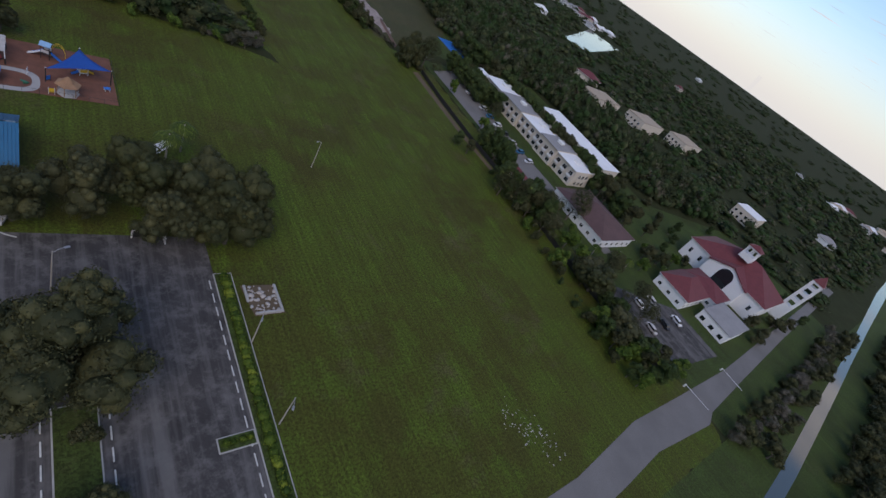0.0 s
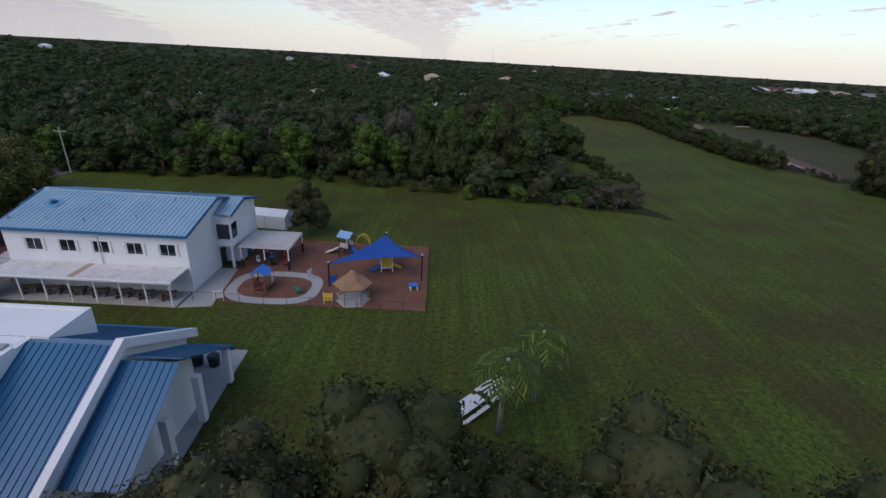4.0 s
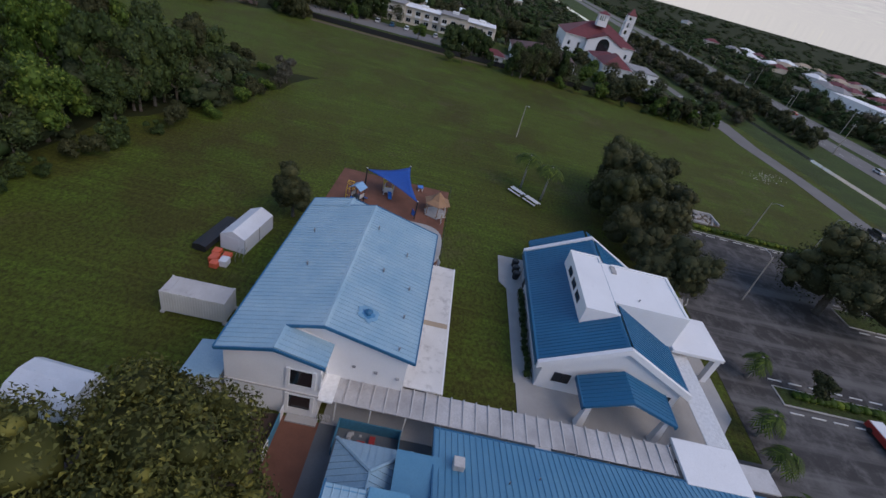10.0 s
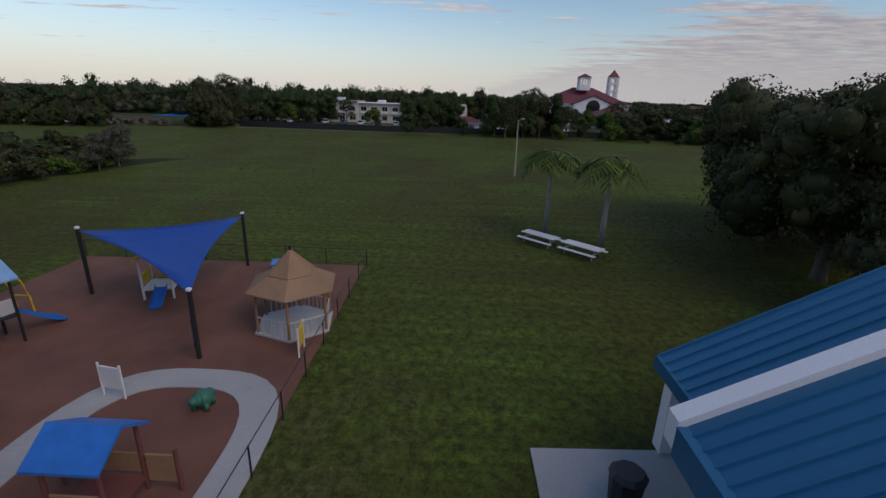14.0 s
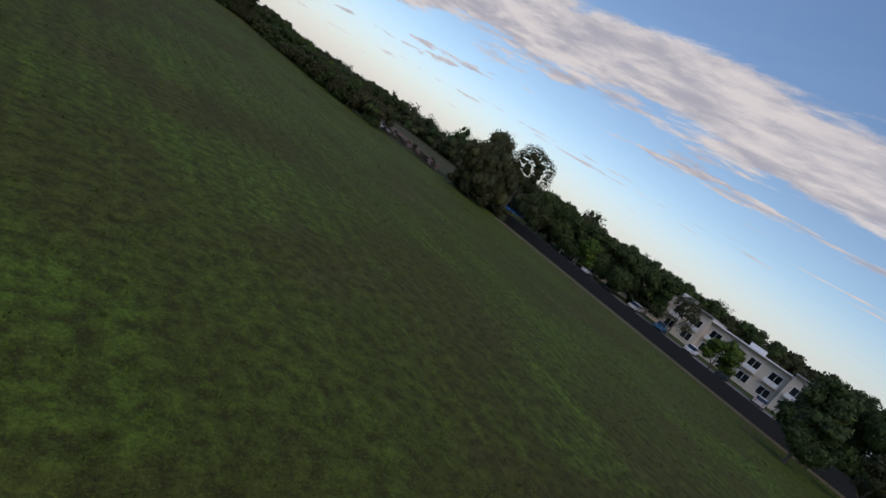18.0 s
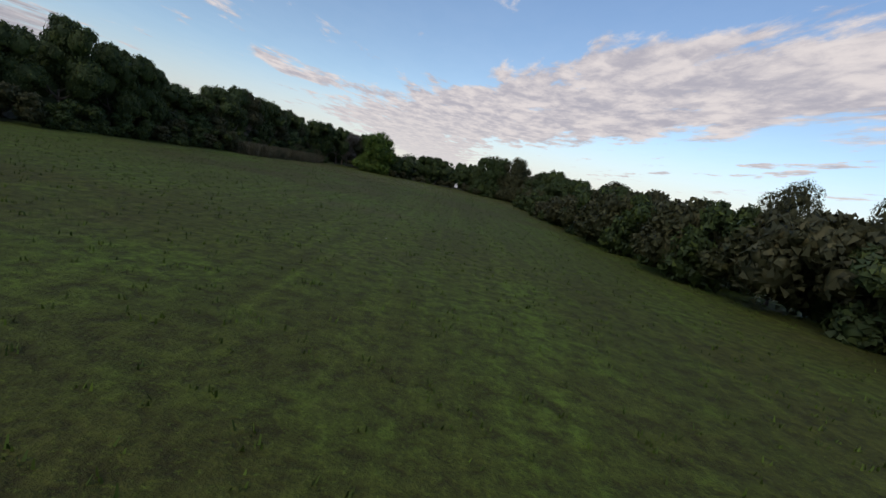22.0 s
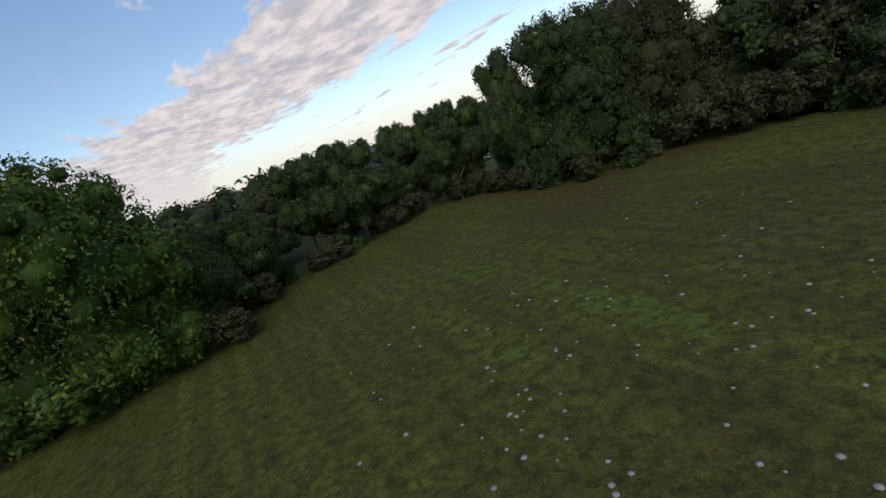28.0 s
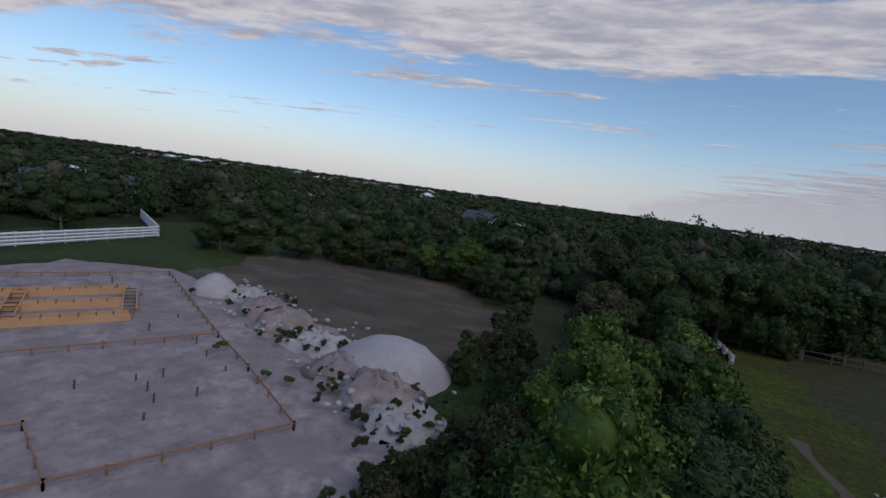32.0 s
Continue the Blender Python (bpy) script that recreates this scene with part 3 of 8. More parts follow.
def sprout(rng, lobes, each, squash):
    """Smaller clumps budding from the lobes, mostly outwards and up."""
    out = list(lobes)
    for x, y, z, r, f in lobes:
        for _ in range(each):
            d = Vector((rng.normal() + 0.35 * x, rng.normal() + 0.35 * y, rng.normal() + 0.5)).normalized()
            q = r * rng.uniform(0.3, 0.52)
            out.append((x + d.x * r * 0.85, y + d.y * r * 0.85, z + d.z * r * f * 0.85, q, squash))
    return out


def crown_lobes(rng, radius, low, high, count, squash=0.8, spread=0.62):
    out = []
    for i in range(count):
        a, q = rng.uniform(0, 2 * math.pi), rng.uniform(0, 1) ** 0.5 * spread * radius
        h = rng.uniform(0, 1)
        z = low + (high - low) * (0.17 + 0.59 * h)
        r = radius * rng.uniform(0.27, 0.46) * (1.1 - 0.3 * h)
        out.append((q * math.cos(a) * (1.15 - 0.5 * h), q * math.sin(a) * (1.15 - 0.5 * h), z, r, squash))
    return out


def trunk_bm(rng, height, r0, reach, limbs=5, lean=0.3):
    bm = bmesh.new()
    top = (rng.uniform(-lean, lean), rng.uniform(-lean, lean), height)
    tube(bm, [(0, 0, -0.2), (0.03, 0, 0.25), tuple(v * 0.5 for v in top), top], [r0 * 1.5, r0 * 1.05, r0 * 0.85, r0 * 0.6], 7)
    for k in range(limbs):
        a = 2 * math.pi * k / limbs + rng.uniform(-0.4, 0.4)
        s = rng.uniform(0.45, 0.95)
        p = Vector(top) * s
        q = p + Vector((math.cos(a) * reach, math.sin(a) * reach, height * rng.uniform(0.35, 0.6)))
        m = (p + q) / 2 + Vector((0, 0, -0.2))
        tube(bm, [p, m, q], [r0 * 0.55, r0 * 0.38, r0 * 0.15], 5)
    return bm


CROWN_TOP = {}


def tree_kind(name, seed, radius, low, high, lobes, leaves, leaf, mat, bark, r0, squash=0.8, spread=0.62, droop=0.0, core=0.78, buds=5):
    """A trunk mesh and a crown mesh that many trees share."""
    rng = np.random.default_rng(seed)
    base = crown_lobes(rng, radius, low, high, lobes, squash, spread)
    v, t, q = leaf_cloud(sprout(rng, base, buds, squash), int(leaves * 2.2), leaf * 0.72, rng, droop=droop, core=core, big=len(base))
    crown = raw_mesh("crown", v, t, q, mat)
    CROWN_TOP[crown.name] = float(v[:, 2].max())
    trunk = mesh_of("trunk", trunk_bm(rng, low + (high - low) * 0.3, r0, radius * 0.45), bark, True)
    return name, trunk, crown


def plant(kind, x, y, label, category="tree", size=1.0, turn=0.0, tall=1.0, group="", z=0.0):
    name, trunk, crown = kind
    if name == "bush":
        ob = tagged(new(name, crown), label, category, group)
        ob.location, ob.rotation_euler, ob.scale = (x, y, z), (0, 0, radians(turn)), (size, size, size * tall)
        return ob
    ob = thing(name, label, category, (x, y, z), turn, group)
    ob.scale = (size, size, size * tall)
    shared("trunk", trunk, ob)
    shared("crown", crown, ob)
    return ob


OAKS = [tree_kind("oak_tree", 10 + i, 7.0, 1.4, 10.5, 16, 9500, 0.215, LEAF_OLIVE, BARK, 0.42, 0.78, buds=8) for i in range(2)]
BROADS = [tree_kind("broadleaf_tree", 20 + i, 4.2, 0.9, 10.5, 12, 2500, 0.28, m, BARK, 0.22) for i, m in enumerate((LEAF, LEAF_OLIVE, LEAF, LEAF_BRIGHT))]
TALLS = [tree_kind("tall_tree", 30 + i, 3.8, 0.7, 13.0, 12, 2500, 0.3, m, BARK, 0.22) for i, m in enumerate((LEAF, LEAF_OLIVE))]
BUSHES = [tree_kind("bush", 40 + i, 2.4, 0.0, 4.2, 5, 900, 0.27, m, BARK, 0.08, 0.85) for i, m in enumerate((LEAF, LEAF_BRIGHT, LEAF_OLIVE))]
FAR_OAKS = [tree_kind("oak_tree", 15 + i, 6.0, 0.8, 9.0, 7, 900, 0.5, LEAF_OLIVE, BARK, 0.36, 0.78, buds=3) for i in range(2)]
LUSH = [tree_kind("hedgerow_tree", 50 + i, 4.0, 0.0, 8.2, 12, 7200, 0.17, m, BARK, 0.2, 0.85, core=0.86) for i, m in enumerate((LEAF_BRIGHT, LEAF, LEAF))]
CORNER = [tree_kind("hedgerow_tree", 57 + i, 6.2, 0.0, 12.6, 24, 30000, 0.165, m, BARK, 0.3, 0.85, core=0.62, buds=6) for i, m in enumerate((LEAF, LEAF_OLIVE, LEAF_BRIGHT))]
GREYS = [tree_kind("bare_tree", 60, 4.5, 1.5, 8.8, 8, 2600, 0.27, LEAF_GREY, BARK, 0.2, core=0.6)]
AIRY = [tree_kind("airy_tree", 64, 6.5, 1.5, 15.0, 22, 11000, 0.18, LEAF_OLIVE, BARK, 0.3, core=0.3, buds=5)]
FEATHER = [tree_kind("bare_tree", 66 + i, 5.0, 0.6, 9.0, 10, 7000, 0.15, TWIG, BARK, 0.2, core=0.55, buds=5) for i in range(2)]
LONE = [tree_kind("yard_tree", 74, 2.7, 0.8, 7.6, 16, 9000, 0.14, LEAF_OLIVE, BARK, 0.16, 0.95, spread=0.5, core=0.86, buds=5)]
GOLD = [tree_kind("yard_tree", 68, 7.0, 0.8, 10.6, 16, 24000, 0.2, LEAF_GOLD, BARK, 0.4, 0.8, core=0.58, buds=8)]
SMALLS = [tree_kind("small_tree", 70, 1.7, 1.3, 4.2, 6, 800, 0.2, LEAF_OLIVE, BARK, 0.08)]


def palm_kind(seed, height, fronds=15, reach=2.2):
    rng = np.random.default_rng(seed)
    tr = mesh_of("trunk", tube(bmesh.new(), [(0, 0, -0.1), (0.05, 0, height * 0.35), (0.0, 0.05, height * 0.75), (0, 0, height)], [0.24, 0.19, 0.15, 0.13], 8), PALE_BARK, True)
    vs, qs = [], []
    for k in range(fronds):
        a, lift = 2 * math.pi * k / fronds + rng.uniform(-0.2, 0.2), rng.uniform(0.1, 1.0)
        for s in range(9):
            f0 = 0.12 + s * 0.1
            for side in (-1, 1):
                ln = 0.75 * math.sin(math.pi * (0.15 + 0.8 * s / 9))
                def bone(f):
                    return Vector((math.cos(a) * reach * f, math.sin(a) * reach * f, height + lift * 1.3 * f - 1.9 * f * f))
                p, p2 = bone(f0), bone(f0 + 0.07)
                out = Vector((-math.sin(a), math.cos(a), 0)) * side * ln + (p2 - p) * 2.2 + Vector((0, 0, -0.28 * ln))
                i = len(vs)
                vs += [p, p2, p2 + out, p + out * 0.9]
                qs.append((i, i + 1, i + 2, i + 3))
    cr = raw_mesh("crown", np.array([x[:] for x in vs]), np.zeros((0, 3), int), np.array(qs), FROND)
    return "palm_tree", tr, cr


PALMS = [palm_kind(80, 6.9, 20, 2.5), palm_kind(81, 4.0, 15, 1.8)]


def scatter_mesh(name, templates, places, mat):
    """One mesh of many clumps: places are rows of x, y, z, size, height factor, turn."""
    vs, ts, qs, base = [], [], [], 0
    for k, (x, y, z, s, hf, a) in enumerate(places):
        v, t, q = templates[k % len(templates)]
        c, sn = math.cos(a), math.sin(a)
        w = np.stack([(v[:, 0] * c - v[:, 1] * sn) * s + x, (v[:, 0] * sn + v[:, 1] * c) * s + y, v[:, 2] * s * hf + z], 1)
        vs.append(w)
        ts.append(t + base)
        qs.append(q + base)
        base += len(v)
    return raw_mesh(name, np.concatenate(vs), np.concatenate(ts), np.concatenate(qs), mat)


def clump_templates(seed, count, lobes, leaves, leaf, buds):
    """Crowns two units high and about one in radius."""
    out = []
    for i in range(count):
        rng = np.random.default_rng(seed + i)
        ls = [(rng.uniform(-0.5, 0.5), rng.uniform(-0.5, 0.5), rng.uniform(0.6, 1.4), rng.uniform(0.42, 0.62), 0.85) for _ in range(lobes)]
        ls.append((0, 0, 0.5, 0.85, 0.75))
        out.append(leaf_cloud(sprout(rng, ls, buds, 0.85), int(leaves * 2.2), leaf * 0.72, rng, core=0.66, big=0))
    return out


def ragged(poly, seed=1, step=2.5, amount=0.9):
    """The outline broken into short uneven edges."""
    rng, out = np.random.default_rng(seed), []
    for (xa, ya), (xb, yb) in zip(poly, poly[1:] + poly[:1]):
        n = max(1, int(math.hypot(xb - xa, yb - ya) / step))
        for k in range(n):
            out.append((xa + (xb - xa) * k / n + rng.normal() * amount, ya + (yb - ya) * k / n + rng.normal() * amount))
    return out

# ---- ground, roads and water ----
def ground_sheet():
    rings = [0, 60, 130, 220, 340, 520, 800, 1300, 2200, 3400, 4700]
    bm = bmesh.new()
    seg, rows = 48, []
    for r in rings[1:]:
        rows.append([bm.verts.new((-60 + r * math.cos(2 * math.pi * k / seg), 0 + r * math.sin(2 * math.pi * k / seg), 0)) for k in range(seg)])
    c = bm.verts.new((-60, 0, 0))
    for k in range(seg):
        bm.faces.new((c, rows[0][k], rows[0][(k + 1) % seg]))
        for a, b in zip(rows, rows[1:]):
            bm.faces.new((a[k], b[k], b[(k + 1) % seg], a[(k + 1) % seg]))
    return bm


solid("ground", ground_sheet(), FLOOR, "dark leaf litter and weeds under the woods", "ground", kind="structure")
FIELD = [(-170, 135), (-170, -50), (-154, -54), (-154, -152), (-140, -195), (-90, -193), (-90, -90), (-82, -60), (-93, -14), (-60, -23), (-42, -33), (-20, -32), (30, -29), (45, 10), (46, 135)]
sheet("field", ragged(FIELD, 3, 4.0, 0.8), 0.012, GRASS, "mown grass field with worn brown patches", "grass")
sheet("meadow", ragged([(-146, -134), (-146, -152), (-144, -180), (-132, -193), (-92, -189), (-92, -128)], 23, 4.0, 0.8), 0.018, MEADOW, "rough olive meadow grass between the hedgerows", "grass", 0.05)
sheet("villa_lawn", [(-262, -62), (-170.5, -52), (-170.5, 134), (-335, 132), (-335, 60), (-262, 40)], 0.012, LAWN, "garden lawn round the white buildings", "grass")
sheet("road_verge", [(-1500, 131), (46, 135.5), (1500, 150), (1500, 222), (-1500, 222)], 0.010, LAWN, "rough grass along the main road", "grass")
sheet("lane_verge", [(46.5, -12), (90, -20), (90, 60), (46.5, 134)], 0.012, LAWN, "shaded grass beyond the lane", "grass")
sheet("site_ground", ragged([(-140, -195), (-148, -152), (-152, -64), (-200, -62), (-268, -152), (-274, -262), (-146, -264)], 5, 4.0, 0.8), 0.012, LAWN, "weedy ground round the building site", "grass")

sheet("parking_lot", [(-58.3, 61), (-7, 58.5), (-7, 47), (8, 56), (36, 56), (36, 124), (-58.6, 124)], 0.05, ASPHALT, "worn dark asphalt parking lot with faded tyre marks", "parking lot")
sheet("road_lane", [(27.5, -12), (36.5, -12), (37, 20), (36.5, 56), (27, 56), (27.5, 30)], 0.05, ASPHALT, "narrow asphalt lane beside the hall", "road")
sheet("road_lane_far", [(26, -60), (36.5, -12), (27.5, -12), (12, -60)], 0.045, ASPHALT, "narrow asphalt lane leading into the woods", "road")
sheet("road_service", [(-420, 108), (-307, 114.6), (-254, 117.5), (-200, 120.5), (-165, 120.6), (-139, 120.5), (-112, 124), (-57, 125), (60, 124), (60, 131), (-100, 131.5), (-125, 129.7), (-140, 128.3), (-168, 130), (-174, 128), (-209, 125.4), (-273, 121), (-420, 113)], 0.06, ROAD, "pale grey service road along the field", "road")
sheet("road_drive", rect(-36, -25, 131, 175), 0.055, ROAD, "short drive from the main road to the car park", "road")
sheet("road_main", rect(-1500, 1500, 174, 189), 0.07, ROAD, "wide pale grey main road", "road")
sheet("road_main_far", rect(-1500, 1500, 195, 211), 0.07, ROAD, "far carriageway of the main road", "road")
for yy in (178.7, 184.3, 200.3, 205.6):
    bm = bmesh.new()
    for k in range(-60, 60):
        box(bm, k * 12.0, k * 12.0 + 3.2, yy - 0.08, yy + 0.08, 0.065, 0.078)
    solid("lane_marking", bm, LINE_WHITE, "broken white lane marking on the main road", "road marking", kind="structure")
sheet("canal", [(-700, 121), (-541, 126.5), (-383, 136.5), (-304, 141.2), (-251, 143.7), (-184, 147.7), (-95, 151), (-95, 154.5), (-191, 151.2), (-264, 147.4), (-316, 144.4), (-402, 140), (-588, 131.5), (-700, 128)], 0.03, WATER, "narrow dark canal beside the road", "canal")
sheet("road_villas", [(-189, -50), (-174, -44), (-174, 34), (-183, 40), (-187, 70), (-193, 70), (-191, 36)], 0.05, ROAD, "grey street with parking bays before the long white building", "road")
sheet("parking_villas", [(-203, 97), (-186, 89), (-170.5, 80), (-161, 97), (-168, 101), (-176, 114), (-203, 116)], 0.05, ASPHALT, "small asphalt car park by the red-roofed building", "parking lot")
sheet("court", rect(-226, -205, -92, -72), 0.05, BLUE_PLASTIC, "blue sports court beyond the fence", "court")
sheet("lawn_strip", [(24.5, 62), (27, 62), (27, 122), (22.5, 122)], 0.075, LAWN, "bright grass strip with kerb", "grass")
sheet("dry_field", ragged([(-250, -245), (-205, -225), (-190, -180), (-176, -120), (-160, -62), (-175, -58), (-222, -95), (-262, -180)], 9, 2.2, 0.55), 0.03, ROUGH_GRASS, "dry tan grass beyond the fence", "grass")
sheet("dirt_patch", ragged([(-186.5, -171), (-173, -172), (-163, -165), (-164, -152), (-176, -148), (-187, -158)], 10, 2.4, 0.35), 0.05, DIRT, "bare orange dirt patch", "dirt")
sheet("side_lawn", ragged([(-232, -184), (-160, -184), (-160, -172), (-192, -171), (-232, -170)], 9, 2.2, 0.55), 0.035, GRASS, "rough lawn beside the hedgerow", "grass")
sheet("gravel_track", ragged([(-153.5, -126), (-163, -115), (-166, -90), (-164.5, -72), (-158.5, -70), (-157.5, -92)], 14, 2.0, 0.9), 0.045, SAND, "pale churned track beyond the hedge", "track")
sheet("worn_path", ragged([(-196, -176.4), (-184, -177.2), (-169, -177.2), (-160, -178.4), (-160, -177.6), (-169, -176.5), (-184, -176.4), (-196, -175.6)], 15, 1.5, 0.22), 0.05, BROWN, "thin worn path across the lawn", "path")
sheet("brown_strip", ragged([(-221, -233), (-198, -230), (-190, -208), (-193, -197.5), (-212, -198), (-223, -206)], 11, 1.8, 1.1), 0.045, SOIL, "brown bare soil beyond the spoil heaps", "soil")
sheet("building_pad", ragged([(-168, -199), (-182, -197.5), (-195, -209), (-200, -232), (-196, -243), (-182, -240), (-165, -223), (-163.8, -211)], 12, 2.2, 0.55), 0.06, SAND, "churned pale sand building pad with puddles", "sand")
sheet("verge", [(-500, 134), (-100, 135), (-60, 134), (-36, 134), (-36, 172), (-500, 172)], 0.02, LAWN, "rough verge between the roads", "grass")

# kerbs and hedged strips of the car park
def island(x0, x1, y0, y1):
    bm = bmesh.new()
    box(bm, x0, x1, y0, y1, 0.0, 0.16, 0.03)
    k = solid("kerbed_island", bm, KERB, "kerbed planting strip in the car park", "kerb", kind="structure")
    part("turf", cube(x0 + 0.18, x1 - 0.18, y0 + 0.18, y1 - 0.18, 0.1, 0.19), LAWN, k, "rough grass")


island(-61.2, -58.2, 69.6, 124)
island(-58.2, -53.2, 98.0, 100.2)
island(-41.2, -36.6, 89, 122)
island(-19, -16, 66, 122)
island(2.6, 5.8, 66, 120)
island(20.5, 23.5, 66, 122)
island(-58.2, -25, 122.2, 124.4)
island(-23, 18, 122.2, 124.4)

STOP = mesh_of("wheel_stop", cube(-0.9, 0.9, -0.09, 0.09, 0, 0.13, 0.03), LINE_WHITE)
def wheel_stops(x, y0, y1, rz=90):
    y = y0
    while y < y1:
        ob = new("wheel_stop", STOP)
        ob.location, ob.rotation_euler = (x, y, 0.05), (0, 0, radians(rz))
        tagged(ob, "white concrete wheel stop at a parking bay", "wheel stop", "wheel stops of the car park")
        y += 2.75


wheel_stops(-57.4, 72, 122)
wheel_stops(-42.2, 91, 121)
wheel_stops(-35.7, 91, 121)
wheel_stops(-20, 67, 121)
wheel_stops(-15, 67, 121)
wheel_stops(1.6, 67, 119)
wheel_stops(6.8, 67, 119)
sheet("red_yard", ragged([(4, -9), (20, -7), (24, 6), (16, 12), (6, 12), (3, 2)], 8, 2.0, 0.5), 0.03, BARE_RED, "bare reddish-brown soil under the yard tree", "soil")

# ---- trees: distant canopy first ----
def in_poly(x, y, poly):
    c = False
    for i in range(len(poly)):
        (x1, y1), (x2, y2) = poly[i - 1], poly[i]
        if (y1 > y) != (y2 > y) and x < (x2 - x1) * (y - y1) / (y2 - y1) + x1:
            c = not c
    return c


OPEN_GROUND = [
    [(-168, 140), (-166, -46), (-152, -50), (-152, -150), (-146, -186), (-92, -188), (-92, -90), (-84, -60), (-92, -20), (-60, -18), (-42, -29), (-20, -28), (30, -24), (42, 10), (44, 140)],
    [(-2000, 112), (-168, 116), (44, 116), (2000, 168), (2000, 216), (-2000, 216), (-2000, 140)],
    [(-260, -60), (-166, -60), (-166, 125), (-335, 130), (-335, 60), (-260, 40)],
    [(-138, -184), (-150, -150), (-206, -146), (-211, -182), (-218, -264), (-138, -264)],
    [(-150, -60), (-160, -160), (-214, -150), (-205, -60)],
    [(-420, 240), (300, 240), (320, 345), (-440, 345)],
    [(44, 60), (150, 60), (150, 175), (44, 175)],
    [(40, -10), (130, -30), (130, 58), (40, 58)],
]


def is_open(x, y):
    return any(in_poly(x, y, p) for p in OPEN_GROUND)


OPEN_GROUND.append([(-720, -400), (-760, -345), (-505, -215), (-470, -250)])
# the suburb: streets of houses among the trees
rng_h = np.random.default_rng(21)
HOUSE_SPOTS = [(-318, -226), (-300, -213), (-335, -250), (-208, -395), (-60, -230), (20, -205), (60, -150), (-10, -140), (-45, -160), (40, -260), (110, -120), (-130, -330), (-240, -330), (-290, -290)]
for cx, cy, nx, ny, turn in ((-670, -720, 6, 4, 0.5), (-760, -470, 6, 4, 0.3), (-480, 420, 11, 4, 0.08), (-120, 470, 12, 3, -0.05), (520, 60, 7, 5, 0.2), (330, 420, 8, 3, 0.1), (-900, 120, 5, 5, 0.0)):
    for i in range(nx):
        for j in range(ny):
            px, py = (i - nx / 2) * 27 + rng_h.uniform(-5, 5), (j - ny / 2) * 42 + rng_h.uniform(-6, 6)
            if rng_h.random() < 0.78:
                HOUSE_SPOTS.append((cx + px * math.cos(turn) - py * math.sin(turn), cy + px * math.sin(turn) + py * math.cos(turn)))
for k in range(50):
    r, a = 340 + 1300 * rng_h.random() ** 1.4, rng_h.uniform(0, 2 * math.pi)
    x, y = -70 + r * math.cos(a), r * math.sin(a)
    if not 160 < y < 360 and not is_open(x, y):
        HOUSE_SPOTS.append((x, y))
house_at = np.array(HOUSE_SPOTS)
rng_w = np.random.default_rng(7)
CLUMP_A = clump_templates(200, 6, 3, 420, 0.085, 3)
CLUMP_B = clump_templates(220, 6, 3, 190, 0.15, 2)
CLUMP_C = clump_templates(240, 6, 2, 44, 0.22, 0)
near_woods, mid_woods, far_woods = [], [], []
for x in np.arange(-330, 190, 6.6):
    for y in np.arange(-330, 330, 6.6):
        px, py = x + rng_w.uniform(-2.6, 2.6), y + rng_w.uniform(-2.6, 2.6)
        if is_open(px, py):
            continue
        if any(is_open(px + dx, py + dy) for dx, dy in ((5, 0), (-5, 0), (0, 5), (0, -5))):
            continue
        if -142 < px < -90 and -218 < py < -178:
            continue
        edge = any(is_open(px + dx, py + dy) for dx, dy in ((15, 0), (-15, 0), (0, 15), (0, -15)))
        if np.min(np.hypot(house_at[:2, 0] - px, house_at[:2, 1] - py)) < 15:
            continue
        grown = 1.5 if px < -204 and py > -110 else 1.4 if px < -204 and py > -182 else 0.42 if -104 < px < -73 and -62 < py < 0 else 1.0
        row = (px, py, -0.3, rng_w.uniform(4.2, 6.0), grown * rng_w.uniform(0.62, 1.08), rng_w.uniform(0, 6.28))
        if edge:
            near_woods.append(row)
        elif rng_w.random() < 0.64:
            mid_woods.append(row)
for k in range(10500):
    r, a = (190 + 3600 * rng_w.random() ** 1.7 if k % 2 else 200 + 700 * rng_w.random() ** 0.8), rng_w.uniform(0, 2 * math.pi)
    px, py = -70 + r * math.cos(a), r * math.sin(a)
    if (-330 < px < 190 and -330 < py < 330) or is_open(px, py):
        continue
    if np.min(np.hypot(house_at[:, 0] - px, house_at[:, 1] - py)) < 12.5:
        continue
    s = 6.5 + 11.0 * min(1.0, r / 2200)
    far_woods.append((px, py, -0.5, s * rng_w.uniform(0.75, 1.3), rng_w.uniform(0.32, 0.62) * (9.0 / s) ** 0.6, rng_w.uniform(0, 6.28)))
# low crowns between the shops
for k in range(420):
    px, py = rng_w.uniform(-420, 320), 214 + 130 * rng_w.random() ** 1.3
    far_woods.append((px, py, -0.3, rng_w.uniform(2.6, 4.4), rng_w.uniform(0.6, 0.9), rng_w.uniform(0, 6.28)))
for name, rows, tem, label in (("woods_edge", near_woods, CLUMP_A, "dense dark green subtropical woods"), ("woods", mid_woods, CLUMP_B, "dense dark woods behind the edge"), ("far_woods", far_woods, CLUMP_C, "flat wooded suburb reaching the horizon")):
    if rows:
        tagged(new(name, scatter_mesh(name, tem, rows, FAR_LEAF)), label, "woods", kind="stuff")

# ---- single trees ----
rng_t = np.random.default_rng(11)


def row_of(kinds, pts, label, category="tree", group="", lo=0.8, hi=1.2, tall=(0.85, 1.15), jit=1.2):
    for k, (x, y) in enumerate(pts):
        kind = kinds[int(rng_t.integers(len(kinds)))]
        plant(kind, x + rng_t.uniform(-jit, jit), y + rng_t.uniform(-jit, jit), label, category, rng_t.uniform(lo, hi), rng_t.uniform(0, 360), rng_t.uniform(*tall), group)


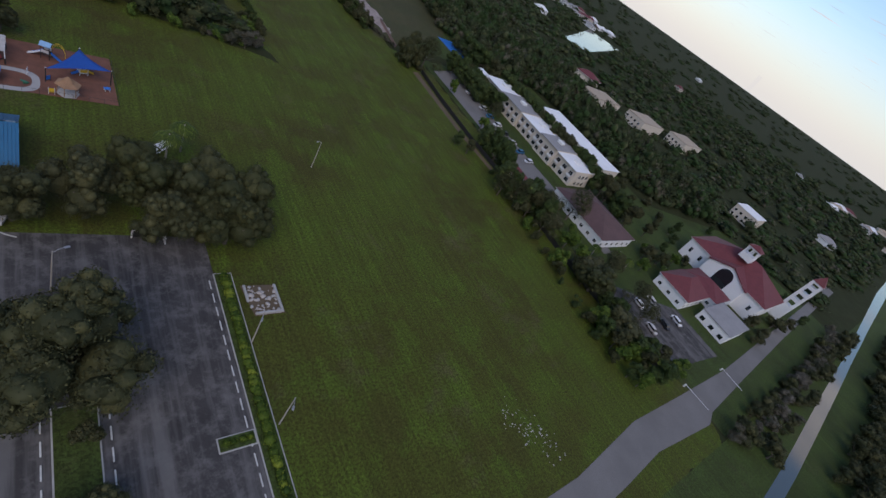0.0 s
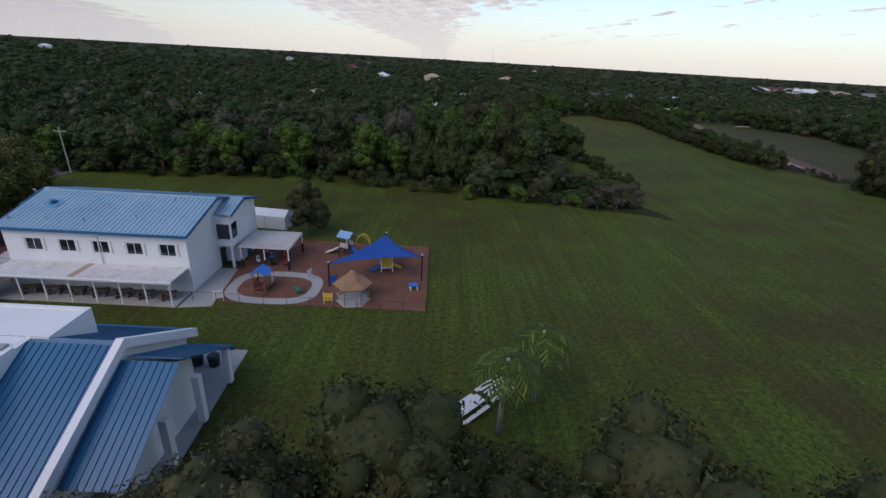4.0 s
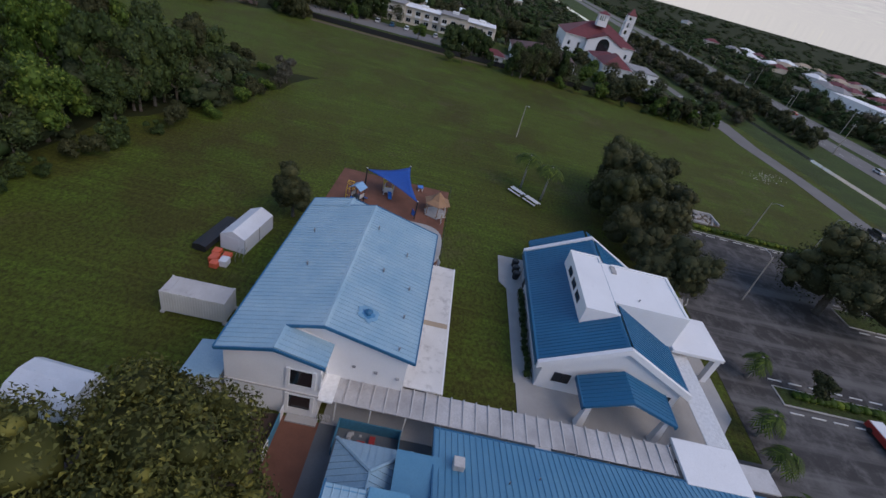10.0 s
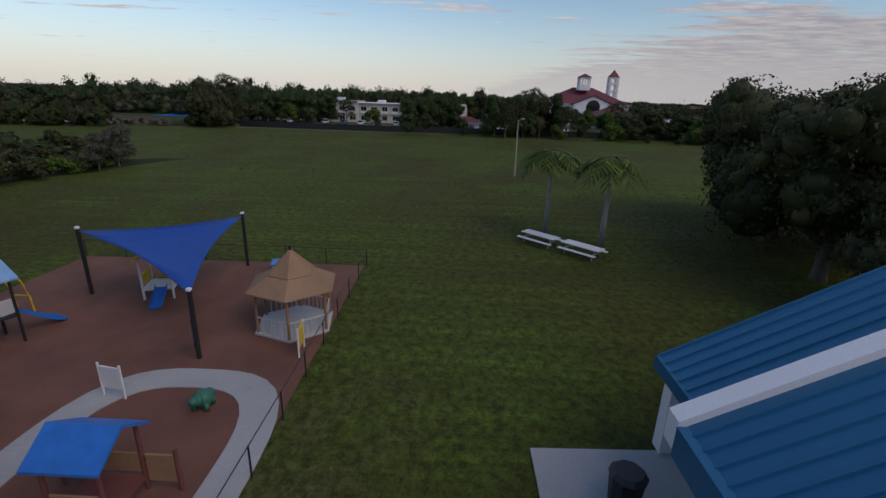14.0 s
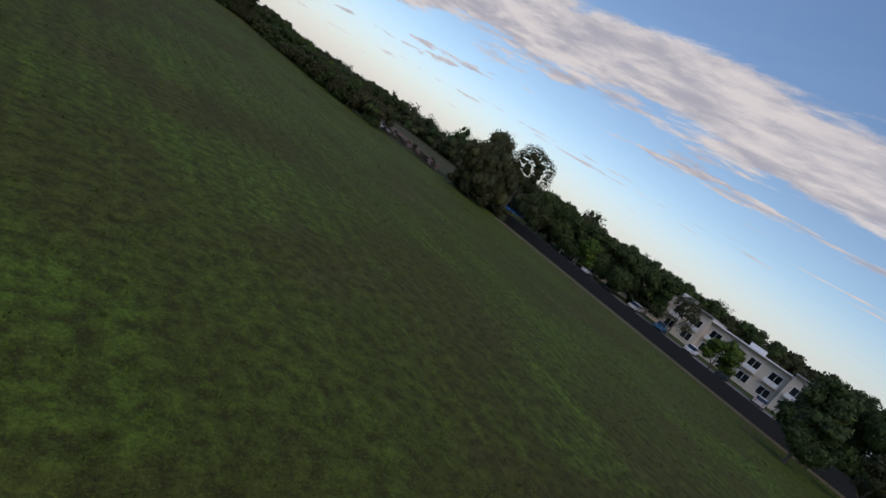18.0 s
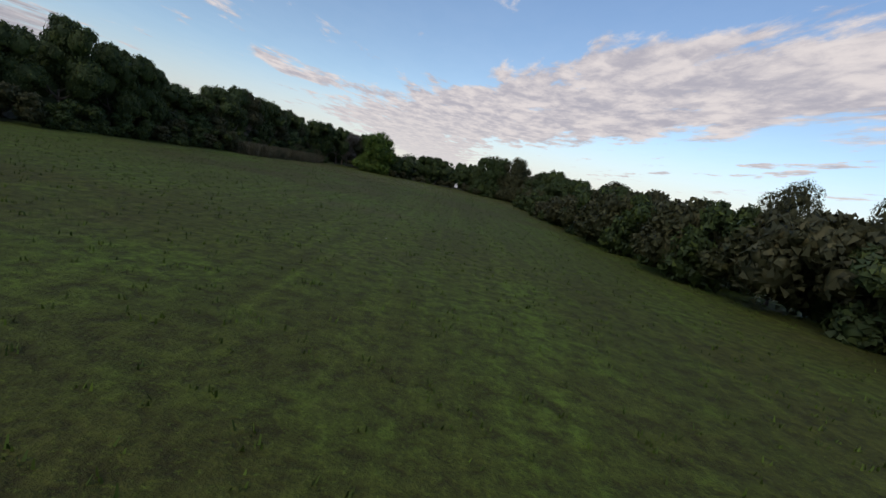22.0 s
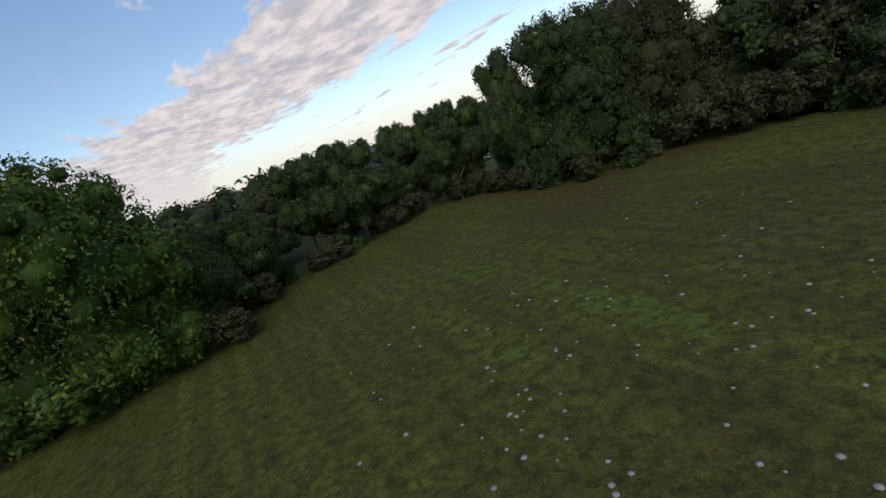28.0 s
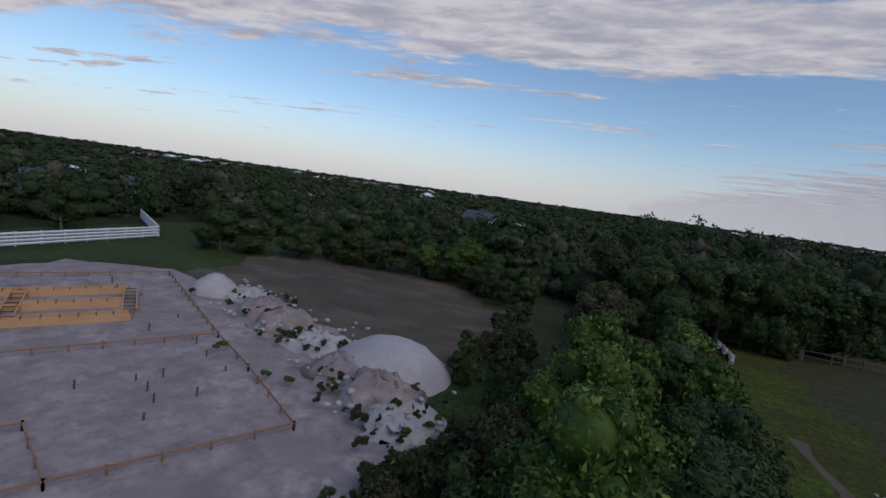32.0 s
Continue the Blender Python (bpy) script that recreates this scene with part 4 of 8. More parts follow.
def stand(kinds, pts, high, label, category="tree", group="", wide=(0.85, 1.1), jit=0.8, sink=0.0):
    """Trees whose crowns end at heights between the two of high."""
    for x, y in pts:
        kind = kinds[int(rng_t.integers(len(kinds)))]
        size = rng_t.uniform(*wide)
        plant(kind, x + rng_t.uniform(-jit, jit), y + rng_t.uniform(-jit, jit), label, category, size, rng_t.uniform(0, 360), (rng_t.uniform(*high) + sink) / CROWN_TOP[kind[2].name] / size, group, -0.4 if kind[0] == "bush" else -sink)


def along(pts, step):
    out = []
    for (xa, ya), (xb, yb) in zip(pts, pts[1:]):
        n = max(1, int(math.hypot(xb - xa, yb - ya) / step))
        out += [(xa + (xb - xa) * k / n, ya + (yb - ya) * k / n) for k in range(n)]
    return out


# woods edge north of the school, and the strip of grass beside it
EDGE = [(34, -28), (8, -30), (-20, -33), (-41, -34), (-56, -29), (-66, -26), (-72, -25)]
stand(BROADS[:3] + LUSH[1:], along([(-47, -33), (-58, -28), (-70, -26.5)], 4.0), (13.0, 16.0), "tall dark broadleaf tree at the edge of the woods", group="woods edge", wide=(1.0, 1.25))
stand(BROADS, along([(-46, -42), (-72, -36)], 4.6) + along([(-50, -52), (-75, -50)], 5.0), (14.0, 17.5), "tall broadleaf tree behind the edge of the woods", group="woods edge", wide=(1.0, 1.3), jit=1.5)
stand(GREYS + FEATHER, [(-30, -46), (-8, -44), (-38, -58), (-58, -48), (6, -50)], (11.0, 13.5), "grey bare-crowned tree in the woods", group="bare trees", wide=(0.9, 1.1))
row_of(BROADS + TALLS, along(EDGE[:6], 4.6), "broadleaf tree at the edge of the woods", group="woods edge", lo=0.9, hi=1.3, tall=(0.85, 1.1))
row_of([BUSHES[0], BUSHES[2], BUSHES[0], BUSHES[1]], along([(30, -25), (-18, -29), (-41, -26), (-51, -23), (-65, -20), (-72, -20)], 3.1), "leafy green undergrowth at the foot of the woods", "bush", "undergrowth", 0.7, 1.2)
stand(BUSHES, along([(-73, -20), (-79, -19), (-87, -21), (-90, -28)], 2.6) + along([(-76, -25), (-88, -30), (-87, -44)], 3.4) + along([(-79, -33), (-81, -60)], 4.0), (1.8, 3.2), "low shrub at the tip of the woods", "bush", "undergrowth")
row_of(GREYS, [(-84, -18.5), (-80, -17), (-88, -19)], "brown twiggy shrub at the tip of the woods", "bush", lo=0.45, hi=0.6)
# left side of the long meadow
DARK = BROADS[:3] + LUSH[1:]
stand(DARK, along([(-87, -62), (-83, -83), (-87, -98)], 3.8), (8.0, 10.0), "tall dark broadleaf tree along the meadow", group="meadow trees")
stand(DARK, along([(-87.5, -98), (-88, -115)], 3.4), (9.8, 11.6), "tall dark broadleaf tree along the meadow", group="meadow trees")
stand(DARK, along([(-88, -117), (-88, -128)], 3.4), (7.4, 8.6), "dark broadleaf tree along the meadow", group="meadow trees")
stand(DARK, along([(-88, -130), (-87, -174)], 3.4), (9.8, 11.6), "dark broadleaf tree along the meadow", group="meadow trees")
stand(DARK, along([(-80, -96), (-80, -176)], 5.0), (7.0, 10.0), "dark broadleaf tree behind the meadow edge", group="meadow trees")
stand(DARK, along([(-89, -176), (-96, -187)], 3.2), (10.0, 11.4), "dark tree in the corner of the meadow", group="meadow trees")
stand(BUSHES[::2], along([(-91.5, -30), (-91, -60), (-86.5, -80), (-90.5, -92), (-91.8, -120)], 2.6), (2.2, 4.6), "dark shrub along the meadow edge", "bush", "undergrowth")
stand(BUSHES[::2], along([(-91.8, -120), (-91.6, -168), (-92, -182)], 2.4), (2.4, 4.4), "dark shrub behind the reeds", "bush", "undergrowth", (0.9, 1.25))
# right side of the meadow
stand(BUSHES[::2], along([(-146, -67), (-143.8, -80), (-143.4, -100)], 2.4), (4.2, 5.8), "hedge bush along the meadow", "bush", "hedgerow", (1.0, 1.3), 0.6)
stand(BUSHES[::2], along([(-148.5, -68), (-147.5, -102)], 3.0), (5.2, 6.6), "hedge bush behind the meadow edge", "bush", "hedgerow", (1.1, 1.4))
stand(BUSHES[::2], along([(-143.4, -100), (-143.8, -130), (-144.5, -158), (-146, -172)], 2.3), (3.0, 5.2), "low hedge bush along the meadow", "bush", "hedgerow", (1.0, 1.3), 0.6)
stand(DARK[:3] + LUSH[1:], along([(-146.8, -100), (-147, -128)], 4.0), (5.6, 7.4), "hedgerow tree along the meadow", group="hedgerow", wide=(0.7, 0.9))
stand(DARK[:3] + LUSH[1:], along([(-147.5, -130), (-148.5, -170)], 3.8), (7.0, 8.8), "hedgerow tree along the meadow", group="hedgerow", wide=(0.75, 0.95))
stand(AIRY, [(-147, -76), (-148.5, -80), (-147.5, -72)], (6.4, 7.2), "thin-leaved tree standing in the hedge", group="hedgerow", wide=(0.26, 0.32))
stand(DARK[:3] + LUSH[1:], along([(-150, -174), (-160, -177)], 2.6) + along([(-149, -169), (-153, -172)], 2.6), (8.0, 9.4), "dense dark tree in the corner of the hedgerow", group="hedgerow", wide=(0.9, 1.05), sink=1.6)
stand(BUSHES[::2], along([(-141.5, -173.5), (-147, -168), (-146, -160)], 1.8), (2.4, 4.0), "dark bush in the corner of the hedgerow", "bush", "hedgerow", (0.8, 1.0), 0.4)
stand(GREYS, along([(-151.5, -70), (-155, -62), (-157.5, -55)], 1.5), (1.5, 2.4), "brown twiggy shrub before the board fence", "bush", "brown shrubs by the fence", (0.22, 0.3), 0.4)
# woods behind the far end
stand(BROADS, along([(-93, -196), (-104, -195), (-106, -196)], 3.6), (9.8, 11.4), "round dark tree behind the end of the meadow", group="meadow trees")
stand(GREYS, [(-96.5, -191)], (9.6, 10.4), "grey thin-leaved tree in the corner of the meadow", wide=(0.8, 0.9))
for x, y, s in ((-151.5, 42, 0.75), (-155, 47.5, 0.85), (-160, 53, 0.95), (-157, 60, 0.7)):
    plant(AIRY[0], x, y, "tall airy tree with thin grey-green leaves", size=s, turn=x * 7, tall=0.95, group="airy trees")
row_of(BROADS[:3], [(-149.5, 15.5), (-152, 20), (-158.5, 82), (-163, 88), (-156, 99), (-160, 105)], "dark tree along the field fence", group="fence trees", lo=0.5, hi=0.75, jit=0.6)
plant(LUSH[0], -154.8, 73, "bright leafy tree along the field fence", size=0.85)
for x, y in ((-189, 73), (-186, 76), (-192, 77), (-178, 70), (-212, 82)):
    plant(PALMS[1], x, y, "palm beside the red-roofed building", "palm", size=1.1, turn=x * 11, group="palms of the villas")
# the hedgerow corner, the yards and the site beyond it, set out from one datum
SITE = Vector((9.7, -1.5, 0))


def moved_from(known):
    """Everything added since, carried over by the datum."""
    for ob in [o for o in bpy.data.objects if o not in known and o.parent is None]:
        ob.location += SITE


for name in ("dry_field", "dirt_patch", "side_lawn", "worn_path", "brown_strip", "building_pad"):
    bpy.data.objects[name].location += SITE
known = set(bpy.data.objects)
stand(CORNER[2:], [(-115.6, -179.6)], (11.6, 11.8), "big round bright-leafed tree at the end of the meadow", group="hedgerow", wide=(1.0, 1.02), jit=0.1, sink=1.0)
stand(LUSH[:1], [(-117.6, -178.8)], (6.8, 7.2), "bright-leafed tree at the end of the meadow", group="hedgerow", wide=(0.8, 0.85), jit=0.2)
stand(BUSHES[1:2], [(-112.2, -175.4), (-115.6, -175.6), (-118.6, -176.2)], (2.6, 3.6), "bright leafy bush at the foot of the round tree", "bush", "hedgerow", (0.8, 1.0), 0.3)
stand(LUSH[1:], along([(-120.5, -181), (-124, -187.5), (-127.5, -189.5)], 2.4), (5.2, 6.0), "dark hedgerow tree at the end of the meadow", group="hedgerow", wide=(0.7, 0.85), jit=0.4)
stand(LUSH[1:], [(-128.8, -188.8), (-131, -188.2), (-133, -189)], (8.0, 8.8), "domed dark tree at the end of the meadow", group="hedgerow", wide=(0.85, 0.95), jit=0.3)
stand(LUSH[1:], along([(-133, -190), (-137, -192.4), (-140, -193)], 2.0), (4.6, 5.4), "dark hedgerow tree at the end of the meadow", group="hedgerow", wide=(0.75, 0.9), jit=0.4)
stand(LUSH[1:], along([(-120, -189), (-128, -194)], 3.0), (5.0, 5.8), "dark tree behind the hedgerow", group="rear hedgerow trees", wide=(0.85, 1.0), jit=0.5)
stand(LUSH[1:], along([(-140, -193), (-143, -192.6), (-147, -188.5)], 1.7), (8.2, 8.9), "dark hedgerow tree at the end of the meadow", group="hedgerow", wide=(0.7, 0.85), jit=0.4)
stand(BUSHES[::2], along([(-120.5, -177.6), (-125, -186.6), (-129, -185.2), (-134.5, -188.2), (-140, -191)], 2.2), (1.8, 3.2), "dark bush at the foot of the hedgerow", "bush", "hedgerow", (0.7, 0.95), 0.4)
stand(CORNER[:1], [(-149.2, -179.8)], (11.8, 12.0), "tall dark leafy tree in the hedgerow corner", group="hedgerow", wide=(0.92, 0.94), jit=0.1, sink=1.4)
stand(CORNER[1:2], [(-154.4, -177.6)], (12.6, 12.8), "tall dark leafy tree in the hedgerow corner", group="hedgerow", wide=(0.9, 0.92), jit=0.1, sink=1.4)
stand(LUSH[2:], [(-145.4, -182.8)], (10.4, 10.8), "slender dark tree beside the tall ones", group="hedgerow", wide=(0.72, 0.76), jit=0.1)
stand(BUSHES[::2], along([(-141.5, -190.5), (-143.4, -182.2), (-145, -176.6), (-149.5, -174.2), (-155, -173.6), (-159, -176.6)], 1.9), (2.0, 3.6), "dark bush at the foot of the tall trees", "bush", "hedgerow", (0.6, 0.85), 0.4)

row_of(BROADS[:3], [(-129, -212), (-127, -221), (-133, -231), (-125, -205)], "dark tree before the small white house", group="rear hedgerow trees", lo=0.5, hi=0.6, jit=0.4)
plant(BROADS[2], -164.6, -219.6, "round dark tree beside the sand pad", size=0.98, tall=0.9, group="yard trees")
row_of(BROADS[:3], along([(-100, -199), (-126, -200)], 5.0) + along([(-104, -208), (-128, -212)], 5.5), "dark tree behind the hedgerow", group="rear hedgerow trees", lo=0.55, hi=0.68)
row_of(BUSHES[::2], along([(-213, -240), (-219, -232), (-221.5, -218), (-222, -206), (-213, -198.5)], 2.6), "dark scrub beyond the bare soil", "bush", "scrub beyond the soil", 0.55, 1.0, jit=1.0)
row_of(LUSH[1:], [(-147.5, -186.5), (-151.5, -184.5), (-155.5, -182.5), (-141.5, -187.5), (-144.5, -190.0), (-146, -183.2), (-150.5, -180.5)], "dense dark tree in the hedgerow", group="hedgerow", lo=0.76, hi=0.84, jit=0.3)
row_of(LUSH, along([(-150, -188.6), (-166, -188.8)], 4.2), "dense leafy tree in the hedgerow", group="hedgerow", lo=0.66, hi=0.78, tall=(0.95, 1.12), jit=0.5)
row_of(LUSH[1:], along([(-154, -184.8), (-168, -185.2)], 4.0), "dense dark tree in the hedgerow", group="hedgerow", lo=0.66, hi=0.8, tall=(0.85, 1.0), jit=0.6)
row_of(LUSH[1:], along([(-170, -185.2), (-186, -185.4)], 3.8), "dense dark tree in the hedgerow", group="hedgerow", lo=0.84, hi=0.98, tall=(0.9, 1.05), jit=0.6)
row_of(LUSH[:1], along([(-169, -189.4), (-187, -189.6)], 3.8), "dense leafy tree in the hedgerow", group="hedgerow", lo=0.98, hi=1.1, tall=(0.95, 1.1), jit=0.6)
row_of(BUSHES[::2], along([(-189, -194.5), (-200, -194)], 2.2) + along([(-191, -197.5), (-210, -195.5)], 2.4), "dark shrub between the mound and the hedgerow", "bush", "hedgerow", 0.5, 0.85, jit=0.6)
row_of(LUSH + BROADS, along([(-186, -189), (-216, -188)], 4.4) + along([(-187, -184), (-212, -181.5)], 4.8), "dense leafy tree in the hedgerow", group="hedgerow", lo=0.6, hi=0.78, jit=0.8)
row_of(BUSHES[::2], along([(-160, -193), (-187, -192.2)], 2.2), "dark bush on the pad side of the hedgerow", "bush", "hedgerow", 0.8, 1.05, jit=0.5)
row_of(BUSHES[::2], along([(-161, -196.4), (-186, -195)], 2.3), "low dark bush beside the sand pad", "bush", "hedgerow", 0.5, 0.75, jit=0.6)
row_of(BUSHES[::2], along([(-165, -198.8), (-176, -198.2), (-183, -196)], 1.2), "low weedy shrub at the edge of the sand pad", "bush", "hedgerow", 0.22, 0.42, jit=0.5)
row_of(BROADS[:3], [(-165.5, -225), (-160, -236), (-172, -246), (-156, -244), (-124, -214), (-138, -236), (-150, -252), (-166, -256)], "dark tree near the small white house", group="yard trees", lo=0.5, hi=0.75, jit=0.8)
moved_from(known)
stand(BROADS[:3] + LUSH[1:], [(-153, 39), (-155, 43.5), (-156.5, 48), (-157, 52.5), (-158, 57), (-161, 46), (-160, 52)], (10.8, 12.6), "leafy dark tree along the field fence", group="fence trees", wide=(0.9, 1.1), jit=0.5, sink=0.6)
# field boundary towards the long white building
plant(OAKS[1], -157.6, -43.6, "big dark tree at the end of the wall", size=1.02, tall=1.58, z=-1.6)
stand(BUSHES, [(-154.6, -45.5), (-153.8, -42.5), (-155.4, -39.8), (-157, -47.5), (-159.4, -49)], (3.0, 4.6), "leafy bush at the foot of the big tree", "bush", "undergrowth", (0.9, 1.2), 0.4)
stand(BUSHES[::2], along([(-162, -52), (-163, -36)], 2.6), (2.6, 3.6), "dark bush behind the big tree", "bush", "undergrowth", (0.9, 1.2), 0.5)
plant(AIRY[0], -163.5, -40, "grey thin-leaved tree behind the dark one", size=1.12, tall=1.0)
stand(LUSH[1:] + BROADS[:1], [(-163, 14.5), (-164, 19), (-163, 23.5), (-164, 28.5), (-168, 22), (-168, 16)], (9.6, 11.2), "dark tree by the fence", group="fence trees", wide=(1.0, 1.2), jit=0.4, sink=1.2)
stand(BROADS[:3] + LUSH[1:], along([(-193.5, -50), (-193.5, -14)], 3.6) + along([(-186, -50), (-186, -20)], 4.2), (8.6, 10.4), "dark street tree before the long building", group="street trees", wide=(0.95, 1.15), sink=0.8)
stand(BROADS[:3] + LUSH[1:], along([(-214, -80), (-217, -40), (-217, 60)], 4.2), (11.0, 12.6), "tall dark tree behind the long building", group="rear trees", wide=(1.15, 1.4))
for x, y, s in ((-187, -10, 0.62), (-180, 53, 1.0), (-174, 79, 0.75), (-176, 91, 0.7), (-170, 98, 0.7)):
    plant(AIRY[0], x, y, "tall airy tree with thin grey-green leaves", size=s, turn=x * 3, tall=1.05, group="airy trees")
row_of(BROADS + OAKS[:1], along([(-164, 42), (-163, 62)], 4.5) + along([(-164, 68), (-161, 84), (-157, 104), (-158, 120)], 5.0), "bushy tree along the field fence", group="fence trees", lo=0.85, hi=1.1, tall=(0.75, 1.0))
row_of(BUSHES, along([(-158, 30), (-150, 75), (-146, 112)], 6.0), "bush along the field fence", "bush", "fence trees", 0.7, 1.2)
row_of(BROADS, [(-171, 2), (-172, -24), (-170, 22), (-178, 78), (-200, 80), (-214, 70), (-230, 78), (-225, 40), (-232, 10), (-230, -24), (-236, 60), (-255, 60), (-175, 60)], "small garden tree among the white buildings", group="garden trees", lo=0.5, hi=0.8)
row_of(LUSH[:1] + BROADS, along([(-150, 94), (-148, 118)], 3.6) + along([(-156, 96), (-157, 116)], 4.5) + along([(-163, 106), (-176, 117)], 5.0), "leafy green tree between the field and the parish car park", group="fence trees", lo=0.65, hi=0.9)
row_of(FAR_OAKS, along([(-420, 152), (-330, 157), (-230, 164), (-160, 166)], 6.5) + along([(-320, 163), (-200, 170)], 8.0), "dark tree between the canal and the main road", group="canal trees", lo=0.75, hi=1.05, jit=2)
row_of(FEATHER + GREYS, along([(-330, 130), (-215, 137), (-185, 139)], 9.0), "thin grey tree on the canal bank", group="canal trees", lo=0.55, hi=0.8, jit=2)
row_of(GREYS + FAR_OAKS, along([(-172, 135), (-205, 136), (-262, 134), (-300, 132)], 6.0) + along([(-180, 142), (-240, 140)], 8.0), "grey-green tree between the road and the canal", group="canal trees", lo=0.5, hi=0.8, jit=2)
row_of(FAR_OAKS + BROADS[:2], [(-218, 42), (-222, 52), (-226, 62), (-232, 70), (-240, 78), (-246, 66), (-238, 50), (-246, 40), (-254, 52), (-262, 60), (-216, 76), (-210, 72), (-244, 110), (-250, 116), (-238, 116), (-300, 60), (-305, 76), (-300, 92), (-308, 106), (-298, 118), (-316, 90), (-282, 116), (-268, 114), (-222, 34), (-252, 28), (-262, 40)], "dark tree round the church and villas", group="garden trees", lo=0.5, hi=0.8, jit=1.5)
# live oaks between chapel and car park
for x, y, s in ((-33, 57, 0.8), (-41.5, 54.5, 0.95), (-49.7, 52.6, 1.02), (-58.3, 55, 1.06), (-64.6, 57.2, 1.0), (-61.6, 62.4, 0.95), (-52, 61.2, 0.9)):
    plant(OAKS[int(rng_t.integers(2))], x, y, "live oak with a dense dark crown beside the car park", size=s, turn=rng_t.uniform(0, 360), tall=1.24, group="oaks by the chapel")
plant(OAKS[1], -38.6, 84.6, "large round live oak standing in the car park", size=1.52, tall=1.02)
row_of(OAKS, [(-40, 104), (-39, 116)], "live oak in a planted strip", lo=0.6, hi=0.75)
row_of(SMALLS, [(-17.5, 70), (-17.5, 84), (-17.5, 98), (-17.5, 112), (4.2, 84), (4.2, 108), (-17.5, 104), (4.2, 70), (-40, 94), (22, 80), (22, 100)], "small young tree in a planted strip", lo=0.8, hi=1.3, jit=0.3)
row_of(GREYS, [(0.5, 100), (8, 110)], "wide grey thin-leaved tree in the car park", lo=0.75, hi=0.9)
for x, y in ((-58.3, 36.5), (-55.1, 40.2)):
    plant(PALMS[0], x, y, "tall slim palm beside the picnic table", "palm", size=1.0, turn=rng_t.uniform(0, 360), tall=0.98, group="palms by the table")
for x, y in ((-19.5, 63), (-6.0, 58.5), (-10.5, 59.5), (-1.0, 57.5), (14, 88), (15.2, 90), (16.4, 88.6)):
    plant(PALMS[1 if y < 80 else 0], x, y, "palm with arching green fronds", "palm", size=0.9 if y < 80 else 1.3, turn=rng_t.uniform(0, 360), group="palms of the car park")
# tree beside the playground, and the big one by the yard
plant(LONE[0], -30.9, 2.6, "small upright olive-brown tree beside the playground", size=1.32, tall=0.9)
plant(GOLD[0], 11.0, 6.4, "big leafy tree with yellow-green tips over the yard", size=1.3, tall=1.04)
row_of(FEATHER, [(18.5, 8.5), (24.5, 6.5), (22, 0), (27, -4), (31.5, 3), (24, -9)], "feathery grey bare-twigged tree behind the yard", group="bare trees", lo=1.05, hi=1.3)
row_of(FEATHER, [(-2, -34), (-26, -38), (10, -42), (-12, -52)], "grey bare-crowned tree in the woods", group="bare trees", lo=1.0, hi=1.25)
row_of(GREYS + FEATHER + FAR_OAKS, [(44, 64), (50, 74), (58, 66), (66, 72), (48, 84), (74, 64), (82, 72), (60, 80), (52, 46), (62, 52), (72, 50), (46, 38), (56, 36), (84, 56), (92, 64), (70, 88), (56, 98), (48, 104)], "grey-green spreading tree beyond the lane", group="lane trees", lo=0.8, hi=1.1, tall=(0.75, 0.95))
# trees along the lane
fill = [(rng_t.uniform(46, 128), rng_t.uniform(-34, 58)) for _ in range(58)]
row_of(FAR_OAKS + BROADS[:2] + GREYS, [p for p in fill if not (60 < p[0] < 108 and 30 < p[1] < 46)], "leafy tree beyond the lane", group="lane trees", lo=0.7, hi=1.1)
row_of(OAKS + BROADS, [(44, 58), (50, 66), (43, 72), (52, 76), (46, 86), (60, 70), (44, 98), (56, 90), (48, 110), (66, 84), (62, 104), (58, 58), (70, 60)], "dense dark tree beside the lane", group="lane trees", lo=0.9, hi=1.15, jit=1.5)
row_of(OAKS + BROADS, along([(40, 66), (41, 92), (40, 122)], 7.0), "dark tree along the lane", group="lane trees", lo=0.6, hi=0.9)
row_of(BROADS[3:] + BROADS, [(41, 70), (47, 62), (54, 60), (50, 52), (60, 46), (46, 84), (52, 96)], "leafy tree beside the lane", group="lane trees", lo=0.8, hi=1.1)
row_of(OAKS + BROADS + GREYS, [(60, 30), (66, 24), (72, 16), (58, 8), (50, 0), (64, -6), (76, 4), (86, 20), (46, -14), (56, -22), (80, 40), (92, 30), (38, -2), (36, 6)], "tree round the houses beyond the lane", group="lane trees", lo=0.6, hi=0.95)
row_of(FAR_OAKS + GREYS, [(x, y) for x in (60, 78, 96, 114, 132) for y in (78, 100, 124, 150)], "round tree in the far car park", group="far car park trees", lo=0.85, hi=1.15, jit=4)
row_of(FAR_OAKS, along([(-400, 160), (-150, 162)], 11) + along([(-340, 136), (-240, 137)], 9), "tree on the canal bank", group="canal trees", lo=0.55, hi=0.85, jit=2.5)
row_of(SMALLS + FAR_OAKS, along([(-70, 150), (-40, 148)], 9) + along([(-20, 145), (40, 148)], 8) + along([(-15, 168), (60, 170)], 12), "small tree on the verge", group="verge trees", lo=0.55, hi=0.8, jit=2)
row_of(FAR_OAKS, [(x, y) for x in range(-260, 200, 22) for y in (222, 250)], "round tree in front of the shops", group="shop trees", lo=0.45, hi=0.7, jit=6)

# ---- school: two storeys, pale blue seamed roof ----
def gable_walls(x0, x1, y0, y1, eave, ridge_y, ridge):
    return prism(bmesh.new(), [(y0, 0), (y1, 0), (y1, eave), (ridge_y, ridge), (y0, eave)], "x", x0, x1)


def ridge_cap(parent, x0, x1, y, z, mat, fall=0.27):
    prism(bm := bmesh.new(), [(y - 0.28, z - 0.28 * fall + 0.05), (y, z + 0.1), (y + 0.28, z - 0.28 * fall + 0.05), (y, z + 0.03)], "x", x0, x1)
    part("ridge_cap", bm, mat, parent)


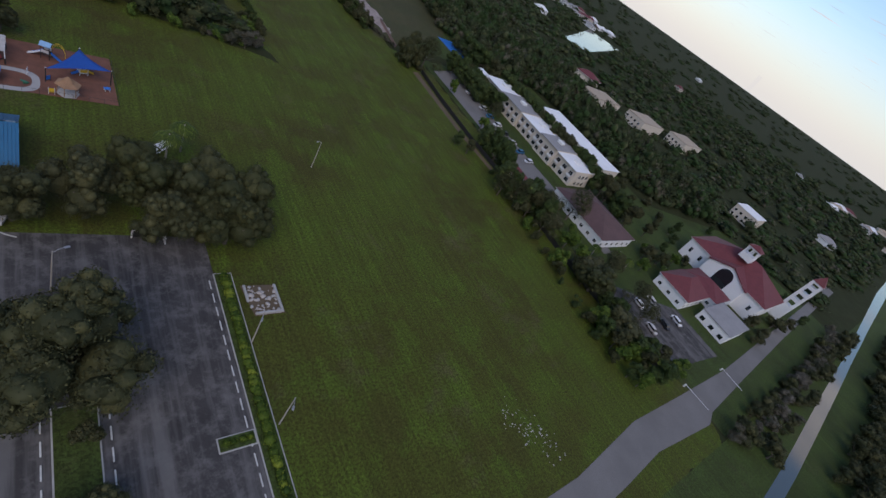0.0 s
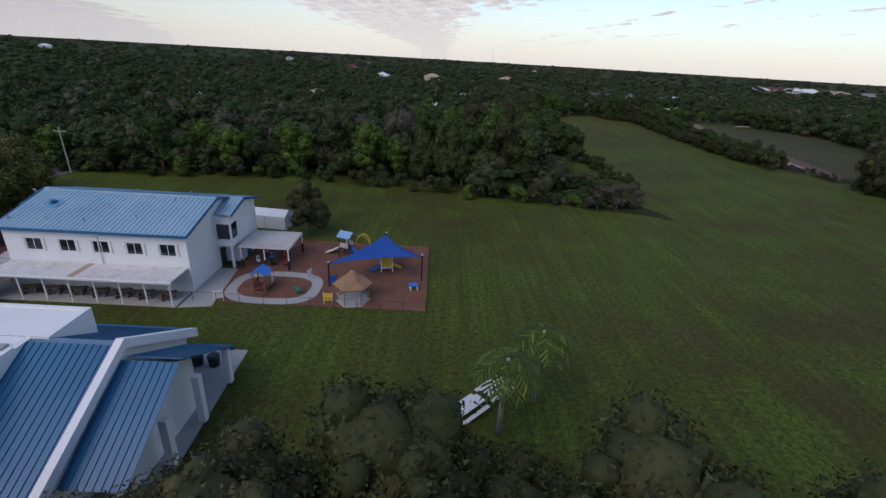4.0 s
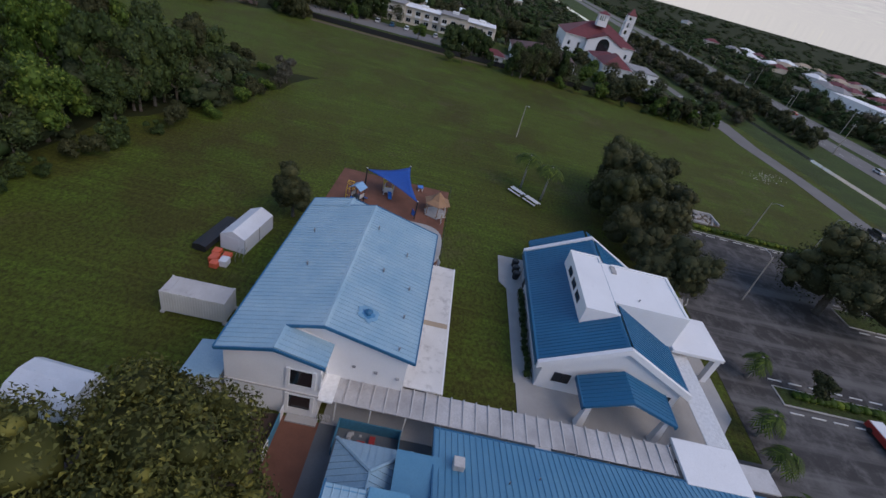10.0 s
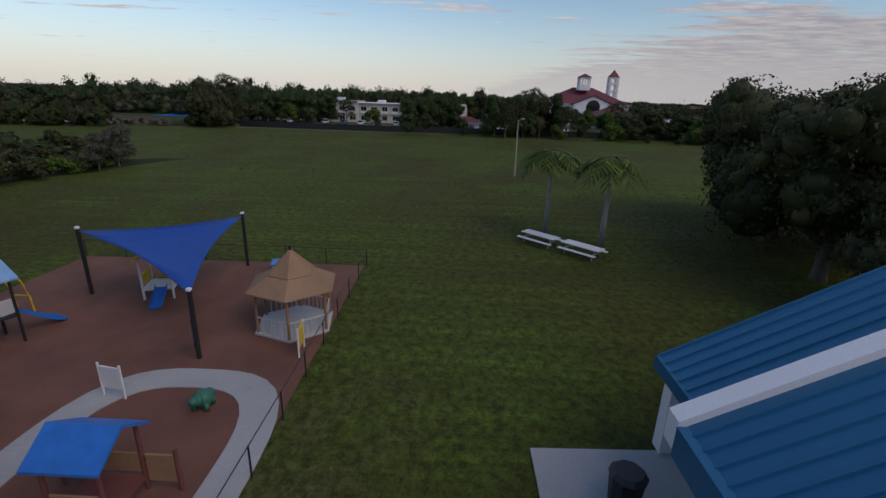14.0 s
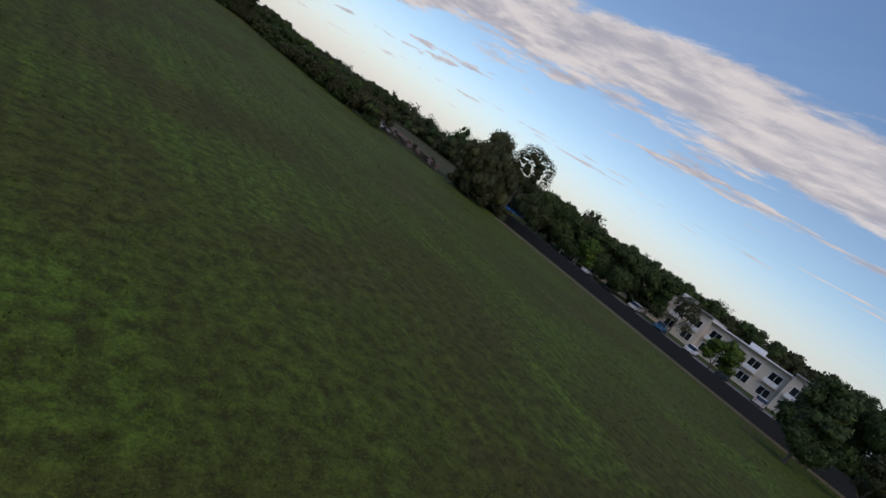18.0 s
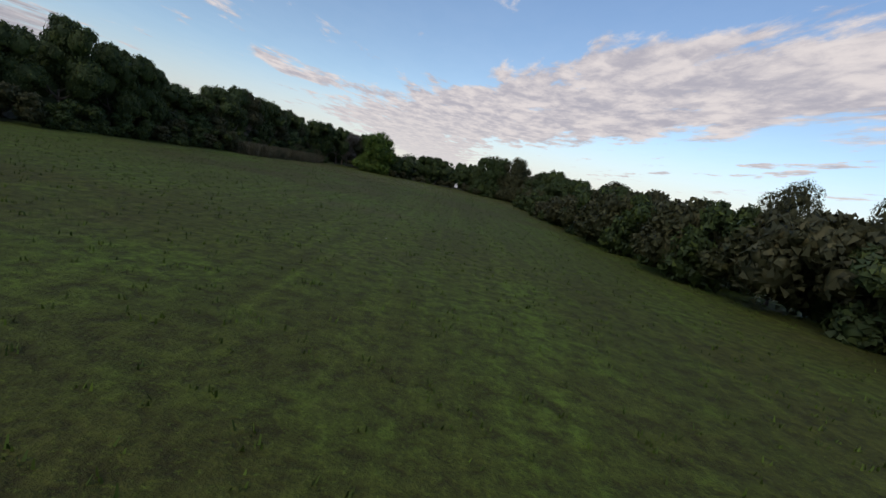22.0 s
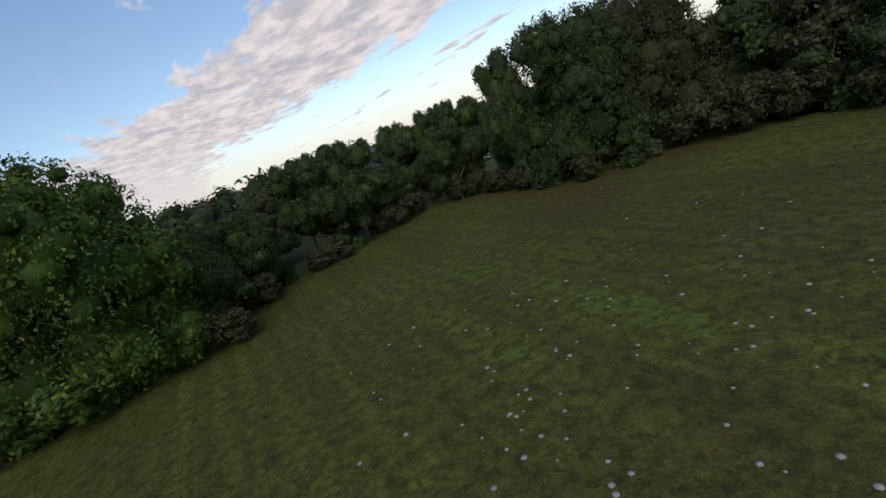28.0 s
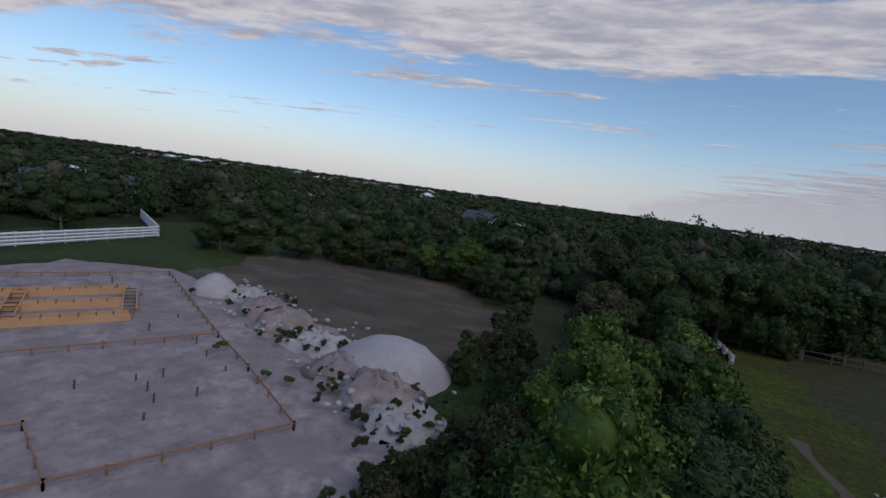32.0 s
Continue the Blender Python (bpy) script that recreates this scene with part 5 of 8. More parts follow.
school = thing("school_building", "two-storey white stucco school with a pale blue seamed metal roof", "building")
RY, RZ, E0, E1, EZ = 14.4, 8.75, 6.9, 22.0, 6.8
part("wall", gable_walls(-23.4, -4.3, 7.4, 21.5, 6.65, RY, 8.5), STUCCO, school)
part("wall", gable_walls(-4.3, -1.7, 7.4, 15.0, 6.65, 11.4, 7.85), STUCCO, school)
# the west bay overhangs an open porch at its corner
part("wall", prism(bmesh.new(), [(7.4, 0), (13.0, 0), (13.0, 2.85), (15.0, 2.85), (15.0, 6.65), (11.4, 7.85), (7.4, 6.65)], "x", -25.2, -23.4), STUCCO, school)
part("porch_post", cube(-25.2, -24.9, 14.7, 15.0, 0, 2.85), STUCCO, school)
# Solid black slab; its colour stands in for the shade inside the doorway
part("door", cube(-23.46, -23.4, 13.3, 14.6, 0.05, 2.3), BLACK, school, "black panel for the unlit doorway under the bay")
part("sill_band", cube(-25.26, -23.4, 15.0, 15.06, 2.85, 3.1), WHITE_TRIM, school)
part("sill_band", cube(-25.26, -25.2, 13.0, 15.06, 2.85, 3.1), WHITE_TRIM, school)
seam_slope(school, (-3.9, E1, EZ), "-x", 40, 0.4975, (E1 - RY, RZ - EZ), ROOF_PALE)
seam_slope(school, (-23.8, E0, EZ), "+x", 40, 0.4975, (RY - E0, RZ - EZ), ROOF_PALE)
fall = (RZ - EZ) / (RY - E0)
for x0, count in ((-25.6, 4), (-3.9, 5)):
    seam_slope(school, (x0, E0, EZ), "+x", count, 0.5, (4.5, 4.5 * fall), ROOF_PALE)
    seam_slope(school, (x0 + count * 0.5, 15.4, EZ + 0.18), "-x", count, 0.5, (4.0, 4.5 * fall - 0.18), ROOF_PALE)
    ridge_cap(school, x0, x0 + count * 0.5, 11.4, EZ + 4.5 * fall, ROOF_PALE)
ridge_cap(school, -23.8, -3.9, RY, RZ, ROOF_PALE)
for y, z in ((E0 - 0.05, EZ), (E1 + 0.05, EZ)):
    part("fascia", cube(-23.85 if y > 10 else -25.6, -3.85 if y > 10 else -1.3, y - 0.06, y + 0.06, z - 0.22, z + 0.06), TRIM_BLUE, school, "dark blue eave trim")
for x in (-23.86, -3.84):
    for ya, za, yb, zb in ((E1, EZ, RY, RZ), (RY, RZ, 11.4, EZ + 4.5 * fall)):
        prism(bm := bmesh.new(), [(ya, za - 0.2), (yb, zb - 0.2), (yb, zb + 0.09), (ya, za + 0.09)], "x", x - 0.05, x + 0.05)
        part("rake_trim", bm, TRIM_BLUE, school, "dark blue gable trim")
for x in (-25.65, -1.25):
    for ya, za, yb, zb in ((E0, EZ, 11.4, EZ + 4.5 * fall), (11.4, EZ + 4.5 * fall, 15.4, EZ + 0.18)):
        prism(bm := bmesh.new(), [(ya, za - 0.2), (yb, zb - 0.2), (yb, zb + 0.09), (ya, za + 0.09)], "x", x - 0.05, x + 0.05)
        part("rake_trim", bm, TRIM_BLUE, school, "dark blue gable trim")
for k in range(5):
    x = -21.4 + k * 3.5
    w = window(school, (x, 21.5, 4.95), "+y", 1.55, 1.25)
    for s in (-1, 1):
        part("shutter", cube(s * 1.0 - 0.12, s * 1.0 + 0.12, -0.1, 0, -0.72, 0.72), WHITE_TRIM, w)
for k in range(7):
    window(school, (-20.5 + k * 2.5, 21.5, 1.7), "+y", 1.2, 1.4)
for z in (1.9, 4.9):
    window(school, (-1.7, 13.5, z - 0.1), "+x", 1.75, 1.75 if z > 3 else 1.6, None, False)
    for y in (12.45, 14.55):
        part("surround", cube(-1.7, -1.56, y - 0.14, y + 0.14, z - 1.15, z + 0.95), WHITE_TRIM, school)
part("string_course", cube(-1.7, -1.6, 7.4, 15.05, 2.95, 3.1), GALV, school, "stained ledge between the storeys")
window(school, (-25.2, 14.1, 4.75), "-x", 1.5, 1.9, None, False)
window(school, (-24.3, 15.0, 4.75), "+y", 1.5, 1.9, None, False)
window(school, (-2.6, 15.0, 4.8), "+y", 1.5, 1.75, None, False)
for x in (-3.5, -1.72):
    part("surround", cube(x - 0.12, x + 0.12, 15.0, 15.12, 3.8, 5.85), WHITE_TRIM, school)
part("door", cube(-25.3, -25.18, 10.0, 11.2, 0.05, 2.15), TRIM_BLUE, school, "dark blue door")
part("gutter_pipe", rod((-23.5, 21.6, 0), (-23.5, 21.6, 6.6), 0.06), WHITE_TRIM, school)
part("gutter_pipe", rod((-14.2, 21.6, 2.9), (-14.2, 21.6, 6.6), 0.06), WHITE_TRIM, school)
for x, y in ((-12.2, 20.2), (-4.5, 20.5), (-8.3, 20.3), (-19.6, 15.6), (-13.2, 17.4), (-17.2, 19.2), (-12.0, 10.4), (-18.0, 9.2)):
    z = EZ + (E1 - y) * fall if y > RY else EZ + (y - E0) * fall
    bm = tube(bmesh.new(), [(x, y, z - 0.05), (x, y, z + 0.34)], [0.07, 0.07], 8)
    tube(bm, [(x, y, z + 0.34), (x, y, z + 0.4)], [0.11, 0.1], 8)
    part("roof_vent", bm, STEEL, school, "small grey vent pipe")
tz = EZ + (E1 - 17.3) * fall
bm = tube(bmesh.new(), [(-7.0, 17.3, tz - 0.1), (-7.0, 17.3, tz + 0.22), (-7.0, 17.3, tz + 0.36), (-7.0, 17.3, tz + 0.5)], [0.26, 0.25, 0.36, 0.14], 14)
part("roof_turbine", bm, TRIM_BLUE, school, "blue round roof ventilator")
for r, lift, m in ((0.95, 0.082, STAIN_PALE), (0.55, 0.088, STAIN_BLUE)):
    bm, rng = bmesh.new(), np.random.default_rng(int(r * 100))
    ring = []
    for k in range(22):
        a, q = 2 * math.pi * k / 22, r * rng.uniform(0.75, 1.15)
        y = 17.3 + q * math.sin(a)
        ring.append(bm.verts.new((-7.0 + q * math.cos(a), y, EZ + (E1 - y) * fall + lift)))
    f = bm.faces.new(ring)
    e = bmesh.ops.extrude_face_region(bm, geom=[f])
    bmesh.ops.translate(bm, vec=(0, 0, -0.05), verts=[g for g in e["geom"] if isinstance(g, bmesh.types.BMVert)])
    part("paint_stain", bm, m, school, "blue paint sprayed round the ventilator")
for k in range(3):
    part("wall_lamp", cube(-4.3, -4.12, 17.0 + k * 1.9, 17.3 + k * 1.9, 4.4 - k * 0.2, 4.6 - k * 0.2, 0.03), STEEL, school)
part("balcony_floor", cube(-4.3, -1.5, 15.0, 16.2, 2.7, 2.85), WHITE_TRIM, school)
for k in range(10):
    part("baluster", cube(-1.62, -1.58, 15.05 + k * 0.12, 15.08 + k * 0.12, 0.1, 1.0), WHITE_TRIM, school)

# veranda with a coated flat roof on the south side
ver = thing("veranda", "long white flat-roofed veranda on posts along the school", "veranda")
part("roof", cube(-23.2, -4.6, 21.55, 25.0, 2.82, 3.0, 0.04), DIRTY_ROOF, ver, "stained white roof coating")
part("gutter", cube(-23.3, -4.6, 25.0, 25.14, 2.74, 2.98, 0.02), WHITE_TRIM, ver)
part("roof_patch", cube(-13.4, -12.7, 21.7, 24.9, 3.0, 3.016), TAN_ROOF, ver, "tan patched seam")
for k in range(8):
    part("post", cube(-22.95 + k * 2.55, -22.83 + k * 2.55, 24.75, 24.87, 0, 2.84), WHITE_TRIM, ver)
part("floor", cube(-23.2, -4.6, 21.55, 24.9, 0.0, 0.09), CONCRETE, ver, "grey concrete floor")
for k in range(7):
    t = thing("bench_table", "dark slatted bench table under the veranda roof", "table", (-21.6 + k * 2.4, 23.2, 0.09), 20)
    part("top", cube(-0.8, 0.8, -0.3, 0.3, 0.68, 0.74, 0.01), BROWN, t)
    for s in (-1, 1):
        part("seat", cube(-0.8, 0.8, s * 0.6 - 0.13, s * 0.6 + 0.13, 0.42, 0.47, 0.01), BROWN, t)
        part("leg", cube(s * 0.55 - 0.04, s * 0.55 + 0.04, -0.65, 0.65, 0, 0.68), STEEL, t)

# slatted canopy over the west entrance
can = thing("playground_canopy", "white ribbed metal canopy on posts by the school entrance", "canopy")
for k in range(20):
    part("slat", cube(-31.9, -25.7, 9.1 + k * 0.3, 9.33 + k * 0.3, 2.78, 2.86), GALV, can)
part("beam", cube(-31.9, -31.75, 9.1, 15.1, 2.62, 2.78), WHITE_TRIM, can)
part("beam", cube(-26.2, -26.05, 9.1, 15.1, 2.62, 2.78), WHITE_TRIM, can)
for x in (-31.82, -28.9, -26.1):
    for y in (9.2, 14.95):
        part("post", cube(x - 0.06, x + 0.06, y - 0.06, y + 0.06, 1.2, 2.65), WHITE_TRIM, can)
        part("post_pad", cube(x - 0.13, x + 0.13, y - 0.13, y + 0.13, 0.05, 1.3, 0.03), BLACK, can, "dark padded post foot")

# ---- chapel: deep blue gable roof and a white clerestory block ----
chapel = thing("chapel", "white stucco chapel with deep blue metal roof and clerestory block", "building")
CY, CZ, CE = 41.9, 7.8, 3.75
part("wall", gable_walls(-30.0, -10.6, 34.9, 49.4, 3.6, CY, 7.55), STUCCO, chapel)
crun, crise = CY - 34.3, CZ - CE
seam_slope(chapel, (-30.2, 34.3, CE), "+x", 44, 0.45, (crun, crise), ROOF_DEEP)
seam_slope(chapel, (-10.4, 49.9, CE), "-x", 44, 0.45, (crun, crise), ROOF_DEEP)
ridge_cap(chapel, -30.2, -10.4, CY, CZ, ROOF_DEEP, 0.53)
for x0, x1 in ((-30.55, -30.05), (-10.55, -10.1)):
    for ya, za, yb in ((34.1, CE - 0.1, CY), (50.1, CE - 0.1, CY)):
        prism(bm := bmesh.new(), [(ya, za - 0.55), (yb, CZ - 0.4), (yb, CZ + 0.28), (ya, za + 0.22)], "x", x0, x1)
        part("parapet", bm, STUCCO, chapel, "white stucco gable parapet")
part("fascia", cube(-30.0, -10.5, 34.05, 34.3, CE - 0.75, CE + 0.04), ROOF_DEEP, chapel, "deep blue eave band")
part("fascia", cube(-30.0, -10.5, 49.9, 50.12, CE - 0.5, CE + 0.04), ROOF_DEEP, chapel, "deep blue eave band")
for k in range(5):
    window(chapel, (-23.6 + k * 2.3, 34.9, 2.05), "-y", 0.75, 0.6, BLACK)
part("door", cube(-27.6, -26.7, 34.82, 34.95, 0.1, 2.15), BLACK, chapel, "dark side door")
window(chapel, (-10.6, 37.2, 2.0), "+x", 1.6, 1.1, BLACK)
window(chapel, (-10.6, 48.0, 2.0), "+x", 1.2, 1.1, BLACK)
bz = 7.87
part("clerestory_block", cube(-25.95, -15.15, 38.3, CY + 0.1, 3.2, bz), STUCCO, chapel)
part("clerestory_block", cube(-24.8, -17.15, CY + 0.1, 50.36, 3.2, bz), STUCCO, chapel)
part("block_roof", cube(-25.65, -15.45, 38.6, CY - 0.2, bz - 0.04, bz + 0.012), MEMBRANE, chapel, "white coated flat roof")
part("block_roof", cube(-24.5, -17.45, CY - 0.2, 50.06, bz - 0.04, bz + 0.015), MEMBRANE, chapel, "white coated flat roof")
for x0, x1, y0, y1 in ((-25.95, -15.15, 38.3, 38.6), (-25.95, -25.65, 38.6, CY + 0.1), (-15.45, -15.15, 38.6, CY + 0.1), (-25.65, -24.5, CY - 0.2, CY + 0.1), (-24.8, -24.5, 43.2, 50.36), (-17.45, -17.15, CY + 0.1, 50.36), (-24.5, -17.45, 50.06, 50.36)):
    part("parapet", cube(x0, x1, y0, y1, bz, bz + 0.13), STUCCO, chapel)
by0 = 38.3
for k in range(3):
    window(chapel, (-22.9 + k * 2.3, by0, 6.85), "-y", 1.35, 0.62, BLACK, False)
part("roof_scupper", cube(-24.3, -22.9, 42.9, 43.5, bz + 0.01, bz + 0.2, 0.04), CONCRETE, chapel)
bm = tube(bmesh.new(), [(-18.5, 45, bz), (-18.5, 45, bz + 0.3)], [0.09, 0.09], 8)
part("roof_vent", bm, STEEL, chapel)
# lower roof at the west end
seam_slope(chapel, (-34.0, 35.4, 3.2), "+x", 8, 0.45, (CY - 35.4, 3.55), ROOF_DEEP)
seam_slope(chapel, (-30.4, 48.8, 3.2), "-x", 8, 0.45, (CY - 35.4, 3.55), ROOF_DEEP)
part("fascia", cube(-34.0, -30.5, 35.3, 35.42, 2.8, 3.22), ROOF_DEEP, chapel)
part("west_wall", gable_walls(-32.4, -30.2, 38.5, 46.2, 4.2, CY, 6.2), STUCCO, chapel)
for y in (35.9, 40.2, 44.2, 48.3):
    part("column", cube(-33.8, -33.3, y - 0.25, y + 0.25, 0.1, 3.3 + max(0, 1.2 - abs(y - CY) * 0.25)), STUCCO, chapel)
# east entrance gable on tapered columns
seam_slope(chapel, (-10.0, 38.3, 3.45), "+x", 8, 0.45, (4.0, 1.9), ROOF_DEEP)
seam_slope(chapel, (-6.4, 47.3, 3.45), "-x", 8, 0.45, (5.0, 1.9), ROOF_DEEP)
part("fascia", cube(-10.0, -6.3, 38.15, 38.3, 3.0, 3.5), ROOF_DEEP, chapel)
part("fascia", cube(-10.0, -6.3, 47.3, 47.45, 3.0, 3.5), ROOF_DEEP, chapel)
prism(bm := bmesh.new(), [(38.2, 3.2), (42.3, 5.1), (47.4, 3.2), (47.4, 3.5), (42.3, 5.42), (38.2, 3.5)], "x", -6.42, -6.25)
part("rake_trim", bm, ROOF_DEEP, chapel)
for y in (39.0, 46.6):
    bm = bmesh.new()
    r = bmesh.ops.create_cone(bm, cap_ends=True, segments=4, radius1=0.55, radius2=0.3, depth=3.3)
    bmesh.ops.rotate(bm, cent=(0, 0, 0), matrix=Matrix.Rotation(radians(45), 3, "Z"), verts=bm.verts)
    bmesh.ops.translate(bm, vec=(-6.9, y, 1.7), verts=bm.verts)
    part("column", bm, STUCCO, chapel, "tapered white column")
part("door", cube(-10.62, -10.5, 41.2, 43.4, 0.1, 2.5), BLACK, chapel, "dark glass entrance doors")
# south portico: white flat roof and wide carport
part("portico_roof", cube(-23.2, -16.6, 50.36, 56.6, 3.55, 4.0, 0.05), MEMBRANE, chapel, "white flat portico roof")
for x in (-22.7, -17.1):
    part("column", cube(x - 0.35, x + 0.35, 55.7, 56.4, 0.05, 3.56), STUCCO, chapel)

plaza = sheet("plaza", [(-10.4, 33.0), (-5.9, 33.0), (-5.2, 52), (-12, 57.5), (-31, 57.5), (-34, 50), (-33.3, 31.6), (-27.1, 31.6), (-25.9, 32.6), (-10.4, 32.8)], 0.09, CONCRETE, "light grey concrete walk round the chapel", "pavement")
for x in (-31.4, -30.0, -28.6):
    b = thing("waste_bin", "dark grey waste bin beside the chapel wall", "bin", (x, 33.9, 0.09), 0, "bins behind the chapel")
    part("body", tube(bmesh.new(), [(0, 0, 0), (0, 0, 0.95)], [0.42, 0.5], 10), BLACK, b)
    part("lid", tube(bmesh.new(), [(0, 0, 0.95), (0, 0, 1.08)], [0.53, 0.4], 10), BLACK, b)
# ribbed white canopy between chapel and drive
cov = thing("entrance_canopy", "white ribbed metal canopy in front of the chapel", "canopy")
for k in range(16):
    part("slat", cube(-17.0, -5.4, 50.2 + k * 0.155, 50.32 + k * 0.155, 2.95, 3.03), WHITE_TRIM, cov)
for x in (-14.5, -5.6):
    part("beam", cube(x - 0.06, x + 0.06, 50.2, 52.66, 2.8, 2.95), WHITE_TRIM, cov)
    for y in (50.4, 52.5):
        part("post", cube(x - 0.07, x + 0.07, y - 0.07, y + 0.07, 0.05, 2.82), WHITE_TRIM, cov)

# ---- covered walkway ----
wk = thing("covered_walkway", "weathered sheet-metal walkway roof on thin white posts", "walkway")
for k in range(27):
    y = 16.0 + k * 1.12
    part("roof_panel", prism(bmesh.new(), [(-4.65, 2.58), (-1.75, 2.66), (-1.75, 2.72), (-4.65, 2.64)], "y", y, y + 1.02), PANEL, wk)
    part("rib", cube(-4.7, -1.7, y + 1.01, y + 1.12, 2.66, 2.78), GALV, wk)
for k in range(11):
    for x in (-4.55, -1.85):
        part("post", cube(x - 0.05, x + 0.05, 16.4 + k * 2.95, 16.5 + k * 2.95, 0, 2.62), WHITE_TRIM, wk)
part("side_roof", cube(-1.75, -0.6, 33.4, 34.8, 2.6, 2.7), GALV, wk)
part("path", cube(-5.0, -1.4, 15.5, 54, 0.0, 0.085), CONCRETE, wk)
pc = thing("white_canopy", "white flat canopy at the end of the walkway", "canopy")
part("roof", cube(-5.3, -0.9, 46.5, 52.6, 2.85, 3.15, 0.03), MEMBRANE, pc)
part("roof", cube(-4.2, -1.8, 52.6, 55.6, 2.75, 2.95, 0.03), GALV, pc)
for x in (-5.1, -1.1):
    for y in (46.8, 52.3):
        part("post", cube(x - 0.1, x + 0.1, y - 0.1, y + 0.1, 0.05, 2.87), WHITE_TRIM, pc)

# ---- hall: low and high blue roofs with a clerestory between ----
hall = thing("hall", "large hall with teal-blue seamed metal roofs and a clerestory", "building")
part("wall", cube(0.0, 8.0, 25.6, 53.2, 0, 3.2), STUCCO, hall)
prism(bm := bmesh.new(), [(8.0, 0), (22.6, 0), (22.6, 3.6), (8.0, 7.2)], "y", 19.0, 53.3)
part("wall", bm, STUCCO, hall)
seam_slope(hall, (-1.2, 53.75, 2.95), "-y", 58, 0.5, (9.1, 2.75), ROOF_TEAL)
seam_slope(hall, (23.7, 17.9, 3.65), "+y", 72, 0.5, (16.4, 4.0), ROOF_PALE)
part("clerestory_wall", cube(7.75, 8.05, 19.0, 53.6, 5.2, 7.35), STUCCO, hall)
for k in range(12):
    window(hall, (7.75, 21.5 + k * 2.7, 6.55), "-x", 1.3, 0.4, TRIM_BLUE, False)
part("ridge_band", cube(7.25, 7.55, 17.8, 54.0, 7.05, 7.62), ROOF_TEAL, hall, "blue ridge band")
for k in range(5):
    part("ridge_vent", cube(7.1, 7.95, 20.5 + k * 7.0, 23.0 + k * 7.0, 7.6, 7.86, 0.05), ROOF_TEAL, hall, "raised blue ridge vent")
part("end_wall", cube(6.3, 11.2, 54.0, 54.35, 2.4, 8.6), STUCCO, hall, "tall white end wall")
part("fascia", cube(-1.3, -1.16, 24.75, 53.85, 2.7, 3.0), TRIM_BLUE, hall)
part("fascia", cube(23.65, 23.8, 17.8, 54.0, 3.35, 3.7), TRIM_BLUE, hall)
for y in (24.75, 53.85):
    prism(bm := bmesh.new(), [(-1.25, 2.7), (7.9, 5.4), (7.9, 5.78), (-1.25, 3.02)], "y", y - 0.06, y + 0.06)
    part("rake_trim", bm, TRIM_BLUE, hall)
for y in (17.85, 53.95):
    prism(bm := bmesh.new(), [(7.1, 7.3), (23.75, 3.35), (23.75, 3.75), (7.1, 7.74)], "y", y - 0.06, y + 0.06)
    part("rake_trim", bm, TRIM_BLUE, hall)
for x, y, s in ((2.4, 26.6, 0.42), (4.6, 45.4, 0.34)):
    z = 2.95 + (x + 1.2) * 0.3022
    part("roof_unit", cube(x - s, x + s, y - s, y + s, z, z + 0.75, 0.04), GALV, hall, "small grey roof unit")
for x, y in ((2.0, 33), (4.0, 38), (3.0, 30.5)):
    z = 2.95 + (x + 1.2) * 0.3022
    part("roof_vent", rod((x, y, z), (x, y, z + 0.3), 0.06), STEEL, hall)
bm = tube(bmesh.new(), [(4.9, 24.6, 3.9), (4.9, 24.2, 4.15)], [0.3, 0.3], 10)
part("exhaust_duct", bm, STEEL, hall)
part("annex_wall", cube(8.05, 20.0, 14.0, 19.0, 0, 3.1), STUCCO, hall)

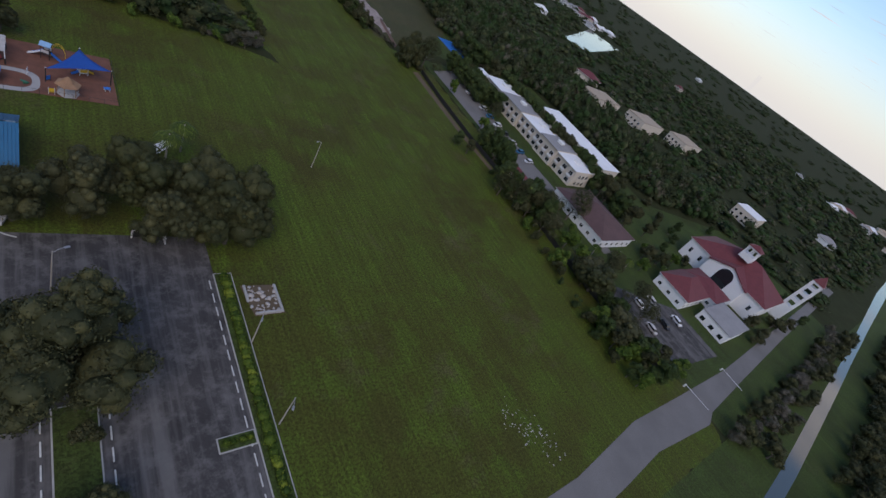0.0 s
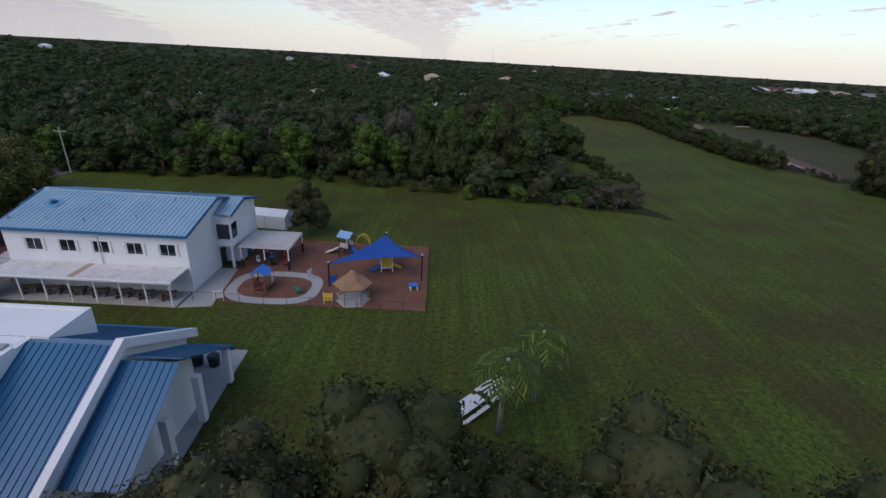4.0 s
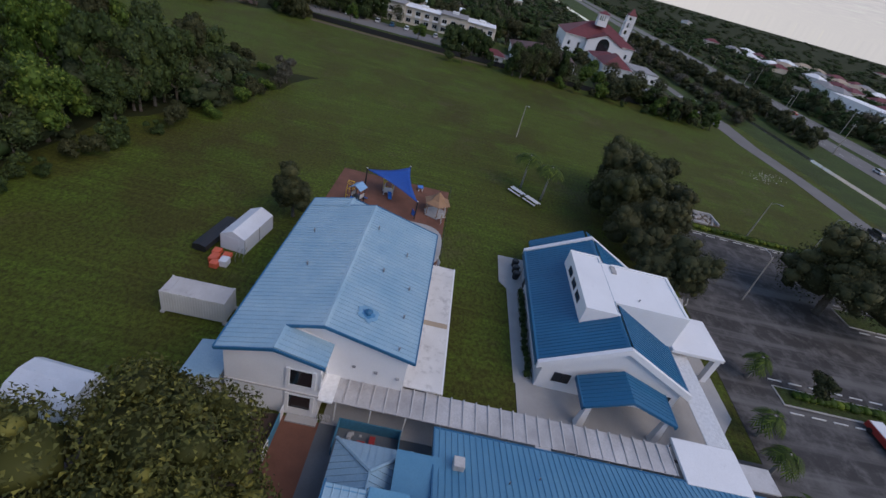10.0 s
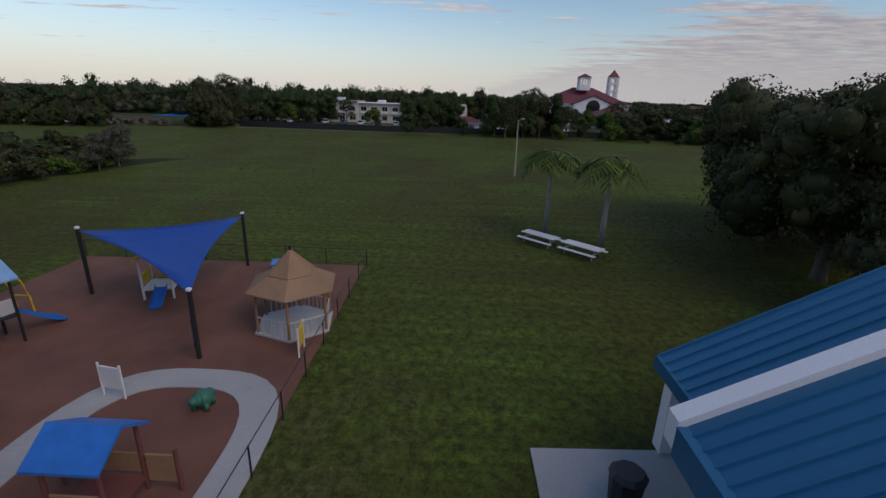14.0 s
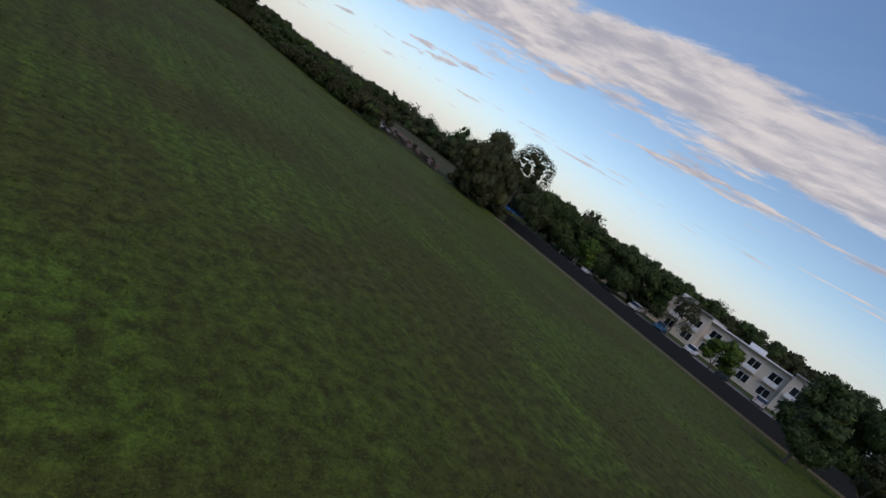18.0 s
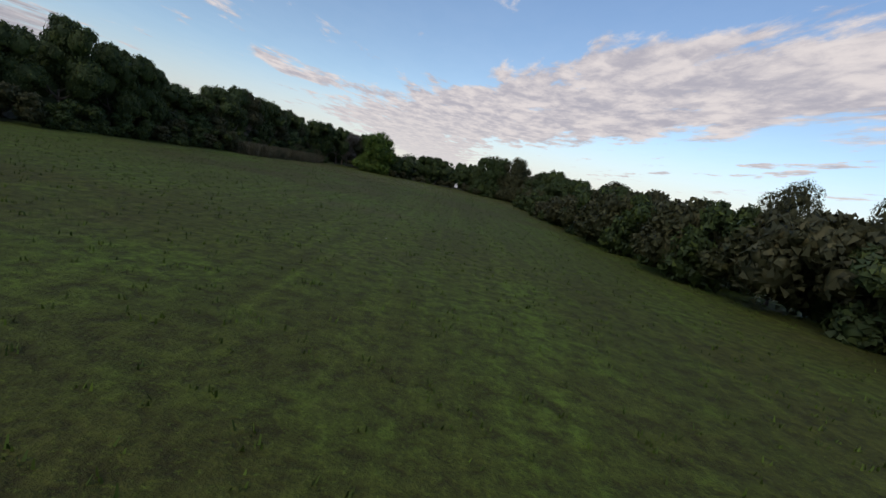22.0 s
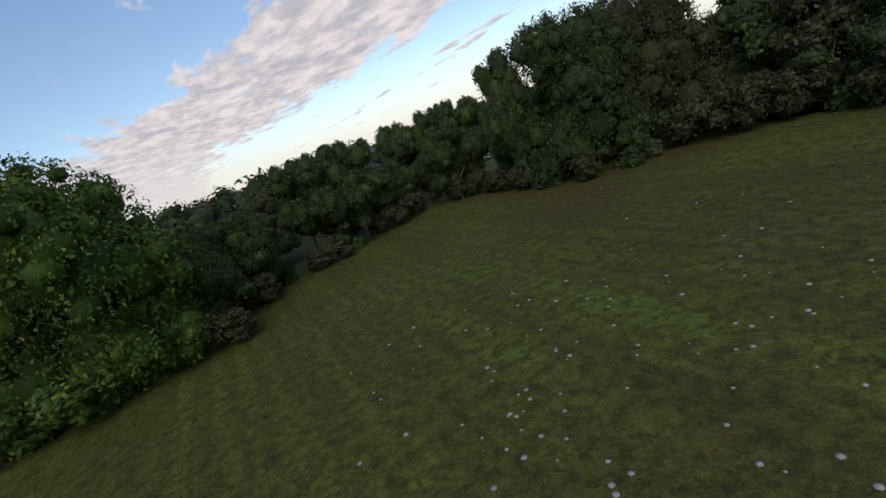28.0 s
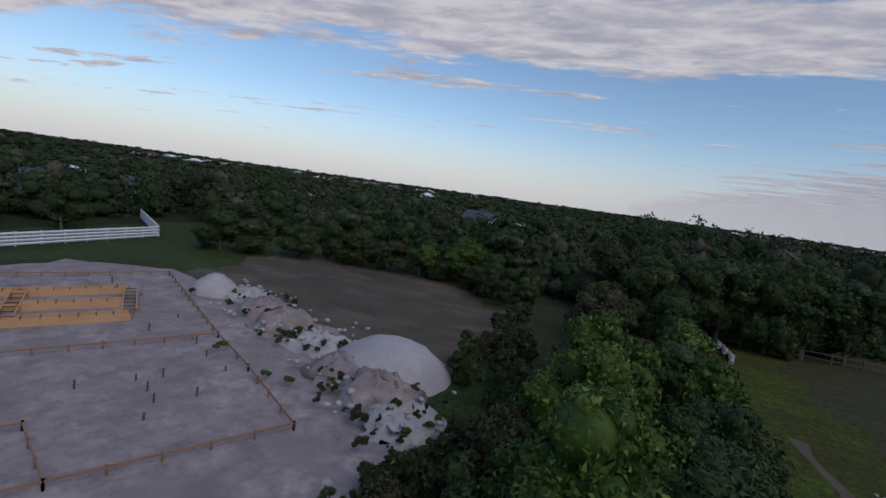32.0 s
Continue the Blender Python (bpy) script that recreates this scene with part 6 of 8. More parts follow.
# hipped roofs of the low links north of the hall
def hip_roof(parent, x0, x1, y0, y1, z0, z1, mat):
    """Four hipped slopes with raised seams, sharing one apex or a short ridge."""
    w, d = x1 - x0, y1 - y0
    r = min(w, d) / 2
    a, b = ((x0 + r, (y0 + y1) / 2), (x1 - r, (y0 + y1) / 2)) if w >= d else (((x0 + x1) / 2, y0 + r), ((x0 + x1) / 2, y1 - r))
    cs = [(x0, y0), (x1, y0), (x1, y1), (x0, y1)]
    near = [min((a, b), key=lambda p: (p[0] - c[0]) ** 2 + (p[1] - c[1]) ** 2) for c in cs]
    for i in range(4):
        j = (i + 1) % 4
        bm = bmesh.new()
        low = [Vector((*cs[i], z0)), Vector((*cs[j], z0))]
        top = [Vector((*near[j], z1)), Vector((*near[i], z1))]
        pts = low + (top if near[i] != near[j] else top[:1])
        f = bm.faces.new([bm.verts.new(p) for p in pts])
        bmesh.ops.recalc_face_normals(bm, faces=[f])
        if f.normal.z < 0:
            f.normal_flip()
        e = bmesh.ops.extrude_face_region(bm, geom=[f])
        bmesh.ops.translate(bm, vec=(0, 0, -0.08), verts=[g for g in e["geom"] if isinstance(g, bmesh.types.BMVert)])
        along = low[1] - low[0]
        n = max(2, int(along.length / 0.5))
        inward = Vector((-along.y, along.x, 0)).normalized()
        mid = (top[0] + top[1]) / 2
        if (mid - low[0]).dot(inward) < 0:
            inward = -inward
        run = (mid - low[0]).dot(inward)
        slope = (z1 - z0) / run
        seams = []
        for k in range(1, n):
            p = low[0] + along * (k / n)
            s0, s1 = (top[1] - low[0]).dot(along.normalized()), (top[0] - low[0]).dot(along.normalized())
            q = along.length * k / n
            reach = run if s0 <= q <= s1 else (run * q / max(s0, 0.01) if q < s0 else run * (along.length - q) / max(along.length - s1, 0.01))
            seams.append((p + Vector((0, 0, 0.03)), p + inward * reach + Vector((0, 0, slope * reach + 0.03))))
        part("roof_slope", bm, mat, parent)
        for p, q in seams:
            part("seam", rod(p, q, 0.04, 4), mat, parent)
    for c, p in zip(cs, near):
        part("hip_cap", rod((*c, z0 + 0.03), (*p, z1 + 0.03), 0.15, 6), mat, parent)
    if a != b:
        part("ridge_cap", rod((*a, z1 + 0.03), (*b, z1 + 0.03), 0.09, 6), mat, parent)


link = thing("link_building", "small white annex with pale blue hipped seamed roofs", "building")
part("wall", cube(1.9, 7.9, 18.0, 22.7, 0, 2.8), STUCCO, link)
hip_roof(link, 1.3, 11.5, 17.4, 23.3, 2.8, 4.35, ROOF_PALE)
hip_roof(link, 6.8, 12.5, 12.2, 18.2, 2.6, 3.9, ROOF_TEAL)
part("wall", cube(7.4, 12.0, 13.0, 17.8, 0, 2.6), STUCCO, link)
part("roof_slope", prism(bmesh.new(), [(2.0, 4.0), (8.0, 5.1), (8.0, 5.18), (2.0, 4.08)], "y", 22.0, 25.4), ROOF_TEAL, link)
yard = sheet("yard", [(-1.4, 12.3), (8, 12.3), (8, 15.4), (-1.4, 15.4)], 0.05, MULCH, "small red mulch yard between school and hall", "yard")
sheet("yard_paving", [(-1.6, 15.4), (8, 15.4), (8, 25.5), (-1.4, 25.5)], 0.045, DARK_PAVING, "dark concrete between school and hall", "paving")
sheet("yard_soil", ragged([(-1.5, 6.5), (5, 5), (8, 12.2), (-1.5, 12.2)], 6, 1.5, 0.2), 0.04, BARE_RED, "dark soil beside the school wall", "soil")
part_step = solid("door_step", cube(-1.65, -0.9, 12.6, 15.2, 0.0, 0.18, 0.02), CONCRETE, "pale concrete step along the school wall", "step")
fen = thing("yard_fence", "low blue panel fence round the yard", "fence")
for k, (x0, x1, y0, y1) in enumerate(((-1.5, -0.7, 12.25, 12.33), (-0.7, 0.5, 12.25, 12.33), (0.5, 1.7, 12.25, 12.33), (1.7, 2.9, 12.25, 12.33), (-1.4, 1.2, 17.0, 17.08), (-1.45, -1.37, 17.0, 19.6), (-1.45, -1.37, 19.6, 22.2), (-1.4, 1.2, 22.2, 22.28))):
    part("fence_panel", cube(x0, x1, y0, y1, 0.05, 1.3), WHITE_PVC if k in (0, 3) else FENCE_BLUE, fen)
heap_rng = np.random.default_rng(77)
for k in range(12):
    s = heap_rng.uniform(0.12, 0.28)
    solid("yard_stone", cube(-s, s, -s * 0.8, s * 0.8, 0, s, s * 0.3), CONCRETE, "loose stone in the fenced corner", "stone", "stones in the fenced corner").location = (heap_rng.uniform(-1.0, 0.9), heap_rng.uniform(17.4, 19.4), 0.045)
solid("red_crate", cube(-0.9, 0.2, 19.8, 20.3, 0.045, 0.5, 0.03), RED, "red plastic crate in the fenced corner", "crate")
ac = thing("air_conditioner", "grey twin-fan air conditioner on the ground behind the school", "air conditioner", (0.6, 9.7, 0.05), 4)
part("case", cube(-1.1, 1.1, -0.5, 0.5, 0.0, 0.9, 0.04), GALV, ac)
for s in (-0.53, 0.53):
    part("fan_ring", tube(bmesh.new(), [(s, 0, 0.9), (s, 0, 0.98)], [0.45, 0.43], 16), GALV, ac)
    part("fan_grille", tube(bmesh.new(), [(s, 0, 0.97), (s, 0, 1.0)], [0.37, 0.37], 16), BLACK, ac, "dark fan grille")
for k in range(9):
    part("louvre", cube(-1.05, 1.05, 0.5, 0.52, 0.1 + k * 0.08, 0.13 + k * 0.08), STEEL, ac)
for x, y, m in ((0.4, 21.0, BLACK), (0.2, 19.2, RED), (0.5, 18.2, BLUE_PLASTIC), (0.3, 22.2, BLACK)):
    solid("storage_crate", cube(x - 0.35, x + 0.35, y - 0.35, y + 0.35, 0.05, 0.75, 0.04), m, "plastic storage crate in the yard", "crate", "crates in the yard")

# ---- playground ----
sheet("playground_bed", [(-48.8, 5.1), (-25.7, 5.0), (-25.7, 15.2), (-24.2, 15.2), (-24.2, 23.2), (-49.0, 23.2)], 0.05, MULCH, "red-brown mulch playground bed", "mulch")
sheet("school_apron", [(-25.6, 15.3), (-23.4, 15.3), (-23.4, 24.9), (-26.6, 24.3), (-26.0, 18.5)], 0.075, CONCRETE, "concrete apron at the school corner", "pavement")


def ring_path(cx, cy, ax, ay, w, z, n=40, p=3.0):
    """A rounded loop path, as a flat band with thickness."""
    bm = bmesh.new()
    rows = []
    for k in range(n):
        a = 2 * math.pi * k / n
        c, s = math.cos(a), math.sin(a)
        r = (abs(c) ** p + abs(s) ** p) ** (-1 / p)
        rows.append([bm.verts.new((cx + (ax + d) * r * c, cy + (ay + d) * r * s, h)) for d, h in ((0, z - 0.05), (0, z), (w, z), (w, z - 0.05))])
    for k in range(n):
        a, b = rows[k], rows[(k + 1) % n]
        for i in range(4):
            bm.faces.new((a[i], a[(i + 1) % 4], b[(i + 1) % 4], b[i]))
    bmesh.ops.recalc_face_normals(bm, faces=bm.faces)
    return bm


solid("loop_path", ring_path(-31.6, 19.4, 4.0, 2.7, 1.2, 0.085), CONCRETE, "pale concrete tricycle loop path", "path", kind="structure")

sail = thing("shade_sail", "tight blue canvas shade sail on dark posts", "shade sail")
A, B, C = Vector((-43.2, 9.75, 3.55)), Vector((-48.2, 15.95, 3.3)), Vector((-37.6, 18.6, 2.95))
bm = bmesh.new()
N = 10
grid = {}
for i in range(N + 1):
    for j in range(N + 1 - i):
        a, b = i / N, j / N
        c = 1 - a - b
        p = A * a + B * b + C * c
        sag = 27 * a * b * c
        pull = (A + B + C) / 3
        edge = max(0.0, 4 * max(a * b, b * c, a * c) - 0.0)
        p = p.lerp(pull, 0.2 * edge * (1 - min(1, sag)))
        p.z -= 0.35 * sag
        grid[i, j] = bm.verts.new(p)
for i in range(N):
    for j in range(N - i):
        bm.faces.new((grid[i, j], grid[i + 1, j], grid[i, j + 1]))
        if j < N - i - 1:
            bm.faces.new((grid[i + 1, j], grid[i + 1, j + 1], grid[i, j + 1]))
ex = bmesh.ops.extrude_face_region(bm, geom=list(bm.faces))
bmesh.ops.translate(bm, vec=(0, 0, -0.03), verts=[g for g in ex["geom"] if isinstance(g, bmesh.types.BMVert)])
bmesh.ops.recalc_face_normals(bm, faces=bm.faces)
part("canvas", bm, TARP, sail, smooth=True)
for p in (A, B, C):
    part("post", rod((p.x, p.y, 0), (p.x, p.y, p.z + 0.15), 0.1, 10), BLACK, sail)
    part("clamp", cube(p.x - 0.09, p.x + 0.09, p.y - 0.09, p.y + 0.09, p.z + 0.1, p.z + 0.24, 0.02), WHITE_TRIM, sail)

gaz = thing("gazebo", "six-sided tan wooden gazebo with a pointed roof", "gazebo", (-40.9, 21.5, 0.05), 10)
for k in range(6):
    a0, a1 = math.pi / 3 * k, math.pi / 3 * (k + 1)
    def gp(a, r, z):
        return Vector((math.cos(a) * r, math.sin(a) * r, z))
    for r0, z0, r1, z1 in ((2.15, 2.1, 0.95, 2.75), (1.1, 2.72, 0.05, 3.75)):
        bm = bmesh.new()
        f = bm.faces.new([bm.verts.new(v) for v in (gp(a0, r0, z0), gp(a1, r0, z0), gp(a1, r1, z1), gp(a0, r1, z1))])
        e = bmesh.ops.extrude_face_region(bm, geom=[f])
        bmesh.ops.translate(bm, vec=(0, 0, -0.05), verts=[g for g in e["geom"] if isinstance(g, bmesh.types.BMVert)])
        part("roof_slope", bm, TAN_WOOD, gaz)
    part("post", rod(gp(a0, 1.75, 0), gp(a0, 1.75, 2.15), 0.07), TAN_WOOD, gaz)
    if k != 4:
        part("rail", rod(gp(a0, 1.75, 0.85), gp(a1, 1.75, 0.85), 0.045, 6), GALV, gaz)
        for s in range(1, 7):
            part("baluster", rod(gp(a0, 1.75, 0.1).lerp(gp(a1, 1.75, 0.1), s / 7), gp(a0, 1.75, 0.85).lerp(gp(a1, 1.75, 0.85), s / 7), 0.025, 5), GALV, gaz)
part("floor", tube(bmesh.new(), [(0, 0, 0), (0, 0, 0.1)], [1.9, 1.9], 6), GALV, gaz)
part("finial", rod((0, 0, 3.7), (0, 0, 3.95), 0.06), BLACK, gaz)


def slide_bm(x0, x1, z0, y, w=0.5):
    """A trough with raised sides, swept down a curve as one skin."""
    bm, rows, n = bmesh.new(), [], 9
    for k in range(n):
        f = k / (n - 1)
        x, z = x0 + (x1 - x0) * f, z0 * (1 - f) ** 1.3 + 0.1
        rows.append([bm.verts.new((x, y + dy * w / 2, z + dz)) for dy, dz in ((-1.12, -0.05), (-1.12, 0.15), (-1, 0.15), (-1, 0), (1, 0), (1, 0.15), (1.12, 0.15), (1.12, -0.05))])
    for p, q in zip(rows, rows[1:]):
        for i in range(8):
            bm.faces.new((p[i], p[(i + 1) % 8], q[(i + 1) % 8], q[i]))
    bm.faces.new(rows[0])
    bm.faces.new(rows[-1])
    bmesh.ops.recalc_face_normals(bm, faces=bm.faces)
    return bm


def play_tower(name, label, x, y, rz, roof_mat, post_mat, panel_mat, slides, h=1.3):
    t = thing(name, label, "play structure", (x, y, 0.05), rz)
    for px in (-0.7, 0.7):
        for py in (-0.7, 0.7):
            part("post", rod((px, py, 0), (px, py, h + 1.7), 0.06, 8), post_mat, t)
    part("deck", cube(-0.75, 0.75, -0.75, 0.75, h - 0.08, h), post_mat, t)
    prism(bm := bmesh.new(), [(-0.95, h + 1.55), (0, h + 2.15), (0.95, h + 1.55), (0.95, h + 1.63), (0, h + 2.25), (-0.95, h + 1.63)], "x", -0.95, 0.95)
    part("roof", bm, roof_mat, t)
    for s in (-1, 1):
        part("side_panel", cube(-0.62, 0.62, s * 0.72 - 0.03, s * 0.72 + 0.03, h + 0.1, h + 0.75, 0.02), panel_mat, t)
    for (a, b, yy, m) in slides:
        part("slide", slide_bm(a, b, h, yy), m, t)
    return t


tw = play_tower("slide_tower", "blue and grey play tower with curved slides", -37.9, 9.7, -20, PALE_BLUE, BLACK, GALV, ((0.75, 3.0, 0.3, TENT), (0.75, 2.6, -0.35, BLUE_PLASTIC), (-0.75, -2.6, 0.0, BLUE_PLASTIC)))
ph = play_tower("playhouse", "small wooden playhouse with a blue plastic roof", -30.4, 20.0, 90, BLUE_PLASTIC, RED_WOOD, TAN_WOOD, (), 0.45)
for sx in (-1.65, 1.65):
    part("post", rod((sx, 0.7, 0), (sx, 0.7, 1.4), 0.06, 8), RED_WOOD, ph)
    part("rail", rod((sx, 0.7, 1.15), (sx * 0.45, 0.7, 1.15), 0.04, 6), RED_WOOD, ph)
part("front_panel", cube(-1.6, -0.8, 0.66, 0.74, 0.3, 1.2, 0.02), WHITE_PVC, ph)
part("gate_panel", cube(0.8, 1.6, 0.66, 0.74, 0.3, 1.2, 0.02), TAN_WOOD, ph)
ys = play_tower("toddler_tower", "yellow and white toddler play unit under the sail", -43.6, 13.4, 15, YELLOW, WHITE_PVC, YELLOW, ((0.75, 2.0, 0.2, BLUE_PLASTIC), (-0.75, -2.0, -0.2, YELLOW)), 0.6)
climb = thing("climbing_arch", "yellow tube climbing arch behind the slide tower", "climber", (-39.8, 8.2, 0.05))
for s in (-0.4, 0.4):
    part("arch", tube(bmesh.new(), [(1.2 * math.cos(a), s, 2.6 * math.sin(a)) for a in np.linspace(0, math.pi, 11)], [0.045] * 11, 6), YELLOW, climb)
for a in np.linspace(0.3, 2.8, 7):
    part("rung", rod((1.2 * math.cos(a), -0.4, 2.6 * math.sin(a)), (1.2 * math.cos(a), 0.4, 2.6 * math.sin(a)), 0.03, 6), YELLOW, climb)
pt = thing("play_table", "small white play house with a blue lid", "play table", (-47.4, 18.3, 0.05), 15)
for sx in (-0.4, 0.4):
    for sy in (-0.3, 0.3):
        part("leg", cube(sx - 0.06, sx + 0.06, sy - 0.06, sy + 0.06, 0, 0.55), WHITE_PVC, pt)
part("top", cube(-0.55, 0.55, -0.45, 0.45, 0.55, 0.66, 0.03), BLUE_PLASTIC, pt)
dino = bmesh.new()
for p, r in (((0, 0, 0.35), 0.34), ((0.35, 0, 0.5), 0.2), ((-0.4, 0, 0.28), 0.2), ((0.55, 0, 0.6), 0.16)):
    q = bmesh.ops.create_icosphere(dino, subdivisions=2, radius=r)
    bmesh.ops.translate(dino, vec=p, verts=q["verts"])
for sx in (-0.2, 0.22):
    for sy in (-0.22, 0.22):
        tube(dino, [(sx, sy, 0), (sx, sy, 0.3)], [0.09, 0.08], 6)
ob = solid("spring_rider", dino, GREEN_ROOF, "green plastic animal-shaped rider on the mulch", "play rider", smooth=True)
ob.location = (-34.6, 20.4, 0.05)
for x, y, rz, m in ((-34.9, 17.0, 80, WHITE_PVC), (-38.4, 22.6, 5, YELLOW), (-26.9, 23.2, 20, WHITE_PVC), (-38.0, 18.3, 40, BLUE_PLASTIC)):
    sg = thing("activity_board", "small upright activity panel between two posts", "activity board", (x, y, 0.05), rz)
    for s in (-0.45, 0.45):
        part("post", rod((s, 0, 0), (s, 0, 1.35), 0.04, 6), BLACK if m == BLUE_PLASTIC else WHITE_PVC, sg)
    part("panel", cube(-0.42, 0.42, -0.03, 0.03, 0.35, 1.25, 0.02), m, sg)
for x, y, m in ((-27.6, 10.5, RED), (-28.6, 12.0, BLUE_PLASTIC), (-30.2, 11.2, RED), (-29.4, 13.6, BLACK), (-31.0, 13.4, RED), (-27.3, 13.1, WHITE_PVC)):
    r = thing("ride_on_toy", "small plastic ride-on toy car", "toy", (x, y, 0.05), float(rng_t.uniform(0, 360)), "toys under the canopy")
    part("body", cube(-0.35, 0.35, -0.22, 0.22, 0.15, 0.45, 0.06), m, r)
    part("roof", cube(-0.22, 0.2, -0.2, 0.2, 0.8, 0.86, 0.02), m, r)
    for sx in (-0.22, 0.22):
        part("pillar", rod((sx * 0.8, -0.17, 0.42), (sx * 0.8, -0.17, 0.82), 0.03, 5), m, r)
        for sy in (-0.24, 0.24):
            part("wheel", tube(bmesh.new(), [(sx, sy - 0.04, 0.12), (sx, sy + 0.04, 0.12)], [0.12, 0.12], 10), BLACK, r)
pf = thing("playground_fence", "low black chain-link fence round the playground", "fence")
FP = [(-24.2, 23.35), (-49.1, 23.35), (-48.9, 5.0)]
for (xa, ya), (xb, yb) in zip(FP, FP[1:]):
    n = int(math.hypot(xb - xa, yb - ya) / 2.4)
    for k in range(n + 1):
        x, y = xa + (xb - xa) * k / n, ya + (yb - ya) * k / n
        part("post", rod((x, y, 0), (x, y, 1.15), 0.03, 6), BLACK, pf)
    part("top_rail", rod((xa, ya, 1.12), (xb, yb, 1.12), 0.02, 5), BLACK, pf)

# ---- picnic tables by the palms ----
for x, y, rz in ((-55.3, 35.6, 15), (-52.9, 38.2, 15)):
    t = thing("picnic_table", "white metal picnic table with benches on the grass", "picnic table", (x, y, 0), rz + 30, "tables by the palms")
    part("top", cube(-1.5, 1.5, -0.5, 0.5, 0.72, 0.78, 0.02), WHITE_PVC, t)
    for s in (-1, 1):
        part("bench", cube(-1.5, 1.5, s * 0.85 - 0.17, s * 0.85 + 0.17, 0.42, 0.47, 0.01), WHITE_PVC, t)
        part("leg", cube(s * 1.1 - 0.04, s * 1.1 + 0.04, -0.9, 0.9, 0.36, 0.42), STEEL, t)
        for q in (-0.6, 0.6):
            part("leg", rod((s * 1.1, q, 0), (s * 1.1, q * 0.4, 0.72), 0.035, 6), STEEL, t)


# ---- lamp poles ----
def lamp_pole(x, y, h, arm, rz, label, lean=0.0):
    p = thing("lamp_pole", label, "lamp pole", (x, y, 0), rz, "lamp poles")
    top = (lean * h, 0, h)
    part("pole", tube(bmesh.new(), [(0, 0, -0.3), top], [0.135, 0.075], 8), POLE, p)
    part("arm", tube(bmesh.new(), [(top[0], 0, h - 0.3), (top[0] + arm * 0.5, 0, h + 0.15), (top[0] + arm, 0, h + 0.2)], [0.05, 0.045, 0.04], 6), STEEL, p)
    part("lamp_head", cube(top[0] + arm - 0.1, top[0] + arm + 0.55, -0.16, 0.16, h + 0.1, h + 0.28, 0.05), STEEL, p)
    return p


lamp_pole(-86.9, 37.3, 7.8, -1.5, 200, "tall pale concrete lamp pole standing in the field", 0.02)
for x, y, rz in ((-61.3, 84.0, 60), (-61.7, 98.3, 60), (-37.1, 71.2, 200), (-38.2, 116.4, 180), (2.3, 76.1, 90), (4.2, 104, 90)):
    lamp_pole(x, y, 8.3, 1.4, rz, "concrete lamp pole in a planted strip of the car park", 0.03)

# ---- hedges ----
def hedge(x0, x1, y0, y1, h, count, label, mat=HEDGE):
    rng = np.random.default_rng(int(abs(x0 * 13 + y0 * 7)))
    n = max(2, int(max(x1 - x0, y1 - y0) / 0.9))
    r = min(x1 - x0, y1 - y0) / 2
    lobes = []
    for k in range(n):
        f = (k + 0.5) / n
        x, y = (x0 + (x1 - x0) * f, (y0 + y1) / 2) if x1 - x0 > y1 - y0 else ((x0 + x1) / 2, y0 + (y1 - y0) * f)
        lobes.append((x + rng.uniform(-0.1, 0.1), y + rng.uniform(-0.1, 0.1), h * 0.5, r * rng.uniform(0.85, 1.15), h / (2 * r)))
    v, t, q = leaf_cloud(lobes, count, 0.14, rng, core=0.92)
    tagged(new("hedge", raw_mesh("hedge", v, t, q, mat)), label, "hedge", "hedges")


hedge(-60.7, -58.9, 70.0, 108, 1.0, 5200, "clipped yellow-green hedge along the car park")
hedge(-60.8, -59.0, 108.5, 123, 1.0, 2000, "clipped yellow-green hedge along the car park")
hedge(-58.0, -53.6, 98.5, 99.6, 0.7, 500, "short green hedge across a planted strip")
hedge(-18.6, -17.0, 68, 120, 0.9, 2800, "low green hedge in a planted strip")
hedge(3.2, 5.0, 68, 118, 0.8, 2400, "low green hedge in a planted strip")
hedge(-56, -26, 122.7, 123.9, 0.7, 1400, "low hedge at the end of the car park")
hedge(-22, 17, 122.7, 123.9, 0.7, 1600, "low hedge at the end of the car park")
hedge(-26.0, -11.2, 33.9, 34.7, 0.9, 1700, "dark clipped hedge along the chapel wall", LEAF)

# ---- back lawn: tents, container, sheds ----
tent = thing("storage_tent", "white tarpaulin storage tent with a gable roof", "tent", (-24.0, -0.5, 0), -7)
part("cover", gable_walls(-3.2, 3.2, -1.5, 1.5, 2.0, 0, 2.75), TENT, tent)
part("door_flap", cube(3.2, 3.24, -0.8, 0.8, 0.05, 1.9, 0.01), TENT, tent)
for x in (-3.2, 0, 3.2):
    for s in (-1, 1):
        part("frame_rib", rod((x, s * 1.52, 0), (x, s * 1.52, 2.02), 0.03, 6), STEEL, tent)
trailer = thing("covered_boat", "dark covered trailer beside the storage tent", "trailer", (-22.6, -3.7, 0), -7)
trailer.scale = (0.95, 0.8, 0.72)
part("hull", prism(bmesh.new(), [(-1.1, 0.5), (-0.8, 0.2), (0.8, 0.2), (1.1, 0.5), (1.0, 1.25), (0, 1.5), (-1.0, 1.25)], "x", -3.6, 3.4), BLACK, trailer)
for s in (-1, 1):
    part("wheel", tube(bmesh.new(), [(0.2, s * 1.05 - 0.1, 0.33), (0.2, s * 1.05 + 0.1, 0.33)], [0.33, 0.33], 12), BLACK, trailer)
